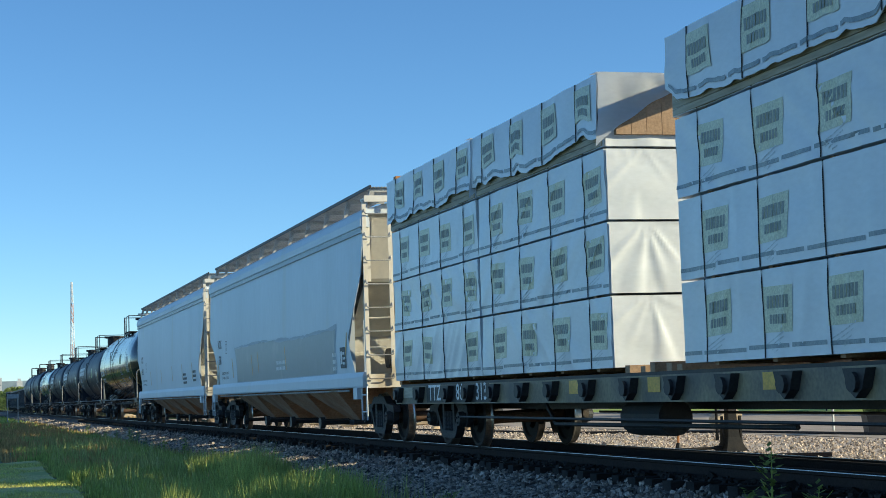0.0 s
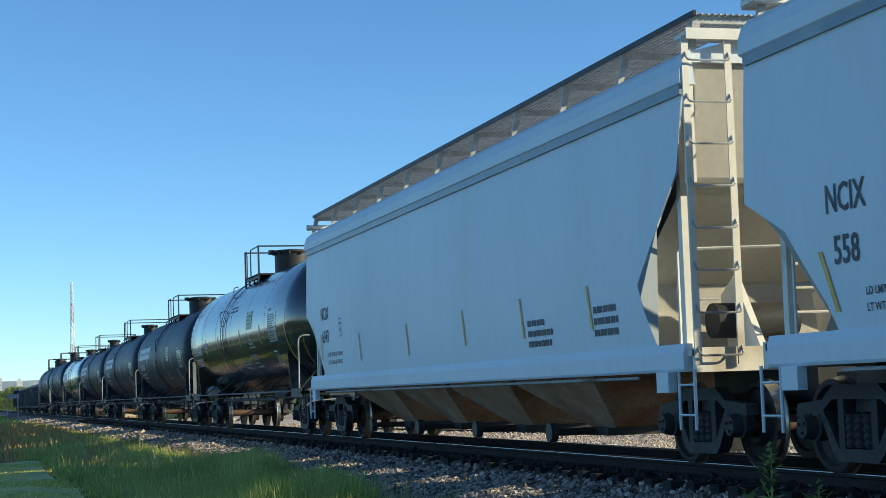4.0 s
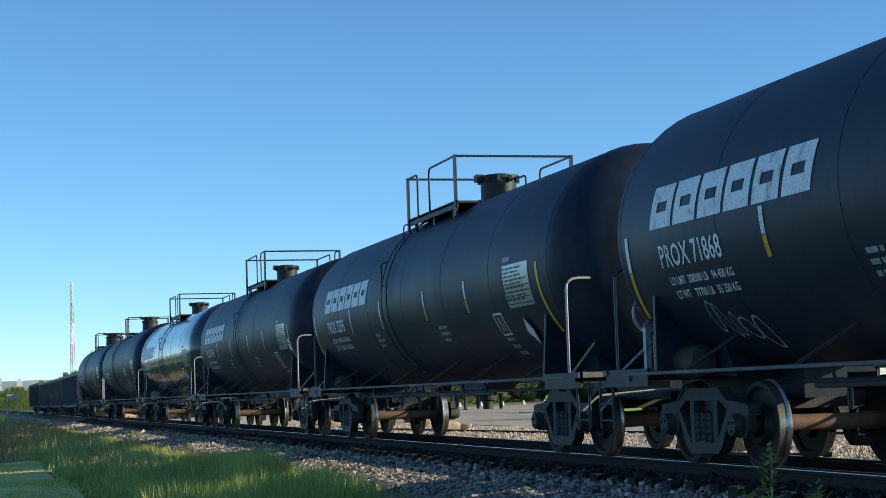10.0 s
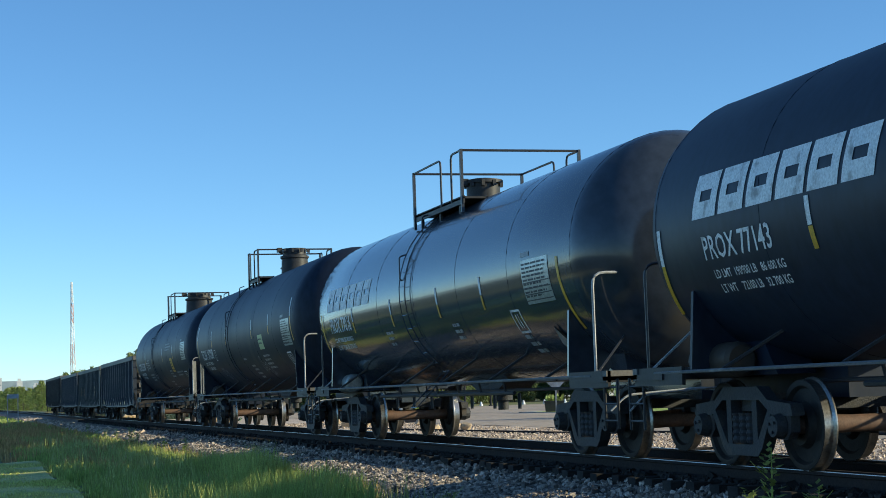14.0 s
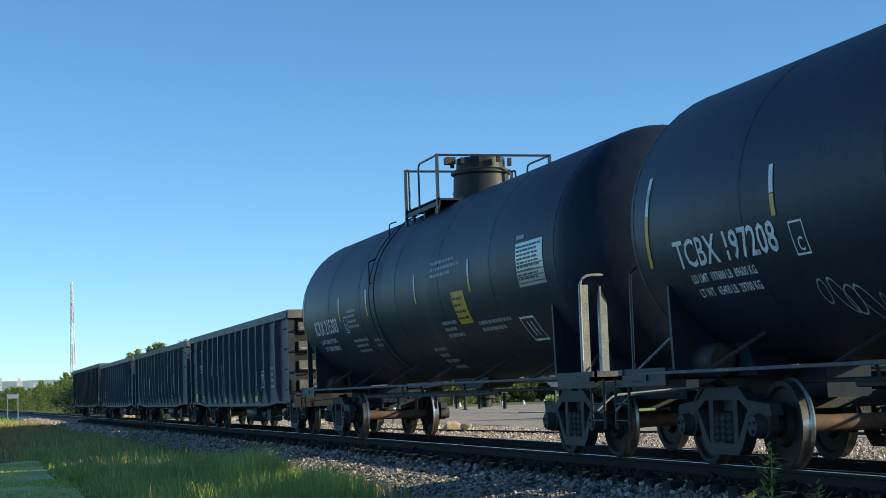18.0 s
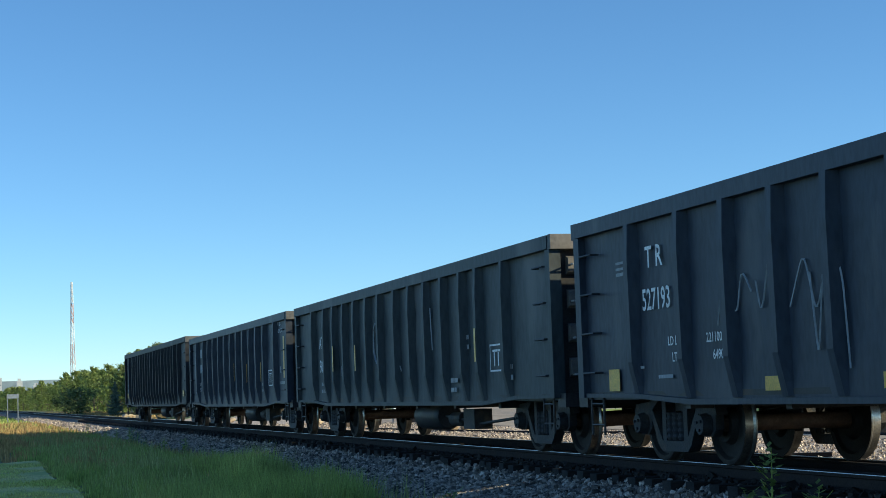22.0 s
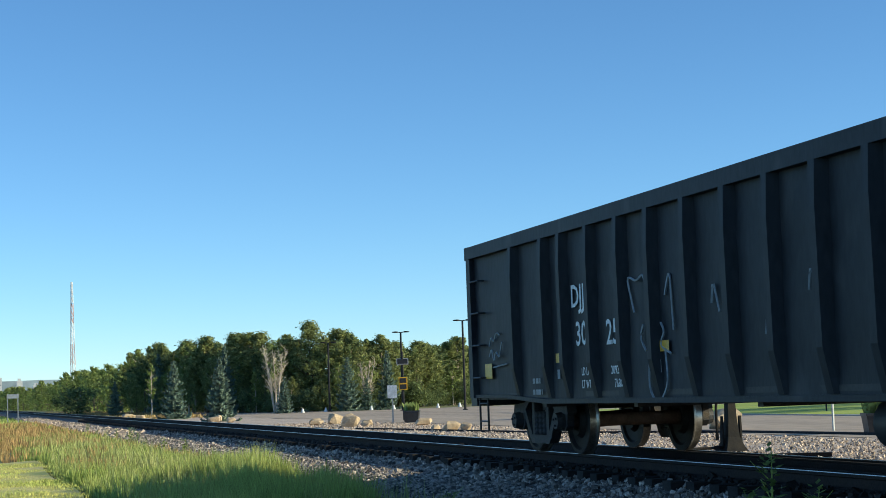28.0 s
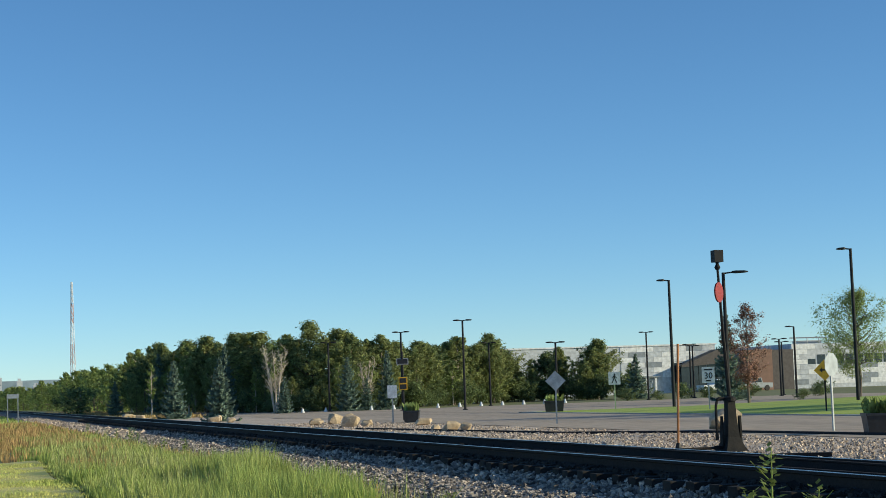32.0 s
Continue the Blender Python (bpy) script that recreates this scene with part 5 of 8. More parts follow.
gondola(241.1, 259.75, 242.05, 259.3, 2.93, 0.78, "gon", "dark blue-grey gondola car with yellow upright strips", RIBS_C,
        [("white", 6.78, 2.24, 0.66, 0.27), ("white", 6.8, 1.76, 0.3, 0.27), ("text", 6.48, 1.8, "998", 0.22, 0.82), ("yellow", 4.78, 1.33, 0.06, 0.5), ("yellow", 2.6, 1.31, 0.09, 0.5), ("yellow", -0.1, 1.4, 0.05, 0.5), ("yellow", -2.29, 1.33, 0.06, 0.5), ("yellow", -4.49, 1.33, 0.08, 0.5), ("yellow", -7.72, 1.37, 0.15, 1.0), ("card", -5.66, 1.2, 0.54, 0.4), ("text", 6.98, 1.36, "LD LMT", 0.1, 0.8), ("text", 6.95, 1.17, "LT WT", 0.1, 0.8), ("bars", 6.2, 1.36, 0.35, 2), ("text", -7.1, 2.64, "R   52-6", 0.09, 0.9), ("text", -7.1, 2.47, "CU FT 2743", 0.09, 0.9), ("white", -7.28, 1.5, 0.14, 0.16), ("bars", -4.7, 1.22, 0.2, 2), ("white", 8.0, 1.45, 0.07, 1.0), ("bars", -7.2, 1.22, 0.7, 1), ("chalk", 7.8, 1.1, [(0, 0), (0.1, 0.4), (0.2, 0.1), (0.25, 0.5), (0.4, 0.2)], 0.01)], rng)
gondola(259.75, 282.9, 260.5, 282.2, 3.08, 0.8, "gon_black", "long worn black gondola car covered in chalk drawings", RIBS_D,
        [("text", 6.6, 1.93, "DJJ", 0.28, 1.0), ("text", 6.47, 1.44, "300", 0.3, 0.95), ("text", 5.42, 1.42, "25.", 0.3, 1.0), ("text", 6.3, 1.06, "LD LMT", 0.1, 0.75), ("text", 6.3, 0.9, "LT WT", 0.1, 0.75), ("text", 5.3, 1.06, "209200", 0.1, 0.9), ("text", 5.2, 0.9, "76800", 0.1, 0.9), ("yellow", 7.24, 1.24, 0.26, 0.12), ("yellow", 10.35, 1.08, 0.34, 0.22), ("yellow", 4.15, 1.28, 0.6, 0.12), ("white", 7.2, 1.03, 0.1, 0.12), ("white", 3.95, 1.05, 0.16, 0.14), ("bars", 8.2, 0.98, 0.4, 2),
         ("chalk", 4.5, 1.75, [(0, 0), (-0.2, 0.45), (0.1, 0.35), (0.3, 0.45), (0.5, -0.1)], 0.014), ("chalk", 4.25, 1.6, [(0, 0), (-0.1, -0.15), (0.05, -0.3)], 0.014), ("chalk", 3.75, 1.6, [(0, 0), (0.1, -0.1), (-0.05, -0.25), (0.25, -0.35)], 0.014), ("chalk", 4.1, 1.3, [(0, 0), (-0.05, -0.45), (0.2, -0.62), (0.5, -0.4), (0.45, 0.0)], 0.014), ("chalk", 3.6, 1.9, [(0, 0), (0.15, 0.3), (0.2, -0.4)], 0.014),
         ("chalk", 10.1, 1.6, [(0, -0.05), (0.1, 0.1), (0.2, 0.0), (0.35, 0.15), (0.5, 0.1)], 0.012), ("chalk", 10.1, 1.4, [(0, 0), (0.1, 0.13), (0.2, -0.1), (0.3, 0.1), (0.45, -0.05), (0.6, 0.2)], 0.012), ("chalk", 9.95, 1.24, [(0, 0), (0.65, 0.04)], 0.012), ("chalk", -5.5, 1.8, [(0, 0), (0.1, 0.2), (0.3, -0.1)], 0.012), ("white", -2.3, 1.9, 0.06, 0.6), ("yellow", -9.5, 1.05, 0.4, 0.2), ("card", -8.2, 1.25, 0.5, 0.45)] + [("chalk", y, 1.5 + 0.3 * math.sin(y * 3), [(0, 0), (0.05, 0.25), (0.18, -0.1)], 0.014) for y in (-0.8, 1.2, 2.4, -3.4, -4.6, 0.3)], rng)


# ---- the lumber car and its load ----
def lumber_car(s0, s1):
    L, c = s1 - s0, (s0 + s1) / 2
    car = rolling(thing("lumber_flatcar", "centre-beam flatcar with a weathered yellow sill, carrying wrapped lumber", "flatcar"), c)
    y0, y1 = -L / 2 + 0.7, L / 2 - 1.35
    for sgn in (-1, 1):
        bm = bm_new()
        prism(bm, [(sgn * 1.38, 0.72), (sgn * 1.5, 0.72), (sgn * 1.5, 1.02), (sgn * 1.38, 1.02)], y0, y1, "xz")
        part("side_sill", bm, M["flat_yellow"], car, bevel=0.01)
        for y in [10.88, 9.5, 7.78, 6.68, 5.4, 4.1, 2.9, 1.58, 0.23] + [-1.08 - 1.31 * i for i in range(8)]:
            bm = bm_new()
            prism(bm, [(y - 0.2, 1.0), (y + 0.2, 1.0), (y + 0.12, 0.82), (y, 0.74), (y - 0.12, 0.82)], *sorted((sgn * 1.48, sgn * 1.6)))
            lathe(bm, [(sgn * 1.5, 0.09), (sgn * 1.64, 0.09)], "x", (0, y, 0.88), 10)
            part("strap_winch", bm, M["steel_black"], car)
        for y, w, paint in ((11.25, 0.55, "yellow"), (10.83, 0.73, "lumber_pale"), (9.99, 0.31, "yellow"), (2.33, 0.35, "yellow"), (-0.24, 0.35, "yellow"), (-3.1, 0.35, "yellow"), (-5.7, 0.35, "yellow"), (-8.3, 0.35, "yellow")):
            bm = bm_new()
            lay(bm, *grid_patch(0, w, 0, 0.17, 1, 1), lambda u, v: (sgn * 1.508, y - u, 0.83 + v))
            part("reflector", bm, M[paint], car, "yellow reflective patch" if paint == "yellow" else "pale worn patch")
        bm = bm_new()
        for x in (sgn * 1.2,):
            tube(bm, [(x, y0 + 3, 0.5), (x, y1 - 3, 0.5)], 0.02, 5)
        part("brake_rod", bm, M["steel_black"], car)
    bm = bm_new()
    box(bm, -1.4, 1.4, y0, y1, 0.95, 1.06)
    part("deck", bm, M["steel_black"], car)
    bm = bm_new()
    box(bm, -0.35, 0.35, y0, y1 + 0.7, 0.6, 0.96)
    for yy in np.linspace(y0 + 3, y1 - 3, 9):
        box(bm, -1.35, 1.35, yy - 0.08, yy + 0.08, 0.72, 0.96)
    part("underframe", bm, M["steel_black"], car)
    bm = bm_new()
    lathe(bm, [(-0.6, 0.02), (-0.6, 0.22), (0.6, 0.22), (0.6, 0.02)], "y", (-0.9, 1.0, 0.52), 14)
    tube(bm, [(-1.1, -3, 0.45), (-1.1, 4, 0.42), (-1.1, 4.4, 0.7)], 0.03, 5)
    part("brake_rigging", bm, M["truck"], car)
    bm = bm_new()
    box(bm, -0.06, 0.06, y0, y1, 4.5, 4.78)
    for yy in np.linspace(y0 + 0.5, y1 - 0.5, 12):
        box(bm, -0.08, 0.08, yy - 0.08, yy + 0.08, 1.06, 4.5)
    part("centre_beam", bm, M["orange"], car)
    for e, ye in ((-1, y0), (1, y1)):
        bm = bm_new()
        box(bm, -1.4, 1.4, ye - 0.08, ye + 0.08, 1.06, 4.8)
        part("bulkhead", bm, M["orange"], car, "orange-brown end bulkhead", bevel=0.02)
        bm = bm_new()
        for z in (1.5, 2.2, 2.9, 3.6, 4.3):
            box(bm, -1.42, 1.42, ye + e * 0.08 - 0.04, ye + e * 0.08 + 0.04, z - 0.07, z + 0.07)
        part("bulkhead_ribs", bm, M["orange"], car)
        coupler(car, e * (L / 2 - 0.02), e)
        truck(car, y0 + 1.8 if e < 0 else y1 - 1.8)
    for word, y in (("TTZ", 9.05), ("86", 7.45), ("313", 6.4)):
        bm = bm_new()
        lay(bm, *letters(word, 0.25, 0, 1.1), lambda u, v: (-1.511, y - u, 0.78 + v))
        part("lettering", bm, M["white"], car, "white stencilled lettering")
    bm = bm_new()
    box(bm, -1.506, -1.5, 5.75, 9.2, 0.74, 1.015)
    part("lettering_panel", bm, M["steel_black"], car, "black painted lettering panel")
    # loose timbers on the deck in the gap between the bundles
    for i, y in enumerate((-0.95, -0.55, -0.2, 0.2, 0.55)):
        bm = bm_new()
        box(bm, -1.42 + 0.05 * (i % 2), 1.3, y - 0.07, y + 0.07, 1.06, 1.13 + 0.02 * (i % 3))
        part("dunnage_timber", bm, M["lumber"], car, "brown loose timber on the deck")
    return car


lumber_car(5.45, 30.7)

TIER = 0.885


def bundle(s_front, s_rear, tier, sgn, seed, top=False):
    """One wrapped bundle of boards: creased sheeting, bands, printed panels and a printed line, all lying on the creases."""
    r = random.Random(seed)
    Lb, h = s_rear - s_front, TIER - 0.03
    depth = 1.38
    b = rolling(thing("lumber_bundle", "white-wrapped lumber bundle with black bands and pale printed panels" if not top else "torn white-wrapped lumber bundle with a ragged hem and black bands", "lumber bundle", "wrapped lumber bundles on the flatcar"), (s_front + s_rear) / 2, 1.13 + tier * TIER, TRACK_X + sgn * (0.1 + depth / 2))
    pull = r.uniform(-0.8, 0.8)

    def crease(y, z):
        """How far the sheet stands off the boards: soft bulges and long slanting folds between the bands."""
        q = y * 1.0 + z * pull * 2.2
        fold = max(0.0, 0.35 - abs(noise.noise((q * 2.1, z * 0.35 + y * 0.12, seed * 1.7)))) ** 2
        return 0.012 + 0.018 * noise.noise((y * 0.9, z * 1.4, seed * 3.7)) + 0.13 * fold

    def face(y, z, off):
        return (-depth / 2 - 0.02 - crease(y, z) - off, y, z)

    ny, nz = int(Lb / 0.075), 12
    rings = []
    for i in range(ny + 1):
        y = -Lb / 2 + Lb * i / ny
        prof = [face(y, h * j / nz, 0) for j in range(nz + 1)] if sgn < 0 else [(-depth / 2, y, 0), (-depth / 2, y, h)]
        for j in range(4):
            x = -depth / 2 + depth * (j + 1) / 4
            prof.append((x, y, h + 0.012 * noise.noise((x * 3, y * 2, seed))))
        prof.append((depth / 2, y, 0))
        rings.append(prof)
    bm = bm_new()
    loft(bm, rings)
    wrap = part("wrapping", bm, M["wrap"], b, "creased glossy white plastic wrapping", smooth=True)
    if sgn < 0:
        # sheet folded over each end, with drawn folds running in from the corners
        for e in (-1, 1):
            bm = bm_new()
            nx, nk = 40, 22

            def bulge(i, j):
                u, v = i / nx, j / nk
                fan = math.atan2(1.02 - v, u - 0.35)
                return 0.02 + 0.03 * max(0, noise.noise((fan * 5.0, math.hypot(u - 0.35, 1 - v) * 0.8, seed * 2.3 + e))) + 0.012 * noise.noise((u * 3, v * 3, seed))

            loft(bm, [[(-depth / 2 - 0.02 + (depth + 0.02) * i / nx, e * (Lb / 2 + 0.004 + bulge(i, j)), h * j / nk) for i in range(nx + 1)] for j in range(nk + 1)], False, False)
            part("end_fold", bm, M["wrap"], wrap, "creased end fold of the wrapping", smooth=True)
    n_b = 4
    for i in range(n_b):
        y = -Lb / 2 + Lb * (i + 0.55) / n_b
        bm = bm_new()
        tube(bm, [(*face(y, h * k / 8, 0.006)[:1], y + 0.01 * k / 8, h * k / 8) for k in range(9)] + [(0.3, y, h + 0.02)] if sgn < 0 else [(-depth / 2, y, h + 0.012), (0.3, y, h + 0.02)], 0.008, 4)
        part("band", bm, M["strap"], b)

    def sticker(name, u0, u1, v0, v1, y, z, lean, material, label, off, nu=8, nv=5, tl=0.1):
        """A patch of print that follows the creases of the sheet."""
        bm = bm_new()
        pts, fc = grid_patch(u0, u1, v0, v1, nu, nv)
        lay(bm, pts, fc, lambda u, v: face(y - u - tl * v, min(h - 0.005, max(0.005, z + v + lean * (u - 0.3))), off))
        return part(name, bm, M[material], wrap, label)

    for i in range(n_b if sgn < 0 else 0):
        y = -Lb / 2 + Lb * (i + 0.1) / n_b + 0.62
        if top or r.random() < 0.06:
            continue
        z0 = 0.24 + r.uniform(-0.03, 0.03)
        lean = r.uniform(-0.05, 0.05)
        sticker("printed_panel", 0, 0.6, 0, 0.44, y, z0, lean, "print_green", "pale yellow-green printed panel", 0.004)
        for v0, k, u0, bw, bh in ((0.23, 7, 0.08, 0.05, 0.12), (0.08, 6, 0.14, 0.045, 0.09)):
            # a row of alike plain bars in place of each printed word
            for q in range(k):
                u = u0 + q * (bw + 0.016)
                sticker("print_bar", u, u + bw, v0, v0 + bh, y, z0, lean, "print_ink", "plain printed bar", 0.007, 1, 2)
        for q in range(4):
            sticker("smear", 0.05 + 0.07 * q, 0.5 - 0.05 * q, -0.05 - 0.045 * q, -0.035 - 0.045 * q, y, z0, 0.3, "smear", "faint smeared print", 0.003, 5, 1)
    u = 0.0
    while u < Lb and sgn < 0 and not top:
        w = r.uniform(0.4, 1.1)
        sticker("print_line", 0, min(w, Lb - u), 0, 0.042, Lb / 2 - u, 0.085 + 0.01 * math.sin(u * 2 + seed), 0.0, "print_band", "dark printed line along the foot", 0.004, 8, 1, 0)
        u += w + 0.06
    for i in range(4):
        y = -Lb / 2 + Lb * (i + 0.5) / 4
        bm = bm_new()
        box(bm, -depth / 2 + 0.03, depth / 2 - 0.03, y - 0.045, y + 0.045, -0.035, 0.0)
        part("bearer", bm, M["lumber"], b)
    if top:
        # bare edges of the lowest boards, under a torn sheet with a ragged hem
        bm = bm_new()
        for k in range(3):
            box(bm, -depth / 2 - 0.06, -depth / 2 + 0.02, -Lb / 2 + 0.02, Lb / 2 - 0.02, 0.01 + 0.075 * k, 0.078 + 0.075 * k)
        part("board_edges", bm, M["lumber_pale"], b, "pale bare edges of boards below the torn sheet")

        def hem(y):
            slow = noise.noise((y * 0.55, seed * 2.1, 0))
            return 0.1 + 0.16 * slow + 0.22 * max(0, noise.noise((y * 1.7, seed, 4))) + 0.03 * noise.noise((y * 6, seed, 9))

        def drape(y, f):
            z = h + 0.02 + (hem(y) - h - 0.02) * f
            w = 0.07 + 0.03 * f + 0.03 * noise.noise((y * 0.9, f, seed + 8)) + 0.16 * max(0.0, 0.3 - abs(noise.noise((y * 1.9 + f * 1.5 * pull, f * 0.5, seed + 5)))) ** 2
            return (-depth / 2 - 0.02 - w, y + 0.1 * f * noise.noise((y * 1.5, 1, seed)), z)

        bm = bm_new()
        n, m = int(Lb / 0.07), 12
        rows = []
        for i in range(n + 1):
            y = -Lb / 2 - 0.02 + (Lb + 0.04) * i / n
            outer = [(-depth / 2 + 0.35, y, h + 0.025), (-depth / 2 + 0.05, y, h + 0.03)] + [drape(y, j / m) for j in range(m + 1)]
            rows.append(outer + [(x + 0.009, yy, z - (0.009 if k > m - 1 else 0)) for k, (x, yy, z) in enumerate(outer[:1:-1])] + [(-depth / 2 + 0.35, y, h + 0.016)])
        loft(bm, rows)
        part("torn_sheet", bm, M["wrap"], wrap, "loose torn sheet with a ragged hem", smooth=True)

        def on_sheet(name, y, u0, u1, f0, f1, material, label, off, nu=6, nv=4):
            bm = bm_new()
            pts, fc = grid_patch(u0, u1, f0, f1, nu, nv)
            lay(bm, pts, fc, lambda u, f: tuple(Vector(drape(y - u - 0.06 * f, f)) + Vector((-off, 0, 0))))
            part(name, bm, M[material], wrap, label)

        for i in range(n_b):
            y = -Lb / 2 + Lb * (i + 0.1) / n_b + 0.62
            on_sheet("printed_panel", y, 0, 0.58, 0.12, 0.7, "print_green", "pale yellow-green printed panel", 0.01)
            for f0, k, u0, bw, bh in ((0.28, 7, 0.07, 0.05, 0.16), (0.5, 6, 0.12, 0.045, 0.12)):
                for q in range(k):
                    on_sheet("print_bar", y, u0 + q * (bw + 0.016), u0 + q * (bw + 0.016) + bw, f0, f0 + bh, "print_ink", "plain printed bar", 0.014, 1, 2)
        for i in range(7):
            y = Lb / 2 - Lb * i / 7
            on_sheet("print_line", y, 0.02, Lb / 7 - 0.05, 0.86, 0.92, "print_band", "dark printed line along the hem", 0.009, 8, 1)
        for i in range(n_b):
            y = -Lb / 2 + Lb * (i + 0.55) / n_b
            bm = bm_new()
            tube(bm, [tuple(Vector(drape(y, k / 6)) + Vector((-0.008, 0, 0))) for k in range(7)], 0.008, 4)
            part("band", bm, M["strap"], b)
        for i in range(6):
            bm = bm_new()
            box(bm, -depth / 2 + 0.1 + i * 0.2, -depth / 2 + 0.294 + i * 0.2, -Lb / 2 - 0.09, -Lb / 2 + 0.4, h * 0.16, h * 0.98)
            part("board_end", bm, M["lumber"], b, "bare brown ends of boards")
        # the sheet's corner, folded back over the bare end
        bm = bm_new()
        rr = []
        for i in range(25):
            g = i / 24
            x = -depth / 2 - 0.13 + 1.2 * g
            drop = h * (1.06 - 0.9 * g ** 0.8) + 0.05 * noise.noise((g * 4, seed, 0))
            rr.append([(x, -Lb / 2 + 0.15, h + 0.04)] + [(x - 0.05 * (j / 8) ** 2, -Lb / 2 - 0.11 - 0.05 * abs(noise.noise((g * 2.5 + j * 0.12, j * 0.3, seed + 3))), h + 0.03 - max(0.06, drop) * j / 8) for j in range(9)])
        loft(bm, rr, False, False)
        bmesh.ops.solidify(bm, geom=bm.faces[:], thickness=0.006)
        part("loose_flap", bm, M["wrap"], wrap, "torn corner flap of wrapping over the bare board ends", smooth=True)
    return b


seed = 1
for s_a, s_b in ((6.2, 11.4), (11.55, 16.75), (18.85, 24.0), (24.1, 29.2)):
    for tier in range(4):
        for sgn in (-1, 1):
            seed += 1
            bundle(s_a, s_b, tier, sgn, seed, tier == 3 and sgn < 0)


# ---- how things move ----
def motions():
    for ob, s, z, x in MOVING:
        walk(ob, [(t, pose(x, s - SPEED * t, z)) for t in (0, 8, 16, 24, 32)])
    # rolling wheels: one row every second frame, under 90 degrees apart
    for w, y in WHEELS:
        walk(w, [(2 * k / FPS, pose(0, y, 0.457, math.degrees(SPEED * 2 * k / FPS / 0.457))) for k in range(481)])


# ---- ground ----
PROFILE = [(-2600, -6), (-400, -1.5), (-60, -0.8), (-20, -0.75), (-6, -0.72), (0, -0.7), (2.4, -0.68), (5.2, -0.66), (5.9, -0.68), (6.3, -0.72), (7.0, -0.72), (9, -0.6), (11, -0.5), (12.6, -0.45), (14, -0.5), (20, -0.5), (31, -0.5), (60, -0.5), (140, -0.5), (400, 0.0), (1200, 4.0), (3000, 10)]


def ground_z(x):
    for (xa, za), (xb, zb) in zip(PROFILE, PROFILE[1:]):
        if xa <= x <= xb:
            return za + (zb - za) * (x - xa) / (xb - xa)
    return -0.5


bm = bm_new()
ys = [-600, -200, -80, -30, -10, 0, 10, 16, 22, 28, 34, 40, 46, 52, 58, 64, 70, 80, 95, 110, 130, 160, 200, 260, 350, 500, 800, 1400, 2400, 4200]
xs = sorted({x for x, z in PROFILE} | {-4, -2, 1, 1.7, 3, 3.6, 4.4, 4.8, 5.6})
loft(bm, [[(x, y, ground_z(x) + (0.05 * noise.noise((x * 0.8, y * 0.35, 0)) if -8 < x < 5.8 and 5 < y < 200 else 0)) for x in xs] for y in ys], False, False)
whole("ground", bm, M["ground"], "rough meadow ground of grass and dry soil beside a railway", "ground", kind="structure")


# out of view: dark ground added for the cars' sides to mirror
bm = bm_new()
loft(bm, [[(x, y, ground_z(x) + 0.02) for x in (-1500, -400, -60, -20, -9.5)] for y in (-500, -100, 0, 100, 500, 1500)], False, False)
whole("field", bm, M["field"], "unseen dark green ground added to darken the cars' reflections", "field", kind="structure")


def sheet(name, rect, z, material, label, category, nx=2, ny=8, rough=0.0):
    x0, x1, y0, y1 = rect
    bm = bm_new()
    loft(bm, [[(x0 + (x1 - x0) * i / nx, y0 + (y1 - y0) * j / ny, z + rough * noise.noise((x0 + (x1 - x0) * i / nx, (y0 + (y1 - y0) * j / ny) * 0.3, 1))) for i in range(nx + 1)] for j in range(ny + 1)], False, False)
    return whole(name, bm, material, label, category, kind="structure")


sheet("gravel_strip", (12.2, 20.6, -40, 150), -0.475, M["gravel"], "pale gravel strip between the track and the road", "gravel", 6, 60, 0.03)
sheet("road", (20.0, 31.0, -60, 190), -0.462, M["asphalt"], "sunlit grey asphalt road beside the railway", "road", 2, 20)
sheet("parking_lot", (31.0, 75.0, 93, 138), -0.458, M["asphalt"], "grey asphalt parking lot before the trees", "parking lot", 2, 6)
bm = bm_new()
loft(bm, [[(x, y, -0.43 + 0.42 * min(1, max(0, (x - 31) / 18)) * min(1, max(0.0, (92.5 - y) / 12))) for x in (31.3, 34, 38, 44, 52, 70, 110)] for y in (-30, 20, 40, 55, 70, 80, 86, 92.5)], False, False)
whole("lawn", bm, M["lawn"], "bright mown lawn rising behind the road", "lawn", kind="structure")
bm = bm_new()
box(bm, 31.0, 31.3, -30, 93, -0.5, -0.42)
box(bm, 31.0, 75, 92.5, 92.8, -0.5, -0.42)
whole("kerb", bm, mat("pale_concrete", (0.45, 0.43, 0.4), 0.85, scale=2), "low concrete kerb of the lawn", "kerb", kind="structure")
bm = bm_new()
loft(bm, [[(x, y, ground_z(x) + 0.035 + 0.05 * noise.noise((x * 0.8, y * 0.35, 0))) for x in (-9, -5, -2, 0, 1.2, 2.0 + 0.35 * noise.noise((y * 0.14, 2, 2)))] for y in np.linspace(8, 49, 42)], False, False)
whole("mown_strip", bm, M["mown"], "short yellowing mown grass strip", "grass", kind="structure")
sheet("dirt_path", (3.6, 5.4, 88, 150), -0.62, mat("pale_dirt", (0.36, 0.29, 0.22), 0.95, scale=2, fine=12), "pale trodden dirt along the ballast", "path", 3, 20, 0.03)

bm = bm_new()
tube(bm, [(15.2, 66, -0.45), (16.3, 57.3, -0.45), (17.4, 47.9, -0.45), (20.3, 42.4, -0.45), (21.2, 34, -0.45)], 0.05, 6)
whole("path_edging", bm, M["tie"], "dark timber edging between gravel and path", "edging", kind="structure")

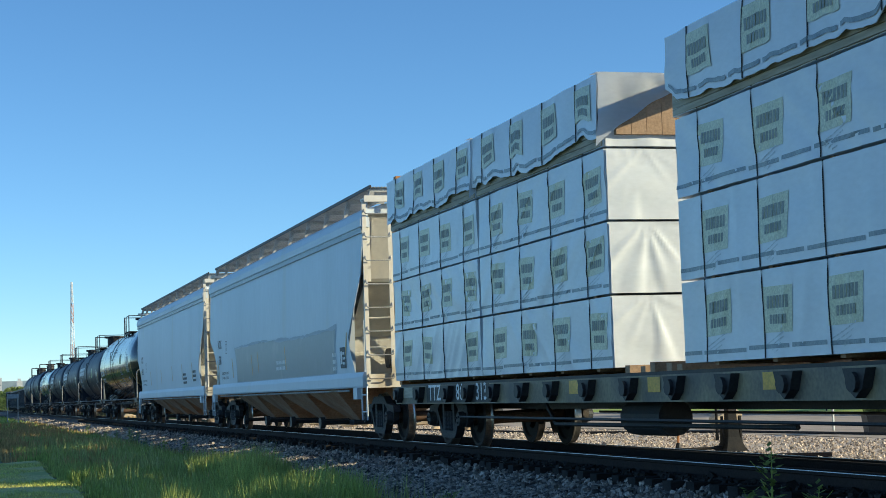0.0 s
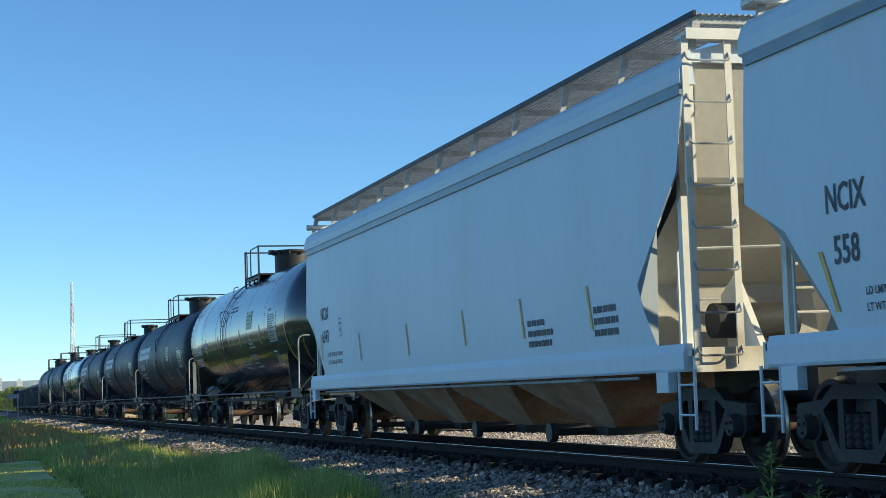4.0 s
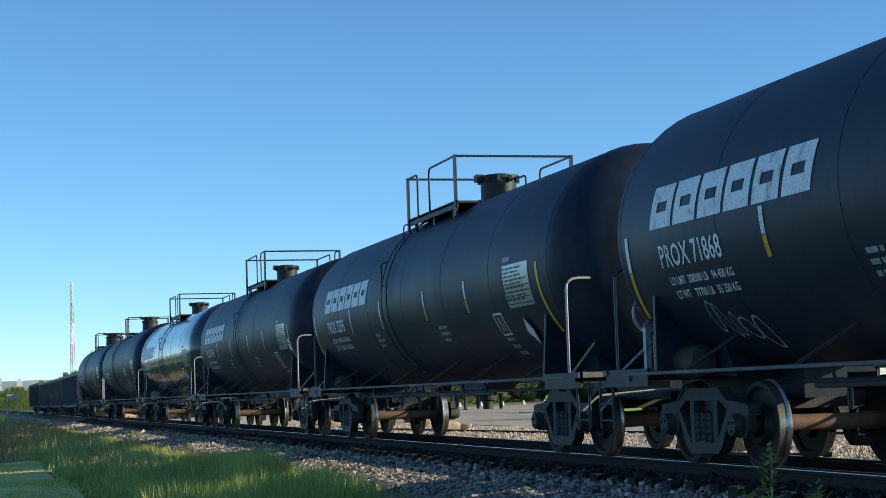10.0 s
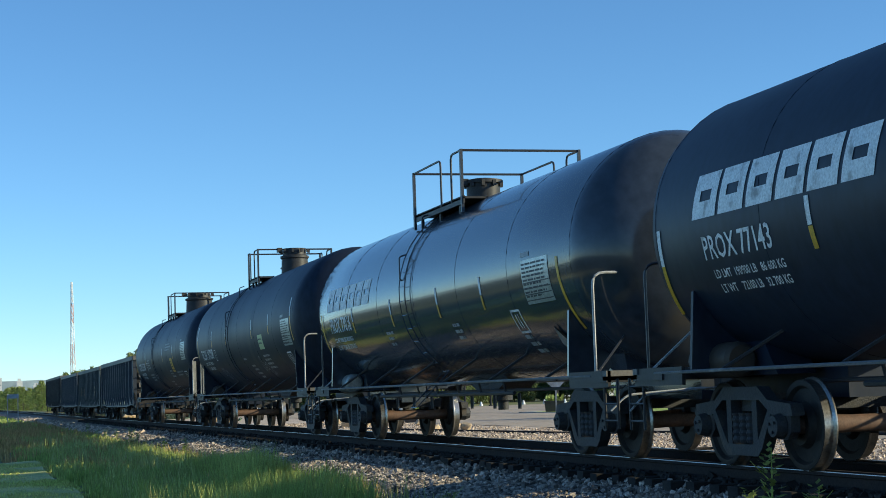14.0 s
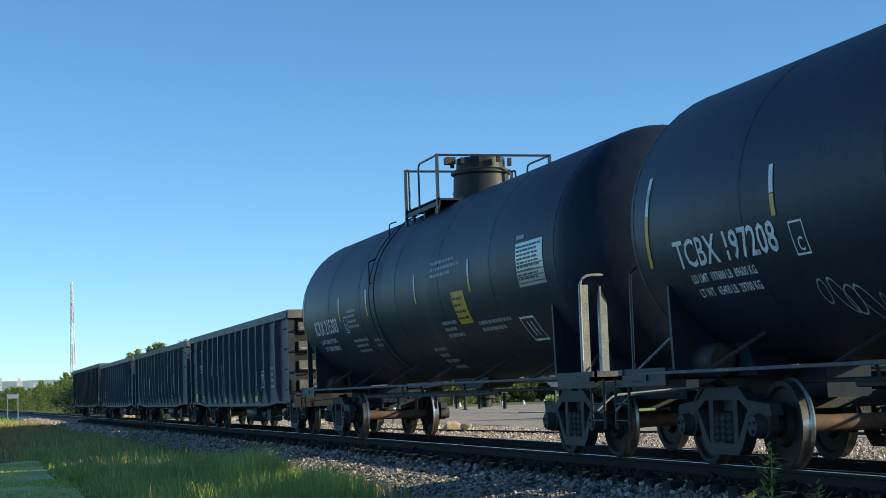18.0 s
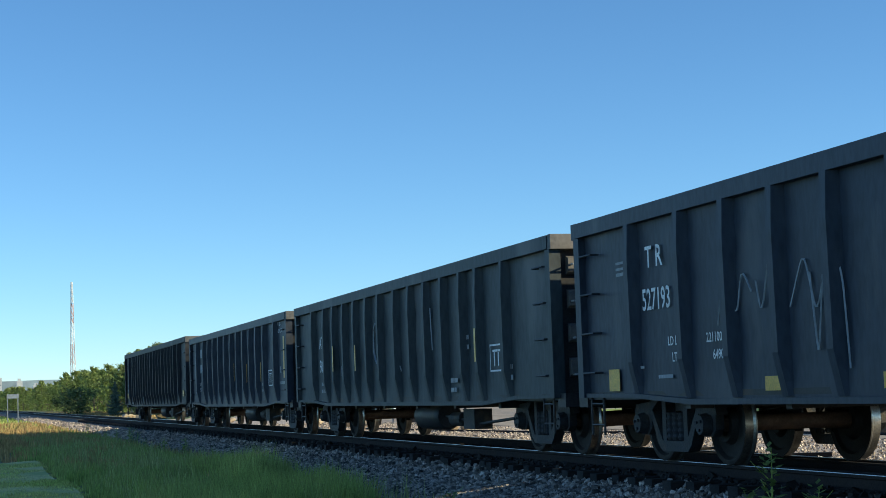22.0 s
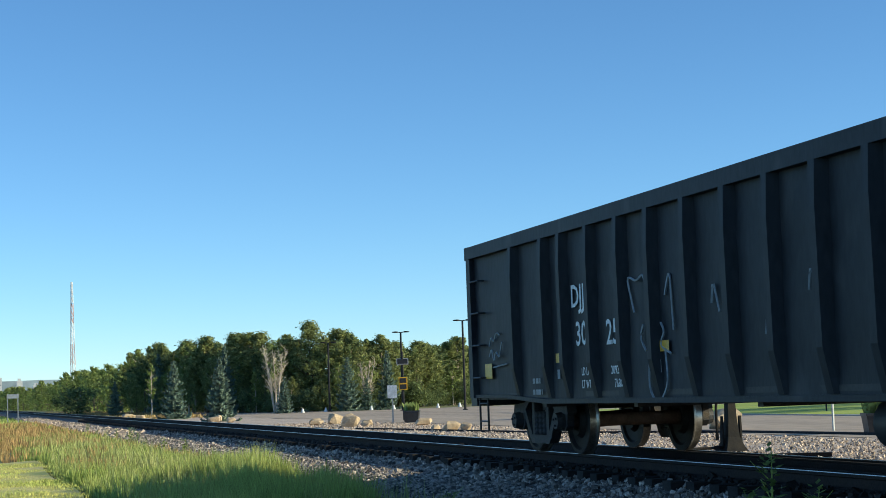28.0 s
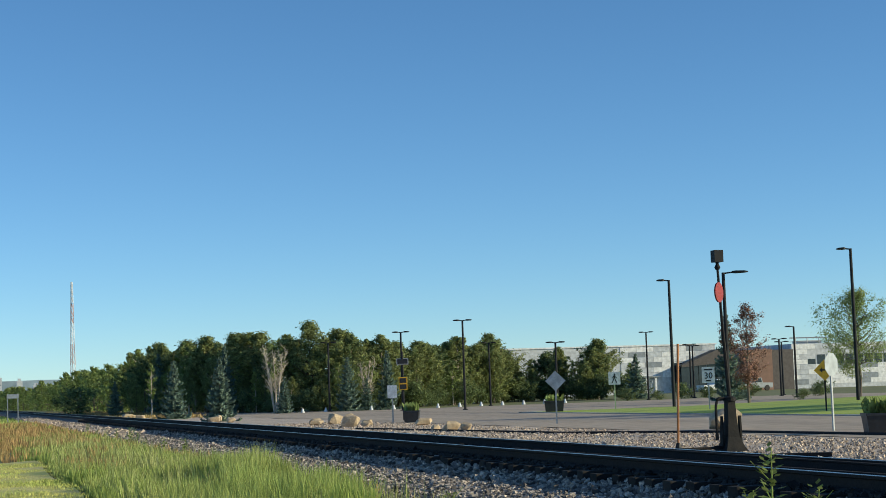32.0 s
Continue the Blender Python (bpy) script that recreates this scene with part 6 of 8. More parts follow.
# ---- track ----
bm = bm_new()
BED = [(5.7, -0.69), (6.0, -0.58), (6.4, -0.5), (6.8, -0.45), (7.2, -0.41), (7.6, -0.31), (7.75, -0.27), (7.9, -0.23), (8.2, -0.2), (9.8, -0.22), (10.3, -0.2), (10.8, -0.205), (11.9, -0.24), (12.8, -0.4), (13.4, -0.52)]
loft(bm, [[(x, y, z + 0.025 * noise.noise((x * 2, y * 1.3, 4))) for x, z in BED] for y in list(np.arange(-40, 90, 0.7)) + [95, 120, 160, 240, 400, 800]], False, False)
whole("ballast_bed", bm, M["ballast"], "dark crushed-stone ballast bed of the track", "ballast", kind="structure")


def stones(name, n, xr, yr, zf, size, seed, power=1.0, material="stone"):
    """Loose angular stones scattered on a bank, in one mesh."""
    r = np.random.RandomState(seed)
    cube = np.array([(-1, -1, -1), (1, -1, -1), (1, 1, -1), (-1, 1, -1), (-1, -1, 1), (1, -1, 1), (1, 1, 1), (-1, 1, 1)], float)
    quad = np.array([(3, 2, 1, 0), (4, 5, 6, 7), (0, 1, 5, 4), (1, 2, 6, 5), (2, 3, 7, 6), (3, 0, 4, 7)])
    v, f = [], []
    for k in range(n):
        y = yr[0] + (yr[1] - yr[0]) * r.rand() ** power
        x = xr[0] + (xr[1] - xr[0]) * r.rand()
        s = r.uniform(*size) * (1 + 0.5 * (r.rand() < 0.06))
        p = cube * (s * r.uniform(0.55, 1.1, 3)) * r.uniform(0.6, 1.1, (8, 1))
        q = np.array(Euler(tuple(r.uniform(0, 6.28, 3))).to_matrix())
        v.append(p @ q.T + (x, y, zf(x) + s * 0.25))
        f.append(quad + 8 * k)
    me = bpy.data.meshes.new(name)
    me.from_pydata(np.concatenate(v).tolist(), [], np.concatenate(f).tolist())
    me.materials.append(M[material])
    ob = new(name, me)
    return tagged(ob, "loose angular stones, grey and brown" if material != "gravel_stone" else "loose pale tan gravel stones", "ballast stones", kind="stuff")


def bed_z(x):
    for (xa, za), (xb, zb) in zip(BED, BED[1:]):
        if xa <= x <= xb:
            return za + (zb - za) * (x - xa) / (xb - xa)
    return -0.6


stones("ballast_stones", 34000, (5.7, 7.2), (14, 90), bed_z, (0.016, 0.036), 3, 1.7)
stones("shoulder_stones", 8000, (7.05, 7.95), (12, 70), bed_z, (0.018, 0.038), 8, 1.6)
stones("gravel_stones", 15000, (12.0, 19.5), (20, 85), lambda x: bed_z(x) if x < 13.4 else -0.465, (0.014, 0.03), 9, 1.5, "gravel_stone")
stones("far_ballast_stones", 6000, (5.7, 7.3), (70, 210), bed_z, (0.04, 0.085), 10, 1.4, "gravel_stone")
# much darker stones between the two rails
stones("ballast_stones_between", 6500, (7.9, 10.3), (12, 60), lambda x: -0.185, (0.025, 0.045), 4, 1.4, "stone_dark")
stones("ballast_stones_beyond", 5000, (10.3, 14.5), (16, 90), bed_z, (0.03, 0.05), 5, 1.3)


def rail_mesh(bm, x, y0, y1, z=0.0):
    """Flat-bottomed rail: foot, web and a head with a polished running top."""
    p = [(-0.075, -0.17), (-0.075, -0.155), (-0.012, -0.135), (-0.01, -0.045), (-0.036, -0.035), (-0.036, -0.006), (0.036, -0.006), (0.036, -0.035), (0.01, -0.045), (0.012, -0.135), (0.075, -0.155), (0.075, -0.17)]
    k = len(bm.faces)
    prism(bm, [(x + a, z + b) for a, b in p], y0, y1, "xz")
    tint(bm, k, 0)
    k = len(bm.faces)
    prism(bm, [(x - 0.01, z - 0.007), (x - 0.008, z), (x + 0.01, z), (x + 0.012, z - 0.007)], y0, y1, "xz")
    tint(bm, k, 1)


track = thing("railway_track", "straight single railway track on dark timber ties", "railway track", kind="structure")
for x in (8.247, 9.753):
    bm = bm_new()
    rail_mesh(bm, x, -60, 900)
    part("rail", bm, [M["rail"], M["railhead"]], track, "steel rail with a polished running top")
# the turnout's closed and open switch rails
bm = bm_new()
p = [(-0.05, -0.17), (-0.05, -0.15), (-0.012, -0.13), (-0.012, -0.03), (-0.03, -0.02), (-0.03, -0.004), (0.03, -0.004), (0.03, -0.02), (0.012, -0.03), (0.012, -0.13), (0.05, -0.15), (0.05, -0.17)]
for xa, xb in ((9.66, 8.9), (8.38, 8.62)):
    loft(bm, [[(x + a, y, b) for a, b in p] for x, y in ((xa, 25.5), ((xa * 2 + xb) / 3, 16), (xb, 4))])
part("switch_rail", bm, [M["rail"]], track, "tapered dark switch rails")
tie0 = None
for i in range(215):
    y = -4 + 0.56 * i
    if tie0 is None:
        bm = bm_new()
        box(bm, -1.3, 1.3, -0.115, 0.115, -0.33, -0.165)
        for x in (-0.753, 0.753):
            box(bm, x - 0.17, x + 0.17, -0.09, 0.09, -0.165, -0.15)
            for dx in (-0.1, 0.1):
                box(bm, x + dx - 0.015, x + dx + 0.015, -0.05, -0.02, -0.16, -0.12)
        tie0 = part("tie", bm, M["tie"], track, "dark weathered timber tie")
        tie0.matrix_basis = pose(TRACK_X, y, 0)
    else:
        rr = random.Random(i)
        share(tie0, pose(TRACK_X + rr.uniform(-0.05, 0.05), y + rr.uniform(-0.03, 0.03), rr.uniform(-0.012, 0.004), 0, 0, rr.uniform(-1.2, 1.2)))
for y in (24.3,):
    o = share(tie0, pose(TRACK_X + 1.5, y, -0.09))
    o["label"] = "long head tie that carries the switch stand"


# ---- switch stand and marker ----
def switch_stand():
    t = thing("switch_stand", "black cast-iron switch stand with a red disc target", "switch stand", at=pose(11.7, 24.57, -0.17))
    bm = bm_new()
    loft(bm, [[(sx * a, sy * b, z) for sx, sy in ((-1, -1), (1, -1), (1, 1), (-1, 1))] for a, b, z in ((0.19, 0.22, 0), (0.16, 0.18, 0.05), (0.1, 0.11, 0.22), (0.072, 0.08, 0.5), (0.062, 0.07, 0.78))])
    part("pedestal", bm, M["castiron"], t, bevel=0.02)
    for dx in (-0.3, 0.26):
        bm = bm_new()
        prism(bm, [(-0.05, 0.0), (0.08, 0.0), (0.02, 0.55), (-0.03, 0.55)], dx * 0.55, dx * 0.55 + 0.03)
        part("pedestal_rib", bm, M["castiron"], t)
    bm = bm_new()
    lathe(bm, [(0.78, 0.1), (0.84, 0.1), (0.86, 0.05)], "z", (0, 0, 0), 14)
    tube(bm, arc_path([(0.0, 0, 0.82), (-0.2, 0, 0.84), (-0.24, 0, 0.72), (-0.24, 0, 0.25)], 0.08), 0.022, 8)
    lathe(bm, [(0.18, 0.03), (0.27, 0.03)], "z", (-0.24, 0, 0), 8)
    part("throw_lever", bm, M["castiron"], t)
    bm = bm_new()
    tube(bm, [(0, 0, 0.84), (-0.06, 0, 1.9), (-0.1, 0, 2.9)], [0.035, 0.025, 0.02], 8)
    part("mast", bm, M["castiron"], t)
    bm = bm_new()
    lathe(bm, [(-0.012, 0.16), (0.012, 0.16)], "y", (0, 0, 0), 28)
    bm.transform(pose(-0.12, -0.05, 2.5, 0, 0, 42))
    part("target_disc", bm, M["red"], t, "round red target disc")
    bm = bm_new()
    box(bm, -0.18, -0.03, -0.09, 0.06, 2.98, 3.17)
    lathe(bm, [(2.86, 0.03), (2.9, 0.05), (2.95, 0.025), (2.99, 0.03)], "z", (-0.1, 0, 0), 10)
    part("lamp_head", bm, M["lamp_post"], t, "black square lamp head", bevel=0.01)
    bm = bm_new()
    box(bm, -0.3, 0.12, -0.02, 0.02, 0.03, 0.09)
    tube(bm, [(-0.2, 0, 0.06), (-2.0, 0, 0.05)], 0.025, 6)
    part("throw_rod", bm, M["castiron"], t)
    return t


switch_stand()
bm = bm_new()
box(bm, -0.12, 0.12, -0.42, 0.42, 0, 0.12)
whole("timber_block", bm, M["rail"], "rust-brown timber lying in the gravel", "timber", bevel=0.02, at=pose(12.6, 23.9, -0.34, 0, 0, 62))
st = thing("marker_stake", "thin orange marker stake leaning in the gravel", "marker stake", at=pose(11.9, 27.11, -0.3, 0, 2.5, 0))
bm = bm_new()
tube(bm, [(0, 0, 0), (0, 0, 1.9)], 0.022, 8)
part("stake", bm, M["orange_stake"], st)
bm = bm_new()
lathe(bm, [(0, 0.07), (0.12, 0.05), (0.2, 0.03)], "z", (0, 0, 0), 8)
part("foot", bm, M["lamp_post"], st)


# ---- lamps and signs along the road ----
def street_lamp(x, y, h, arm, yaw, label, k=0.6):
    t = thing("street_lamp", label, "street lamp", "black street lamps", at=pose(x, y, -0.5, 0, 0, yaw))
    bm = bm_new()
    tube(bm, [(0, 0, 0), (0, 0, h)], [0.095, 0.07], 10)
    part("pole", bm, M["lamp_post"], t)
    bm = bm_new()
    lathe(bm, [(0, 0.2), (0.08, 0.2), (0.12, 0.11)], "z", (0, 0, 0), 12)
    part("base", bm, M["lamp_post"], t)
    for sgn in ((-1, 1) if arm == "T" else (arm,)):
        bm = bm_new()
        tube(bm, [(0, 0, h - 0.04), (sgn * 0.45 * k, 0, h + 0.0)], 0.035, 6)
        part("arm", bm, M["lamp_post"], t)
        bm = bm_new()
        loft(bm, [[(sgn * u * k, -w, h + z0), (sgn * u * k, w, h + z0), (sgn * u * k, w, h + z1), (sgn * u * k, -w, h + z1)] for u, w, z0, z1 in ((0.4, 0.08, -0.04, 0.05), (0.55, 0.16, -0.05, 0.06), (0.95, 0.16, -0.04, 0.05), (1.12, 0.1, -0.02, 0.02))])
        part("lamp_head", bm, M["lamp_post"], t, bevel=0.01)
    return t


for x, y, top, arm in ((41.8, 73.5, 7.17, -1), (31.7, 66.6, 5.6, 1), (37.6, 85.9, 6.58, -1), (60.8, 144.6, 5.7, "T"), (62.6, 119.4, 5.03, -1), (67.6, 131.7, 4.42, "T"), (65.4, 144.7, 4.35, "T"), (34.7, 116, 5.93, "T"), (40.2, 111.9, 4.07, "T"), (32.9, 126.7, 5.58, "T"), (29.8, 139.0, 5.3, "T"), (44.5, 141, 5.0, "T"), (72.6, 141, 4.4, "T"), (67.5, 150, 4.6, "T")):
    street_lamp(x, y, top + 0.5, arm, -22, "tall black street lamp with two flat heads" if arm == "T" else "tall black street lamp with one flat head", 0.95 if y < 70 else 0.6)


def sign_post(name, x, y, top, face, label, yaw=-22, post="galv", w=0.6, h=0.75):
    t = thing(name, label, "road sign", at=pose(x, y, -0.5, 0, 0, yaw))
    H = top + 0.5
    bm = bm_new()
    box(bm, -0.03, 0.03, -0.02, 0.02, 0, H - (0.02 if face != "blank" else 0.1))
    part("post", bm, M[post], t)
    cz = H - h / 2
    bm = bm_new()
    if face in ("diamond_back", "arrow"):
        r = w * 0.5
        prism(bm, [(0, cz - r), (r, cz), (0, cz + r), (-r, cz)], -0.03, -0.022, "xz")
    elif face == "octagon":
        r = w * 0.54
        prism(bm, [(r * math.cos(radians(22.5 + 45 * k)), cz + r * math.sin(radians(22.5 + 45 * k))) for k in range(8)], -0.03, -0.022, "xz")
    else:
        box(bm, -w / 2, w / 2, -0.032, -0.022, cz - h / 2, cz + h / 2)
    part("plate", bm, M[{"diamond_back": "alu", "octagon": "alu", "arrow": "sign_yellow"}.get(face, "sign_white")], t)

    def ink(pf, ox, oz, nm="marking"):
        bm = bm_new()
        lay(bm, *pf, lambda u, v: (ox + u, -0.036, oz + v))
        part(nm, bm, M["ink"], t)

    if face == "speed":
        ink(letters("30", 0.3, 0, 0.95), -0.2, cz - 0.17, "lettering")
        ink(grid_patch(-0.2, 0.2, 0, 0.07, 1, 1), 0, cz + 0.22)
        ink(grid_patch(-0.12, 0.12, 0, 0.06, 1, 1), 0, cz - 0.3)
    elif face == "ped":
        # a plain walking symbol
        ink(([(0.05 * math.cos(k * 0.785), 0.05 * math.sin(k * 0.785)) for k in range(8)], [tuple(range(8))]), 0.02, cz + 0.22, "symbol")
        for q in ([(-0.05, 0.0), (0.05, 0.0), (0.06, 0.17), (-0.04, 0.17)], [(-0.05, 0), (0.0, 0), (-0.09, -0.25), (-0.15, -0.25)], [(0.0, 0), (0.05, 0), (0.15, -0.24), (0.09, -0.25)], [(0.03, 0.14), (0.16, 0.02), (0.13, -0.01), (0.03, 0.08)], [(-0.03, 0.15), (-0.15, 0.02), (-0.12, 0.0), (-0.02, 0.09)]):
            ink((q, [(0, 1, 2, 3)]), 0, cz, "symbol")
    elif face == "arrow":
        for q in ([(-0.17, -0.02), (0.1, -0.02), (0.1, 0.04), (-0.17, 0.04)], [(-0.24, 0.01), (-0.12, -0.1), (-0.12, 0.12), (-0.18, 0.06)], [(0.02, 0.04), (0.1, 0.04), (0.04, 0.2), (-0.02, 0.18)]):
            ink((q, [(0, 1, 2, 3)]), 0.03, cz, "symbol")
    return t


sign_post("stop_sign", 22.2, 40.4, 1.58, "octagon", "bare metal back of an octagonal sign on a steel post", yaw=28, w=0.6, h=0.6)
sign_post("turn_sign", 33.3, 61.1, 1.62, "arrow", "yellow diamond sign with a black arrow", post="lamp_post", w=0.85, h=0.75)
sign_post("speed_sign", 34.25, 74.1, 1.64, "speed", "white speed sign reading 30")
sign_post("crossing_sign", 35.0, 88.0, 1.66, "ped", "white sign with a walking symbol on a yellow-green post", post="lime", w=0.66, h=0.7)
sign_post("diamond_sign", 22.0, 61.4, 1.5, "diamond_back", "bare metal back of a diamond sign", w=0.78, h=0.66)
sign_post("white_sign", 19.5, 77.0, 1.28, "plain", "blank white sign on a steel post", w=0.45, h=0.6)


def flasher():
    t = thing("crossing_beacon", "black post with a solar panel and a yellow-framed beacon", "beacon", at=pose(21.7, 83.4, -0.5, 0, 0, -14))
    bm = bm_new()
    tube(bm, [(0, 0, 0), (0, 0, 3.5)], 0.05, 8)
    part("post", bm, M["lamp_post"], t)
    bm = bm_new()
    loft(bm, [[(x, -0.28, z), (x, 0.02, z + 0.3), (x, 0.05, z + 0.27), (x, -0.25, z - 0.03)] for x, z in ((-0.3, 2.85), (0.3, 2.85))])
    part("solar_panel", bm, M["alu"], t, "solar panel in a pale metal frame")
    bm = bm_new()
    loft(bm, [[(x, -0.26, z), (x, -0.02, z + 0.24), (x, -0.02, z + 0.235), (x, -0.26, z - 0.005)] for x, z in ((-0.26, 2.878), (0.26, 2.878))])
    part("solar_glass", bm, M["ink"], t)
    bm = bm_new()
    box(bm, -0.22, 0.22, -0.16, -0.04, 1.55, 2.2)
    part("beacon_frame", bm, M["sign_yellow"], t, bevel=0.02)
    for z in (1.72, 2.03):
        bm = bm_new()
        box(bm, -0.17, 0.17, -0.18, -0.15, z - 0.12, z + 0.12)
        part("beacon_lens", bm, M["ink"], t)


flasher()


def planter(x, y, s, h, plants, rngp):
    t = thing("planter", "square black planter with green plants", "planter", "black planters", at=pose(x, y, -0.48, 0, 0, -20))
    bm = bm_new()
    loft(bm, [[(sx * a, sy * a, z) for sx, sy in ((-1, -1), (1, -1), (1, 1), (-1, 1))] for a, z in ((s * 0.88, 0), (s, h - 0.06), (s * 1.05, h - 0.06), (s * 1.05, h), (s * 0.92, h), (s * 0.9, h - 0.08))])
    part("tub", bm, M["planter"], t)
    bm = bm_new()
    for k in range(plants):
        p = Vector((rngp.uniform(-s, s) * 0.8, rngp.uniform(-s, s) * 0.8, h - 0.05))
        d = Vector((rngp.uniform(-0.4, 0.4), rngp.uniform(-0.4, 0.4), 1)).normalized() * rngp.uniform(0.12, 0.5)
        q = Vector((rngp.uniform(-1, 1), rngp.uniform(-1, 1), 0)).normalized() * 0.06
        v = [bm.verts.new(c) for c in (p - q, p + q, p + d * 0.7 + q * 1.6, p + d, p + d * 0.7 - q * 1.6)]
        bm.faces.new(v)
    part("foliage", bm, M["leaf_light"], t)


rp = random.Random(5)
planter(20.3, 76.6, 0.36, 0.56, 60, rp)
planter(32.2, 90.2, 0.55, 0.66, 50, rp)
planter(22.1, 37.8, 0.42, 0.5, 120, rp)


def boulder(x, y, w, d, h, seed):
    """A blocky quarried rock: the hull of jittered points, with chipped edges."""
    bm = bm_new()
    rr = random.Random(seed)
    for k in range(22):
        q = Vector((rr.gauss(0, 1), rr.gauss(0, 1), rr.gauss(0, 1))).normalized()
        q = Vector([math.copysign(abs(c) ** 0.62, c) for c in q]) * rr.uniform(0.85, 1.08)
        bm.verts.new((q.x * w * 0.5 + q.z * 0.08 * w, q.y * d * 0.5, max(-0.1, h * (0.42 + 0.56 * q.z))))
    bmesh.ops.convex_hull(bm, input=bm.verts)
    bmesh.ops.delete(bm, geom=[v for v in bm.verts if not v.link_faces], context="VERTS")
    bmesh.ops.subdivide_edges(bm, edges=bm.edges[:], cuts=2, use_grid_fill=True)
    for v in bm.verts:
        v.co += Vector(noise.noise_vector(v.co * 4 + Vector((seed, 0, 0)))) * 0.05 * min(w, h)
    return whole("boulder", bm, M["rock"], "tan sandstone boulder on the gravel", "boulder", "boulders beside the road", smooth=False, bevel=0.015, at=pose(x, y, -0.45, 0, 0, seed * 67 % 50 - 25))


for k, (x, y, w, d, h) in enumerate(((16.1, 78.4, 0.8, 0.5, 0.26), (17.2, 79.2, 0.72, 0.6, 0.52), (16.1, 71, 0.78, 0.6, 0.58), (17.3, 73.1, 0.6, 0.45, 0.26), (17.0, 82.9, 0.6, 0.5, 0.26), (16.6, 70.2, 0.35, 0.3, 0.25), (18.6, 68.3, 0.75, 0.5, 0.3), (16.5, 57, 0.62, 0.5, 0.36), (16.8, 56.2, 0.42, 0.4, 0.3), (16.3, 58.2, 0.35, 0.3, 0.22), (13.2, 140.1, 0.95, 0.7, 0.45), (13.5, 132.8, 0.75, 0.6, 0.4), (14.6, 101, 0.8, 0.6, 0.36), (15.1, 97.5, 0.55, 0.5, 0.3), (15.2, 103.2, 0.5, 0.5, 0.4), (21.4, 45.4, 0.95, 0.8, 0.6), (13.9, 143, 0.6, 0.5, 0.3))):
    boulder(x, y, w, d, h, k + 1)
bollard = None
for k in range(13):
    x, y = 27.5 + 2.0 * k, 139 + 0.2 * k
    if bollard is None:
        bollard = thing("bollard", "small white concrete bollard at the lot's edge", "bollard", "white bollards", at=pose(x, y, -0.46))
        bm = bm_new()
        lathe(bm, [(0, 0.17), (0.12, 0.15), (0.17, 0.1), (0.32, 0.08), (0.36, 0.04)], "z", (0, 0, 0), 12)
        part("body", bm, M["sign_white"], bollard, smooth=True)
    else:
        copy_thing(bollard, pose(x, y, -0.46))


# ---- trees ----
def foliage(seed, h, spread, base, clumps, per, leafsize, top=0.14, sig=(0.05, 0.11), shape=1.0):
    """Leaf triangles in loose clumps that fill an uneven crown."""
    r = np.random.RandomState(seed)
    pts, nrm = [], []
    for k in range(clumps):
        # one rising limb with three tufts along it, the outermost finest
        f = r.rand() ** 0.9
        a = r.uniform(0, 6.28)
        w = spread * max(top, math.sin(math.pi * min(1, 0.2 + 0.78 * f)) ** shape)
        w *= 0.95 + 0.9 * noise.noise((math.cos(a) * 1.3 + seed, math.sin(a) * 1.3, f * 4))
        rise = w * r.uniform(0.5, 1.3)
        z = h * (base + (0.97 - base) * f) - rise * 0.55
        for q in r.uniform(0.3, 1.08, 3):
            c = np.array((math.cos(a) * w * q, math.sin(a) * w * q, z + rise * q))
            g = spread * r.uniform(*sig) * (1.25 - 0.6 * q)
            n = int(per / 3 * r.uniform(0.6, 1.4))
            d = r.normal(0, 1, (n, 3)) * (g, g, g * 0.9)
            d += np.array((math.cos(a), math.sin(a), 1.1)) * r.normal(0, 0.7, (n, 1)) * g
            pts.append(c + d)
            nrm.append(d / g * 0.4 + (math.cos(a) * 0.35, math.sin(a) * 0.35, 0.35) + r.normal(0, 0.5, (n, 3)))
    p, m = np.concatenate(pts), np.concatenate(nrm)
    p[:, 2] *= h / np.percentile(p[:, 2], 99.7)
    ok = (p[:, 2] > 0.1) & (p[:, 2] < h * 1.03)
    p, m = p[ok], m[ok]
    m /= np.linalg.norm(m, axis=1)[:, None]
    u = np.cross(m, r.normal(0, 1, p.shape))
    u /= np.linalg.norm(u, axis=1)[:, None]
    w = np.cross(m, u)
    s = leafsize * r.uniform(0.55, 1.25, (len(p), 1))
    v = np.stack((p - u * s, p + u * s * 0.6 + w * s * 0.75, p + u * s * 0.7 - w * s * 0.65), 1).reshape(-1, 3)
    me = bpy.data.meshes.new("crown")
    me.from_pydata(v.tolist(), [], np.arange(len(v)).reshape(-1, 3).tolist())
    return me


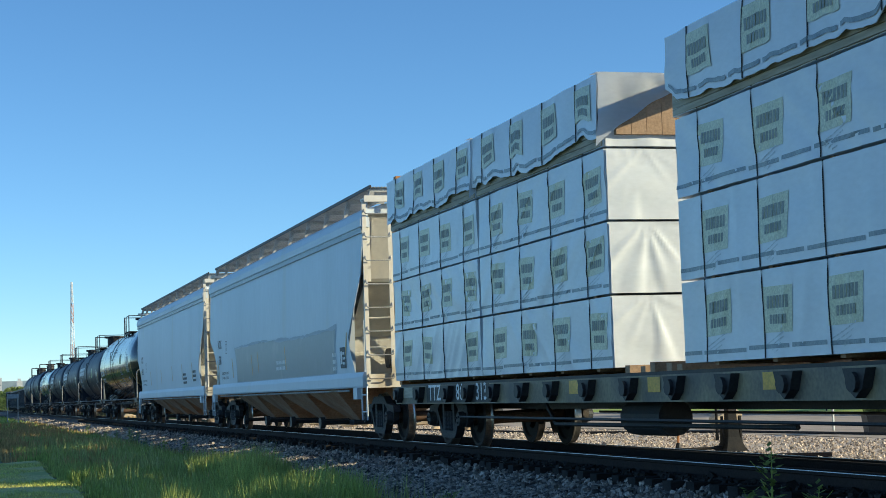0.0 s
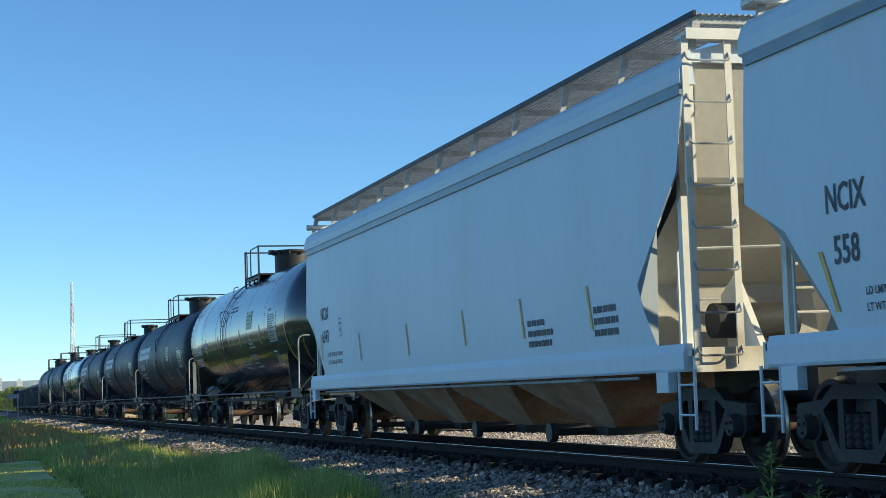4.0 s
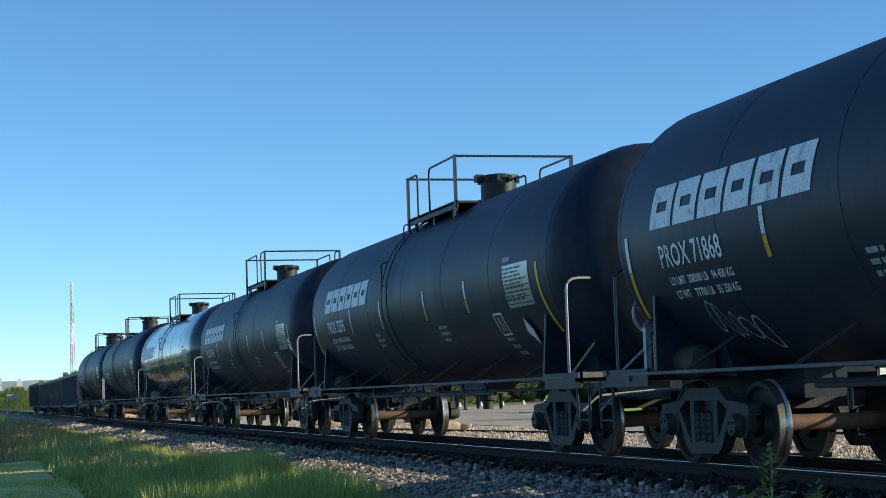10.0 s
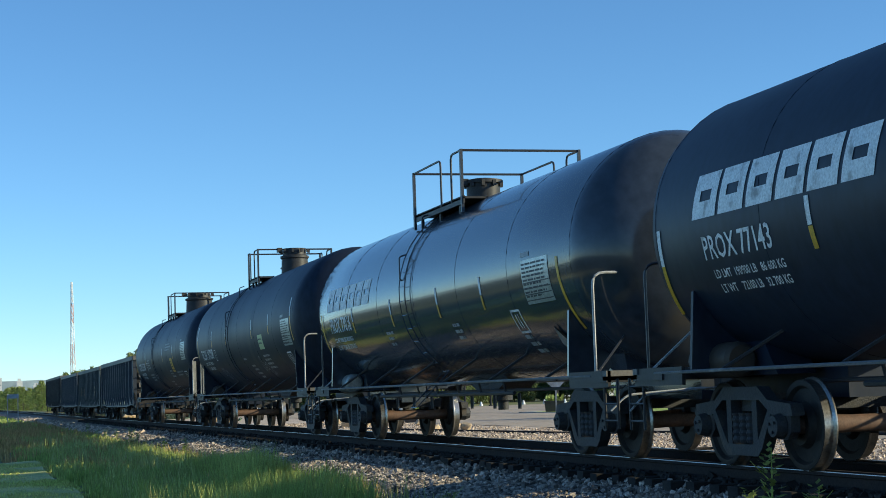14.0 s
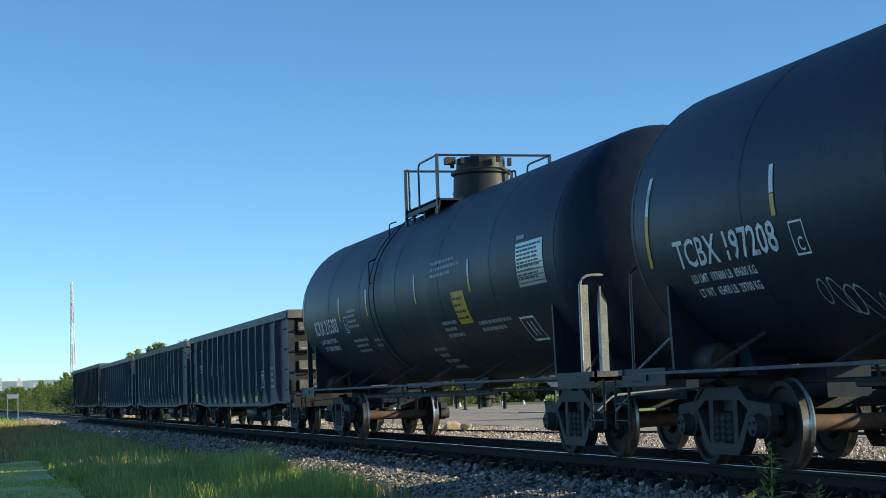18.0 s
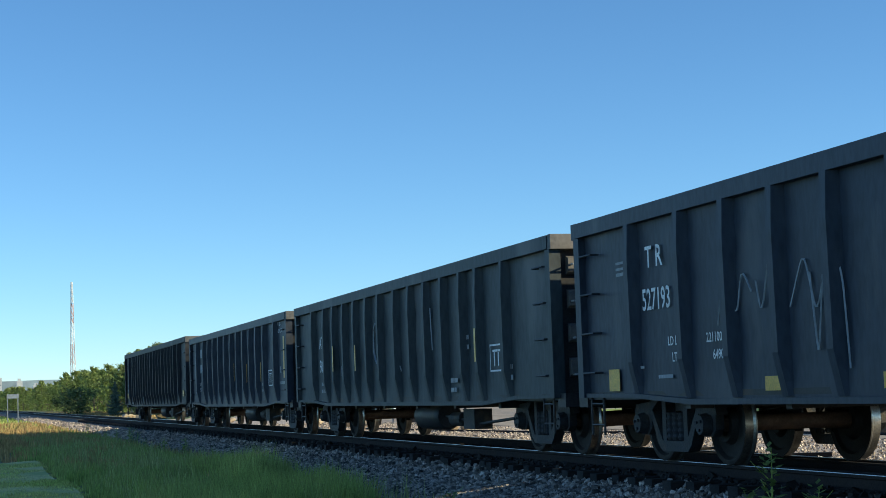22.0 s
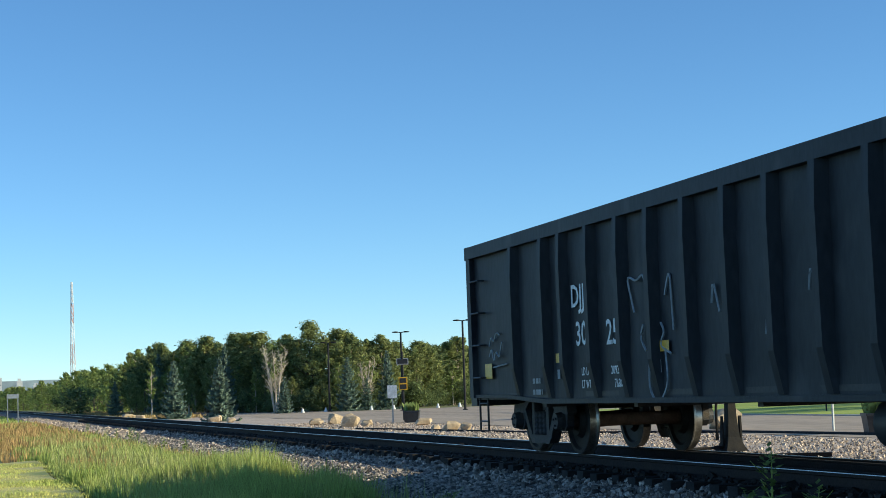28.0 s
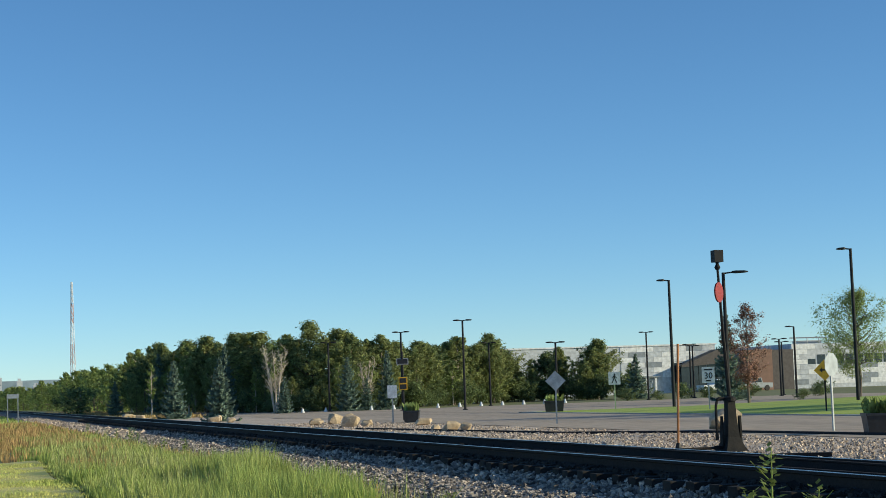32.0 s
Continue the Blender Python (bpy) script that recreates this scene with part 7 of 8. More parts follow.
def tree(name, h, spread, leaf, seed, label, category="tree", trunk="bark", clumps=60, per=150, base=0.18, leafsize=0.1, limbs=16, sig=(0.05, 0.11), top=0.12, shape=1.0):
    r = random.Random(seed)
    t = thing(name, label, category, "trees behind the road")
    bm = bm_new()
    pts = [(0, 0, -0.2)]
    for i in range(1, 6):
        pts.append((r.uniform(-0.05, 0.05) * h * 0.3, r.uniform(-0.05, 0.05) * h * 0.3, h * 0.9 * i / 5))
    tube(bm, pts, [0.016 * h * (1 - 0.17 * i) for i in range(6)], 7)
    for k in range(limbs):
        z = h * r.uniform(base + 0.03, 0.8)
        a = r.uniform(0, 6.28)
        ln = spread * r.uniform(0.5, 0.95) * (1.1 - 0.6 * z / h)
        p0 = Vector((0, 0, z))
        p2 = p0 + Vector((math.cos(a) * ln, math.sin(a) * ln, ln * r.uniform(0.5, 1.0)))
        tube(bm, [p0, (p0 + p2) / 2 + Vector((0, 0, -0.08 * ln)), p2], [0.006 * h, 0.004 * h, 0.0015 * h], 5)
    part("trunk", bm, M[trunk], t)
    me = foliage(seed, h, spread, base, clumps, per, leafsize, top, sig, shape)
    me.materials.append(M[leaf])
    ob = new("crown", me)
    ob.parent = t
    return t


def bare_tree(h, seed, label):
    """Several pale stems that fork into fine twigs, with few leaves."""
    r = random.Random(seed)
    t = thing("birch_tree", label, "tree", "trees behind the road")
    for k in range(5):
        a = 1.26 * k + r.uniform(-0.3, 0.3)
        top = Vector((math.cos(a) * h * 0.16, math.sin(a) * h * 0.16, h * r.uniform(0.75, 1.0)))
        mid = top * 0.5 + Vector((r.uniform(-0.15, 0.15), r.uniform(-0.15, 0.15), -0.1))
        foot = Vector((math.cos(a) * 0.1, math.sin(a) * 0.1, 0))
        bm = bm_new()
        tube(bm, [foot, mid, top], [0.075, 0.05, 0.012], 6)
        for i in range(26):
            f = r.uniform(0.3, 1)
            p = mid + (top - mid) * (f * 2 - 1) if f > 0.5 else foot + (mid - foot) * (f * 2)
            b = r.uniform(0, 6.28)
            ln = h * r.uniform(0.08, 0.2) * (1.2 - f * 0.5)
            e = p + Vector((math.cos(b) * ln * 0.6, math.sin(b) * ln * 0.6, ln * r.uniform(0.4, 1)))
            tube(bm, [p, e], [0.022, 0.006], 4)
            for j in range(3):
                g = p + (e - p) * r.uniform(0.3, 0.95)
                tube(bm, [g, g + Vector((r.uniform(-1, 1), r.uniform(-1, 1), r.uniform(0.1, 1))) * ln * 0.4], [0.012, 0.005], 3)
        part("stem", bm, M["birch"], t)
    me = foliage(seed, h, h * 0.2, 0.45, 16, 40, 0.06)
    me.materials.append(M["leaf_light"])
    ob = new("crown", me)
    ob.parent = t
    return t


def spruce(h, spread, seed, label, leaf="needle"):
    r = random.Random(seed)
    t = thing("spruce_tree", label, "spruce", "spruce trees")
    bm = bm_new()
    tube(bm, [(0, 0, -0.1), (0, 0, h * 0.5), (0, 0, h)], [0.02 * h, 0.013 * h, 0.003 * h], 7)
    part("trunk", bm, M["bark"], t)
    bm = bm_new()
    z = h * 0.07
    while z < h * 0.97:
        f = z / h
        ln = spread * (1 - f) ** 0.8 + 0.05
        nb = int(10 - 2 * f)
        turn = r.uniform(0, 6.28)
        for j in range(nb):
            a = turn + 6.28 * (j + r.uniform(-0.3, 0.3)) / nb
            l2 = ln * r.uniform(0.55, 1.2)
            d = Vector((math.cos(a), math.sin(a), 0))
            sd = Vector((-d.y, d.x, 0))
            zz = z + r.uniform(-0.03, 0.03) * h
            n = max(4, int(l2 * 11))
            for i in range(n):
                g = (i + 0.7) / n
                p = d * l2 * g + Vector((0, 0, zz + l2 * (-0.42 * g + 0.4 * g * g * g)))
                for sgn in (-1, 1):
                    tw = l2 * 0.36 * (1.1 - 0.75 * g) * r.uniform(0.6, 1.2) + 0.03
                    q = p + (sd * sgn * 0.85 + d * 0.55) * tw + Vector((0, 0, -tw * r.uniform(0.15, 0.6)))
                    wd = 0.07 + 0.03 * r.random()
                    for tri in ((p - d * wd, p + d * wd, q), (p + Vector((0, 0, wd * 0.7)), q, p - Vector((0, 0, wd * 1.6)))):
                        bm.faces.new([bm.verts.new(c) for c in tri])
            e = d * l2 + Vector((0, 0, zz - 0.02 * l2))
            bm.faces.new([bm.verts.new(c) for c in (e - sd * 0.04, e + sd * 0.04, e + d * 0.12 + Vector((0, 0, 0.04)))])
        z += h * 0.07 * r.uniform(0.85, 1.2) * (1.1 - 0.4 * f)
    part("foliage", bm, M[leaf], t)
    return t


def scaled(x, y, z, yaw, s, sz=None):
    return pose(x, y, z, 0, 0, yaw) @ Matrix.Diagonal((s, s, sz or s, 1))


KINDS = [
    tree("poplar_tree", 7.4, 2.0, "leaf", 21, "broad poplar with deep green leaves at the wood's edge", clumps=110, per=100),
    tree("poplar_tree", 7.4, 1.8, "leaf_dark", 22, "dark green poplar at the wood's edge", clumps=100, per=100),
    tree("poplar_tree", 7.4, 1.6, "leaf", 23, "slender poplar with an uneven crown", clumps=85, per=95, base=0.12, trunk="birch"),
    tree("poplar_tree", 7.4, 1.3, "leaf_light", 24, "young light-green poplar at the wood's edge", clumps=60, per=90, base=0.2, trunk="birch"),
    tree("poplar_tree", 7.4, 2.3, "leaf", 25, "wide spreading poplar with gaps in its crown", clumps=105, per=95, base=0.05),
    tree("poplar_tree", 7.4, 1.0, "leaf", 26, "narrow pointed poplar rising over its neighbours", clumps=66, per=90, base=0.15, top=0.06, shape=0.9),
    # plainer kinds that stand behind or far off
    tree("poplar_tree", 7.4, 2.2, "leaf_dark", 27, "dark poplar deeper in the wood", clumps=90, per=36, base=0.0, leafsize=0.17),
    # the far kind takes lighter leaves, distance haze put into their colour
    tree("poplar_tree", 7.4, 2.6, "leaf_light", 28, "far green poplar beside the track, paled for haze", clumps=80, per=30, base=0.0, leafsize=0.2),
]
first = [True] * len(KINDS)


def plant(kind, x, y, s, sz, yaw):
    if first[kind]:
        KINDS[kind].matrix_basis = scaled(x, y, -0.5, yaw, s, sz)
        first[kind] = False
        return
    # copies share the meshes of the first of their kind
    made = copy_thing(KINDS[kind], pose(x, y, -0.5, 0, 0, yaw))
    made.scale = (s, s, sz)


# the wood's edge: x, y and height of its skyline, far stretch and near stretch
EDGE_FAR = [(8, 640, 7.4), (13, 520, 6.6), (17.7, 420, 6.3), (19, 350, 7.0), (20.5, 290, 7.3), (20.6, 240, 7.5), (20.9, 219, 7.7)]
EDGE = [(20.9, 219, 7.7), (21.3, 197, 7.6), (22.2, 182, 7.7), (23.4, 173, 7.7), (25.1, 164, 7.7), (26.7, 156, 7.3), (27.6, 152, 7.7), (29, 149, 6.7), (29.8, 147, 7.6), (31.2, 146, 8.0), (32.3, 145, 7.9), (34.2, 146, 7.6), (35.3, 147, 6.4), (37.2, 149, 7.0), (40.2, 153, 6.6), (42.1, 155, 5.7), (44.9, 159, 7.0), (47.7, 162, 6.7), (51.3, 167, 7.2), (54.4, 170, 7.1), (56.3, 172, 6.0), (57.2, 172, 4.0), (60.4, 174, 4.0), (61.7, 175, 5.9), (62.9, 172, 6.2), (63.6, 170, 6.0), (64.2, 168, 5.2), (64.9, 166, 6.9), (66, 164, 6.0), (67, 162, 3.6)]
rt = random.Random(7)
for (xa, ya, ha), (xb, yb, hb) in zip(EDGE_FAR, EDGE_FAR[1:]):
    n = int(math.hypot(xb - xa, yb - ya) / 8)
    for i in range(n):
        f = (i + rt.random()) / n
        for row in range(2):
            hh = (ha + (hb - ha) * f) * rt.uniform(0.72, 1.02)
            plant(7, xa + (xb - xa) * f + row * 2.5 + rt.uniform(-1.2, 1.2), ya + (yb - ya) * f + rt.uniform(-3, 3), hh / 7.4 * rt.uniform(0.8, 1.2), hh / 7.4, rt.uniform(0, 360))
for (xa, ya, ha), (xb, yb, hb) in zip(EDGE, EDGE[1:]):
    n = max(1, round(math.hypot(xb - xa, yb - ya) / 2.0))
    for i in range(n):
        f = (i + rt.uniform(0.1, 0.9)) / n
        x, y, h = xa + (xb - xa) * f, ya + (yb - ya) * f, ha + (hb - ha) * f
        for row in range(3):
            if row == 0 and rt.random() < 0.25:
                continue
            hh = h * (rt.uniform(0.35, 0.85), rt.uniform(0.84, 1.06), rt.uniform(0.72, 0.95))[row]
            k = rt.choice((0, 2, 3, 3, 5, 4)) if row == 0 else rt.choice((0, 3, 2, 4, 5, 1)) if row == 1 else 6
            s = hh / 7.4 * (rt.uniform(0.7, 1.15) if row == 0 else rt.uniform(0.95, 1.5))
            plant(k, x + rt.uniform(-0.8, 0.8) + row * 1.2, y + row * 4 + rt.uniform(-1.5, 1.5), s, hh / 7.4, rt.uniform(0, 360))
# undergrowth along the foot of the wood
UNDER = tree("shrub", 2.4, 1.3, "leaf_dark", 31, "dark leafy shrub at the foot of the wood", "shrub", clumps=24, per=60, base=0.0, leafsize=0.1, limbs=6, sig=(0.12, 0.25))
UNDER.matrix_basis = scaled(26, 156, -0.5, 0, 1)
for (xa, ya, ha), (xb, yb, hb) in zip(EDGE, EDGE[1:]):
    for i in range(3):
        f = rt.random()
        m = copy_thing(UNDER, pose(xa + (xb - xa) * f + rt.uniform(-1, 1), ya + (yb - ya) * f - 0.5 + 3 * (i == 2), -0.5, 0, 0, rt.uniform(0, 360)))
        s = rt.uniform(0.4, 1.1)
        m.scale = (s * 1.3, s, s)
SP = spruce(4.0, 1.15, 41, "blue-green spruce with drooping boughs on the verge")
SP.matrix_basis = pose(15.6, 105.1, -0.5)
for x, y, h, yaw in ((15.45, 126.9, 4.4, 70), (15.0, 171, 3.5, 140), (26.2, 140, 3.1, 20), (31.4, 139, 4.6, 200), (54.3, 114, 6.4, 80), (33.5, 141, 2.8, 10), (24.0, 158, 6.4, 30), (35.8, 143, 5.2, 260), (21.0, 186, 6.6, 300), (66.0, 160, 4.6, 120)):
    m = copy_thing(SP, pose(x, y, -0.5, 0, 0, yaw))
    m.scale = (h / 4.0 * (0.8 if h > 5 else 1),) * 2 + (h / 4.0,)
b = bare_tree(6.2, 51, "half-bare birch with pale stems and fine twigs")
b.matrix_basis = pose(25.8, 142, -0.5)
b = bare_tree(4.2, 55, "small half-bare birch with pale stems")
b.matrix_basis = pose(33.8, 142, -0.5)
b = tree("young_tree", 4.8, 0.8, "leaf_light", 52, "young light-green tree with a pale trunk", trunk="birch", clumps=22, per=90, base=0.3, leafsize=0.07)
b.matrix_basis = pose(17.0, 157, -0.5)
b = tree("ornamental_tree", 5.8, 1.4, "leaf_red", 53, "purple-leaved ornamental tree on the lawn", clumps=90, per=75, base=0.2, leafsize=0.055, top=0.08, sig=(0.06, 0.13))
b.matrix_basis = pose(44.0, 89.8, -0.4)
b = tree("lawn_tree", 7.2, 2.4, "leaf_light", 54, "light-green airy tree behind the lawn", clumps=120, per=110, base=0.25, leafsize=0.065, limbs=40, sig=(0.07, 0.15))
b.matrix_basis = pose(57.0, 100, -0.4)
b = copy_thing(b, pose(63.5, 104, -0.4, 0, 0, 90))
b.scale = (0.8, 0.8, 0.8)
# two trees out of view, added to throw shadows over lawn and road
for x, y, k in ((45.5, 63, 1.15), (50, 55, 1.2)):
    m = copy_thing(b, pose(x, y, -0.4, 0, 0, 37 * x))
    m.scale = (k, k, k)
for k, (x, y, h) in enumerate(((56, 138, 1.2), (58, 136, 0.9), (62, 140, 1.5), (64, 139, 1.1), (68, 142, 1.6), (71, 144, 1.2), (55, 104, 0.8), (66, 122, 1.0), (12.6, 190, 3.2), (76, 140, 1.3))):
    m = copy_thing(UNDER, pose(x, y, -0.5, 0, 0, 40 * k))
    s = h / 2.4
    m.scale = (s * 1.5, s * 1.3, s)


# ---- the hall behind the trees ----
def hall():
    t = thing("hall_building", "long white and grey panelled hall with a brown brick corner", "building", at=pose(0, 230, -0.5))
    r = random.Random(3)
    bm = bm_new()
    box(bm, 74, 107.6, 0, 40, 0, 7.1)
    part("wall", bm, M["wall_light"], t)
    bm = bm_new()
    box(bm, 107.6, 111.2, -0.5, 40, 0, 5.6)
    part("entrance_wall", bm, M["wall_grey"], t)
    bm = bm_new()
    box(bm, 111.2, 115.8, -2, 40, 0, 6.0)
    part("brick_wall", bm, M["wall_brown"], t, "brown brick corner block")
    bm = bm_new()
    box(bm, 115.8, 119.5, -1.5, 40, 0, 5.9)
    part("screen_wall", bm, M["wall_mesh"], t, "dark screened block")
    bm = bm_new()
    box(bm, 119.5, 150, -1, 40, 0, 6.7)
    part("wing_wall", bm, M["wall_light"], t)
    kinds = ("wall_white", "wall_white", "wall_white", "wall_white", "wall_light", "wall_light", "wall_grey")

    def panels(x0, x1, y, z0, z1, w, h, skip=None):
        j = 0
        z = z0
        while z < z1 - 0.1:
            x = x0 - (w * 0.5 if j % 2 else 0)
            while x < x1:
                a, b2 = max(x, x0), min(x + w, x1)
                if b2 - a > 0.3 and not (skip and skip(a, b2, z)):
                    bm = bm_new()
                    box(bm, a + 0.02, b2 - 0.02, y - 0.06, y, z + 0.02, min(z + h, z1) - 0.02)
                    part("panel", bm, M[r.choice(kinds)], t)
                x += w
            z += h
            j += 1

    panels(92.5, 107.6, 0, 1.6, 7.0, 2.6, 0.75, lambda a, b2, z: a > 100 and z < 4.2)
    panels(119.5, 142, -1, 0.6, 6.6, 2.6, 0.75, lambda a, b2, z: 121 < a < 140 and 3.4 < z < 5.2)
    for i in range(12):
        x = 120.5 + 1.6 * i
        bm = bm_new()
        box(bm, x, x + 1.3, -1.05, -0.99, 3.6, 5.0)
        part("window", bm, M["glass"], t, "dark tall window")
    for i in range(5):
        bm = bm_new()
        box(bm, 100.4 + 1.45 * i, 101.7 + 1.45 * i, -0.08, -0.01, 0.8, 4.4)
        part("window", bm, M["glass"], t, "dark glass entrance front")
    # entrance: glazed front under a dark roof that rises to one side
    bm = bm_new()
    prism(bm, [(101.2, 4.0), (102.2, 4.3), (107.0, 6.2), (109.5, 6.2), (109.5, 4.3), (101.2, 3.7)], -2.2, -0.1, "xz")
    part("entrance_roof", bm, M["wall_mesh"], t, "dark sloping entrance roof")
    for i in range(6):
        bm = bm_new()
        box(bm, 101.2 + 1.38 * i, 102.5 + 1.38 * i, -1.9, -1.8, 0.5, 3.75)
        part("pane", bm, M["glass"], t, "blue-dark entrance glass")
    for x in (96.2, 97.6):
        bm = bm_new()
        box(bm, x, x + 0.25, -0.6, -0.3, 0, 2.4)
        part("porch_post", bm, M["wall_white"], t)
    bm = bm_new()
    box(bm, 95.8, 98.3, -0.8, -0.08, 2.4, 2.6)
    part("porch_roof", bm, M["wall_grey"], t)
    bm = bm_new()
    box(bm, 73.8, 107.8, -0.15, 0.1, 6.95, 7.15)
    part("roof_edge", bm, M["wall_white"], t)
    bm = bm_new()
    for x in (125, 127, 129, 131):
        tube(bm, [(x, 8, 6.7), (x, 8, 7.9)], 0.08, 5)
    tube(bm, [(124, 8, 7.8), (132, 8, 7.8)], 0.1, 5)
    tube(bm, [(124, 8, 7.2), (132, 8, 7.2)], 0.06, 5)
    box(bm, 126, 130, 9, 11, 6.7, 7.4)
    part("roof_plant", bm, M["galv"], t)
    return t


hall()


def pickup(x, y, yaw, paint, label):
    t = thing("parked_pickup", label, "car", at=pose(x, y, -0.45, 0, 0, yaw))
    bm = bm_new()
    prism(bm, [(-2.7, 0.4), (-2.7, 1.0), (-1.0, 1.05), (-0.6, 1.7), (0.9, 1.75), (1.1, 1.1), (2.7, 1.05), (2.7, 0.4)], -0.9, 0.9, "xz")
    part("body", bm, M[paint], t, bevel=0.06)
    bm = bm_new()
    prism(bm, [(-0.85, 1.12), (-0.52, 1.62), (0.8, 1.66), (0.95, 1.15)], -0.91, 0.91, "xz")
    part("window", bm, M["glass"], t)
    for xx in (-1.75, 1.75):
        for yy in (-0.85, 0.85):
            bm = bm_new()
            lathe(bm, [(-0.12, 0.1), (-0.12, 0.38), (0.12, 0.38), (0.12, 0.1)], "y", (xx, yy, 0.38), 16)
            part("wheel", bm, M["rubber"], t)
    return t


pickup(96, 205, 10, "car_white", "white pickup truck parked before the hall")
pickup(101.5, 206, 10, "wall_grey", "grey pickup truck parked before the hall")


# ---- far left: mast, posts, city, hill ----
def mast(x, y, h):
    t = thing("radio_mast", "tall red and white lattice radio mast", "mast", at=pose(x, y, 0))
    n = 18
    for k in range(n):
        z0, z1 = h * k / n, h * (k + 1) / n
        w0, w1 = 1.25 * (1 - 0.75 * k / n), 1.25 * (1 - 0.75 * (k + 1) / n)
        bm = bm_new()
        cs = [(math.cos(2.09 * i + 0.4), math.sin(2.09 * i + 0.4)) for i in range(3)]
        for i in range(3):
            a, b2 = cs[i], cs[(i + 1) % 3]
            tube(bm, [(a[0] * w0, a[1] * w0, z0), (a[0] * w1, a[1] * w1, z1)], 0.11, 4)
            tube(bm, [(a[0] * w0, a[1] * w0, z0), (b2[0] * w1, b2[1] * w1, z1)], 0.08, 4)
            tube(bm, [(a[0] * w1, a[1] * w1, z1), (b2[0] * w1, b2[1] * w1, z1)], 0.07, 4)
        part("mast_section", bm, M["tower_red" if (k // 3) % 2 == 0 else "tower_white"], t)


mast(38.4, 600, 43)
t = thing("trail_sign", "pale board between two posts beside the track", "sign", at=pose(4.4, 146, -0.62))
for x in (-0.42, 0.42):
    bm = bm_new()
    box(bm, x - 0.04, x + 0.04, -0.04, 0.04, 0, 2.55)
    part("post", bm, M["galv"], t)
bm = bm_new()
box(bm, -0.48, 0.48, -0.06, -0.04, 2.15, 2.5)
part("board", bm, M["alu"], t)
t = thing("orange_post", "slim post with an orange marker top", "post", at=pose(14.6, 215, -0.5))
bm = bm_new()
tube(bm, [(0, 0, 0), (0, 0, 3.1)], 0.06, 6)
part("post", bm, M["galv"], t)
bm = bm_new()
box(bm, -0.25, 0.25, -0.05, 0.05, 2.6, 3.15)
part("marker", bm, M["orange_stake"], t)
for k, (x, y, w, h) in enumerate(((27, 1200, 4, 21), (41, 1210, 4, 19), (54, 1250, 5, 16), (70, 1300, 9, 12))):
    t = thing("distant_block", "pale distant office block", "building", "distant city blocks", at=pose(x, y, -1))
    bm = bm_new()
    box(bm, -w / 2, w / 2, -5, 5, 0, h)
    box(bm, -w / 4, w / 4, -3, 3, h, h + 1.5)
    part("wall", bm, M["wall_light"], t)
    for j in range(4):
        bm = bm_new()
        box(bm, -w * 0.42, w * 0.42, -5.05, -5, h * (0.15 + 0.2 * j), h * (0.19 + 0.2 * j))
        part("window_band", bm, M["wall_grey"], t)
# the blue-grey of distance haze is put into the hill's colour
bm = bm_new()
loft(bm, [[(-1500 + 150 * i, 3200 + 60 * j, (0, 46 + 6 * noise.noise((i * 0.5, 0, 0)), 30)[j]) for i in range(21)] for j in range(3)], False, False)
whole("far_hill", bm, M["hill"], "low hill on the horizon with haze put into its colour", "hill", kind="structure")


# ---- grass and weeds ----
def grass(name, n, xr, yr, hr, material, label, seed, power=1.0, width=0.012, keep=None):
    r = np.random.RandomState(seed)
    v, f = [], []
    k = 0
    for i in range(n):
        y = yr[0] + (yr[1] - yr[0]) * r.rand() ** power
        x = xr[0] + (xr[1] - xr[0]) * r.rand()
        den = noise.noise((x * 0.9, y * 0.5, seed)) + 0.5 * noise.noise((x * 2.5, y * 1.5, seed + 9))
        if den < -0.18 or (keep and not keep(x, y)):
            continue
        h = r.uniform(*hr) * (0.8 + 0.5 * max(0, den))
        a = r.uniform(0, 6.28)
        w = width * (1 + y / 60) * r.uniform(0.7, 1.3)
        dx, dy = math.cos(a) * w, math.sin(a) * w
        lx, ly = r.normal(0, 0.17) * h, r.normal(0, 0.17) * h
        z = ground_z(x) - 0.02
        v += [(x - dx, y - dy, z), (x + dx, y + dy, z), (x + lx * 0.35 + dx * 0.8, y + ly * 0.35 + dy * 0.8, z + h * 0.55), (x + lx * 0.35 - dx * 0.8, y + ly * 0.35 - dy * 0.8, z + h * 0.55), (x + lx, y + ly, z + h)]
        f += [(k, k + 1, k + 2, k + 3), (k + 3, k + 2, k + 4)]
        k += 5
    me = bpy.data.meshes.new(name)
    me.from_pydata(v, [], f)
    me.materials.append(M[material])
    return tagged(new(name, me), label, "grass", kind="stuff")


edge_in = lambda x, y: x > 2.0 + 0.35 * noise.noise((y * 0.14, 2, 2)) + 0.1
grass("tall_grass", 70000, (1.6, 5.7), (24, 85), (0.12, 0.36), "grass", "tall green grass between the path and the ballast", 1, 1.5, width=0.0065, keep=lambda x, y: (edge_in(x, y) or y > 49.5) and noise.noise((x * 0.45, y * 0.14, 7)) < 0.3)
grass("near_grass", 42000, (2.4, 5.9), (17.5, 34), (0.36, 0.74), "grass", "lush tall green grass beside the mown path", 21, 1.2, width=0.006, keep=lambda x, y: edge_in(x, y) and (x > 4.3 or y < 26) and x < min(5.75 - 0.02 * (y - 18), 4.2 + 0.24 * (y - 18)) + 0.25 * noise.noise((y * 0.5, 3, 3)))
grass("seed_grass", 6000, (2.3, 5.6), (18, 70), (0.4, 0.65), "seedhead", "taller pale seeding grass stems", 12, 1.3, width=0.004, keep=edge_in)
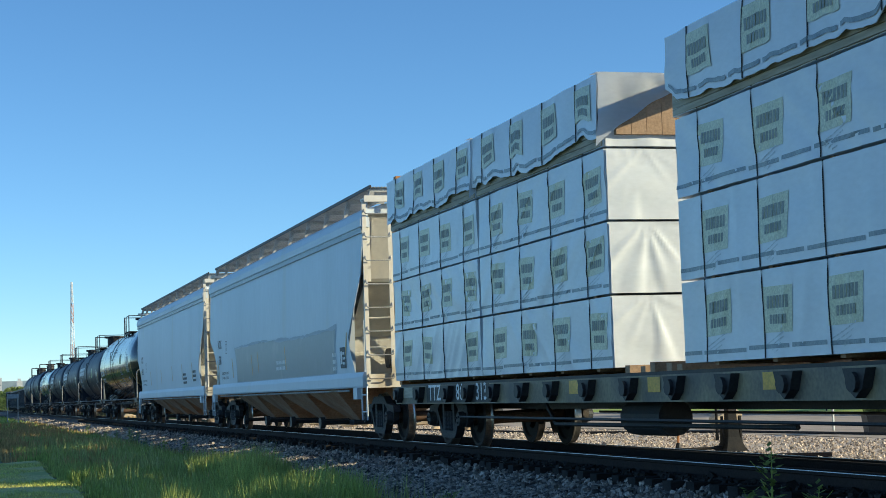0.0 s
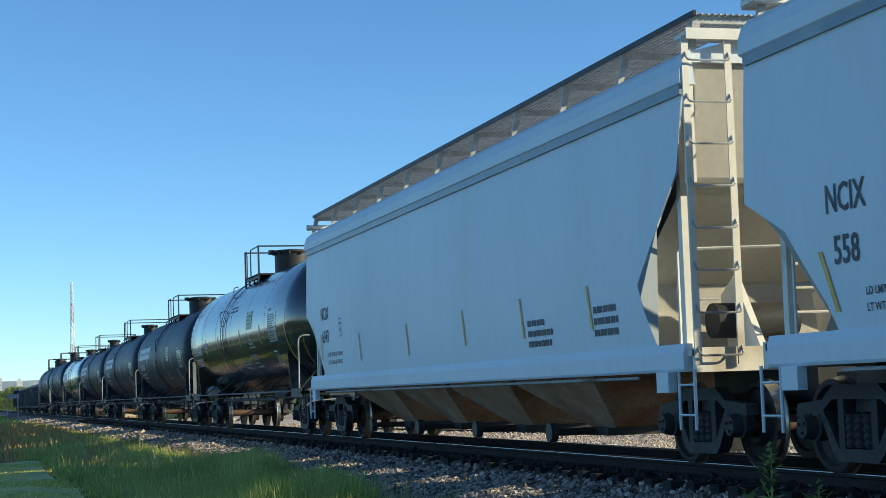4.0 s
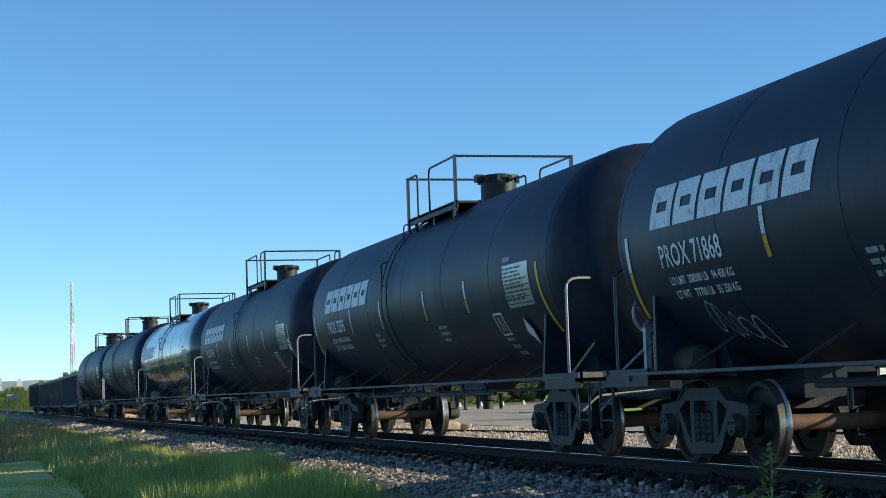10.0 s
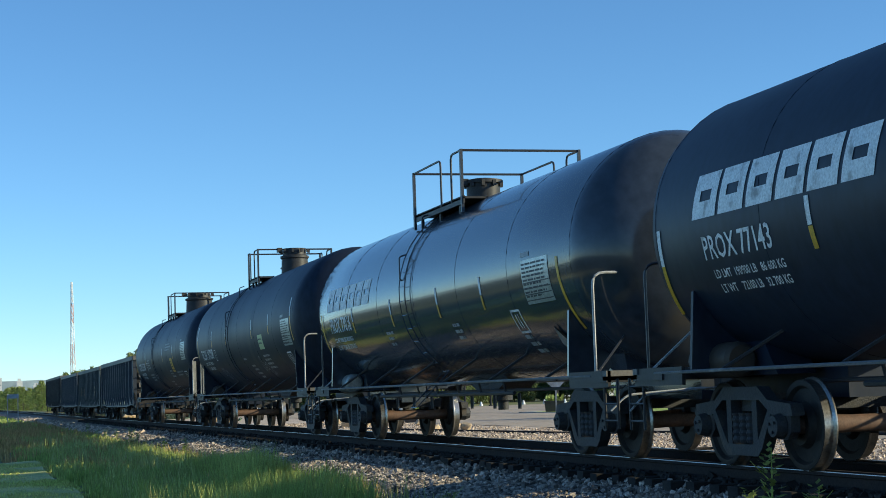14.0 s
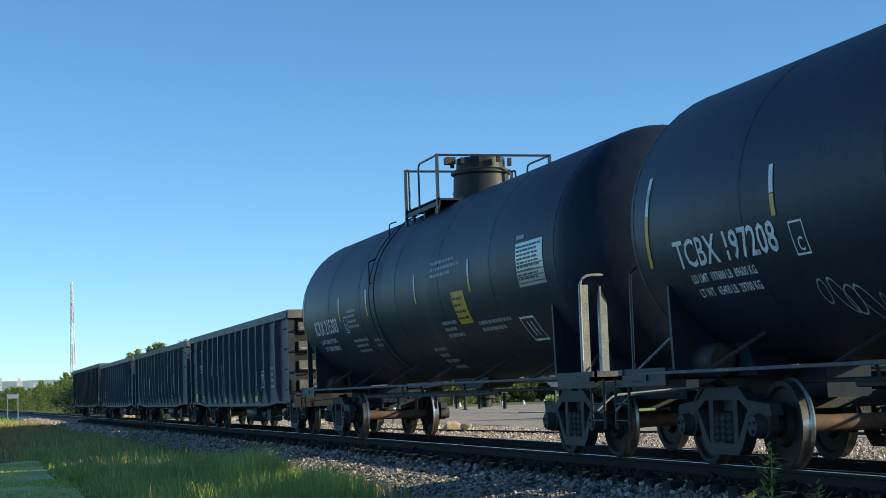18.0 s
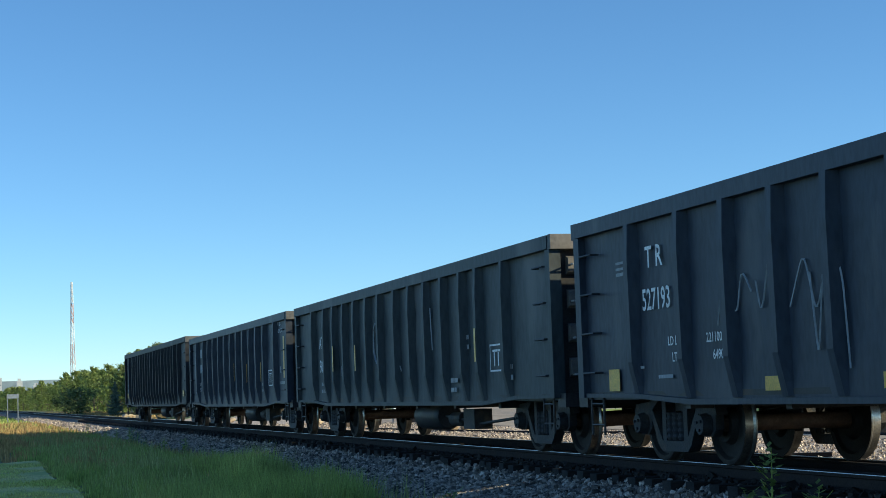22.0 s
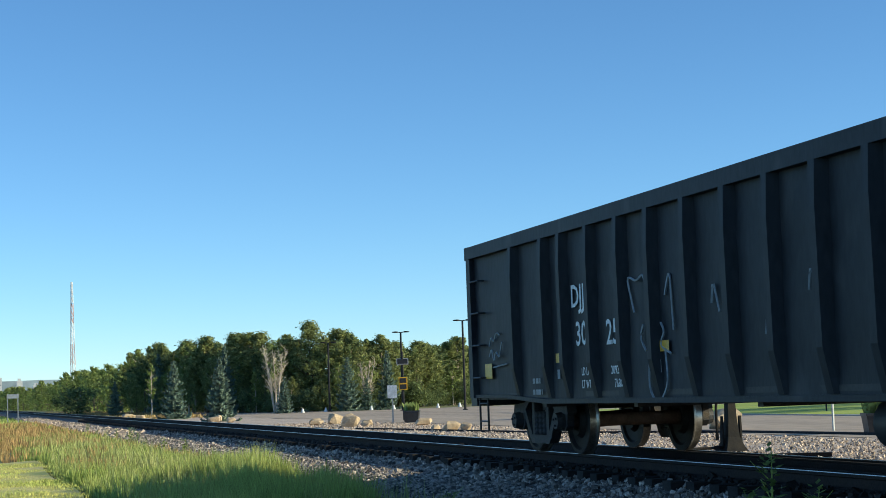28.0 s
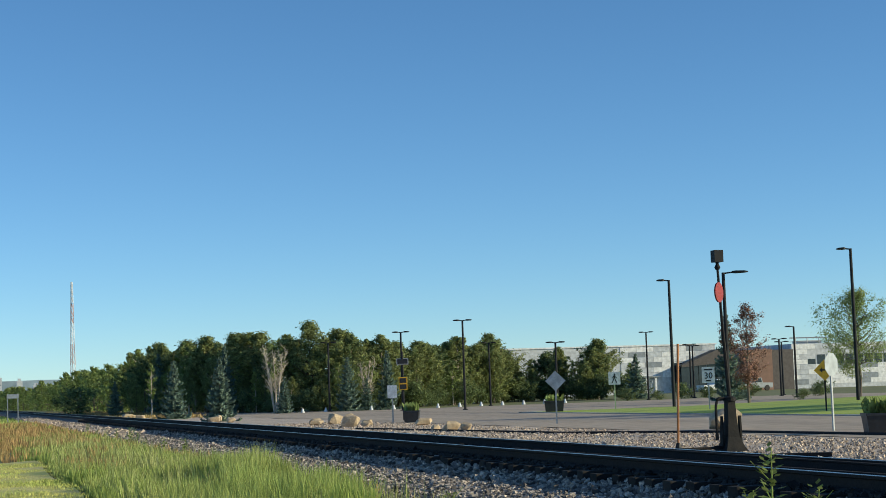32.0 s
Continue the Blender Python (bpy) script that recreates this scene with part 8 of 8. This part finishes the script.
grass("dry_grass", 34000, (1.2, 6.1), (24, 140), (0.15, 0.42), "drygrass", "dry orange-brown grass along the ballast", 2, 1.0, width=0.009, keep=lambda x, y: (edge_in(x, y) or y > 49.5) and (noise.noise((x * 0.5, y * 0.16, 7)) > ((0.12 if x > 4.2 else 0.24) if y < 50 else -0.15) or x > 5.65))
grass("dry_patch", 12000, (1.5, 4.9), (60, 104), (0.2, 0.5), "drygrass", "patch of tall dry orange-brown grass", 31, 1.2, width=0.01)
grass("mown_grass", 70000, (-1.0, 2.2), (22, 49.5), (0.05, 0.12), "mown_blade", "short mown grass of the strip", 3, 1.4, width=0.007)
grass("far_grass", 14000, (-4, 6), (70, 260), (0.15, 0.4), "grass", "rough green grass along the track", 4, 1.5, width=0.018)
grass("grass_in_stones", 1500, (5.4, 6.5), (17, 60), (0.12, 0.32), "grass", "sparse green tufts among the ballast stones", 33, 1.2, width=0.006)
grass("verge_grass", 5000, (12, 20), (130, 260), (0.15, 0.35), "drygrass", "rough grass verge past the road", 6, 1.0, width=0.03)


def weed(x, y, z, h, seed, label, leaf="leaf_light"):
    r = random.Random(seed)
    t = thing("weed", label, "weed", "tall weeds beside the track", at=pose(x, y, z))
    bm = bm_new()
    lean = Vector((r.uniform(-0.05, 0.08), 0, 1))
    tube(bm, [(0, 0, 0), lean * h * 0.5, lean * h + Vector((0.03, 0, 0))], [0.012, 0.009, 0.004], 5)
    for k in range(4):
        zz = h * (0.3 + 0.15 * k)
        a = r.uniform(0, 6.28)
        tube(bm, [lean * zz, lean * zz + Vector((math.cos(a) * 0.16, math.sin(a) * 0.16, 0.16))], [0.006, 0.003], 4)
    part("stem", bm, M["grass"], t)
    bm = bm_new()
    for k in range(int(120 * h)):
        f = r.uniform(0.12, 1.0)
        p = lean * (h * f)
        a = r.uniform(0, 6.28)
        d = Vector((math.cos(a), math.sin(a), r.uniform(-0.1, 0.7))).normalized()
        off = r.uniform(0, 0.14) * (1 - 0.6 * f)
        s = r.uniform(0.08, 0.15) * (1.15 - 0.6 * f)
        sd = Vector((-d.y, d.x, r.uniform(-0.3, 0.3))).normalized() * s * 0.3
        p = p + d * off
        v = [bm.verts.new(q) for q in (p, p + d * s * 0.5 + sd, p + d * s, p + d * s * 0.5 - sd)]
        bm.faces.new(v)
    part("leaves", bm, M[leaf], t)


weed(6.05, 12.0, -0.62, 1.02, 1, "tall leafy green weed beside the rails")
weed(6.2, 11.7, -0.62, 0.72, 2, "leafy green weed beside the rails")
weed(6.3, 12.9, -0.6, 0.62, 3, "small leafy weed beside the rails")
for k in range(9):
    weed(5.5 + 0.05 * k, 38 + 5.5 * k, -0.64, 0.35 + 0.05 * (k * 5 % 7), 20 + k, "grey-green weed at the edge of the stones", "leaf_light" if k % 3 else "needle")
weed(5.95, 61, -0.62, 0.6, 4, "bushy grey-green weed at the ballast's foot", "needle")
weed(6.05, 60.6, -0.62, 0.5, 5, "bushy grey-green weed at the ballast's foot", "needle")
weed(5.9, 20.5, -0.66, 0.3, 6, "low weed in the stones")


motions()
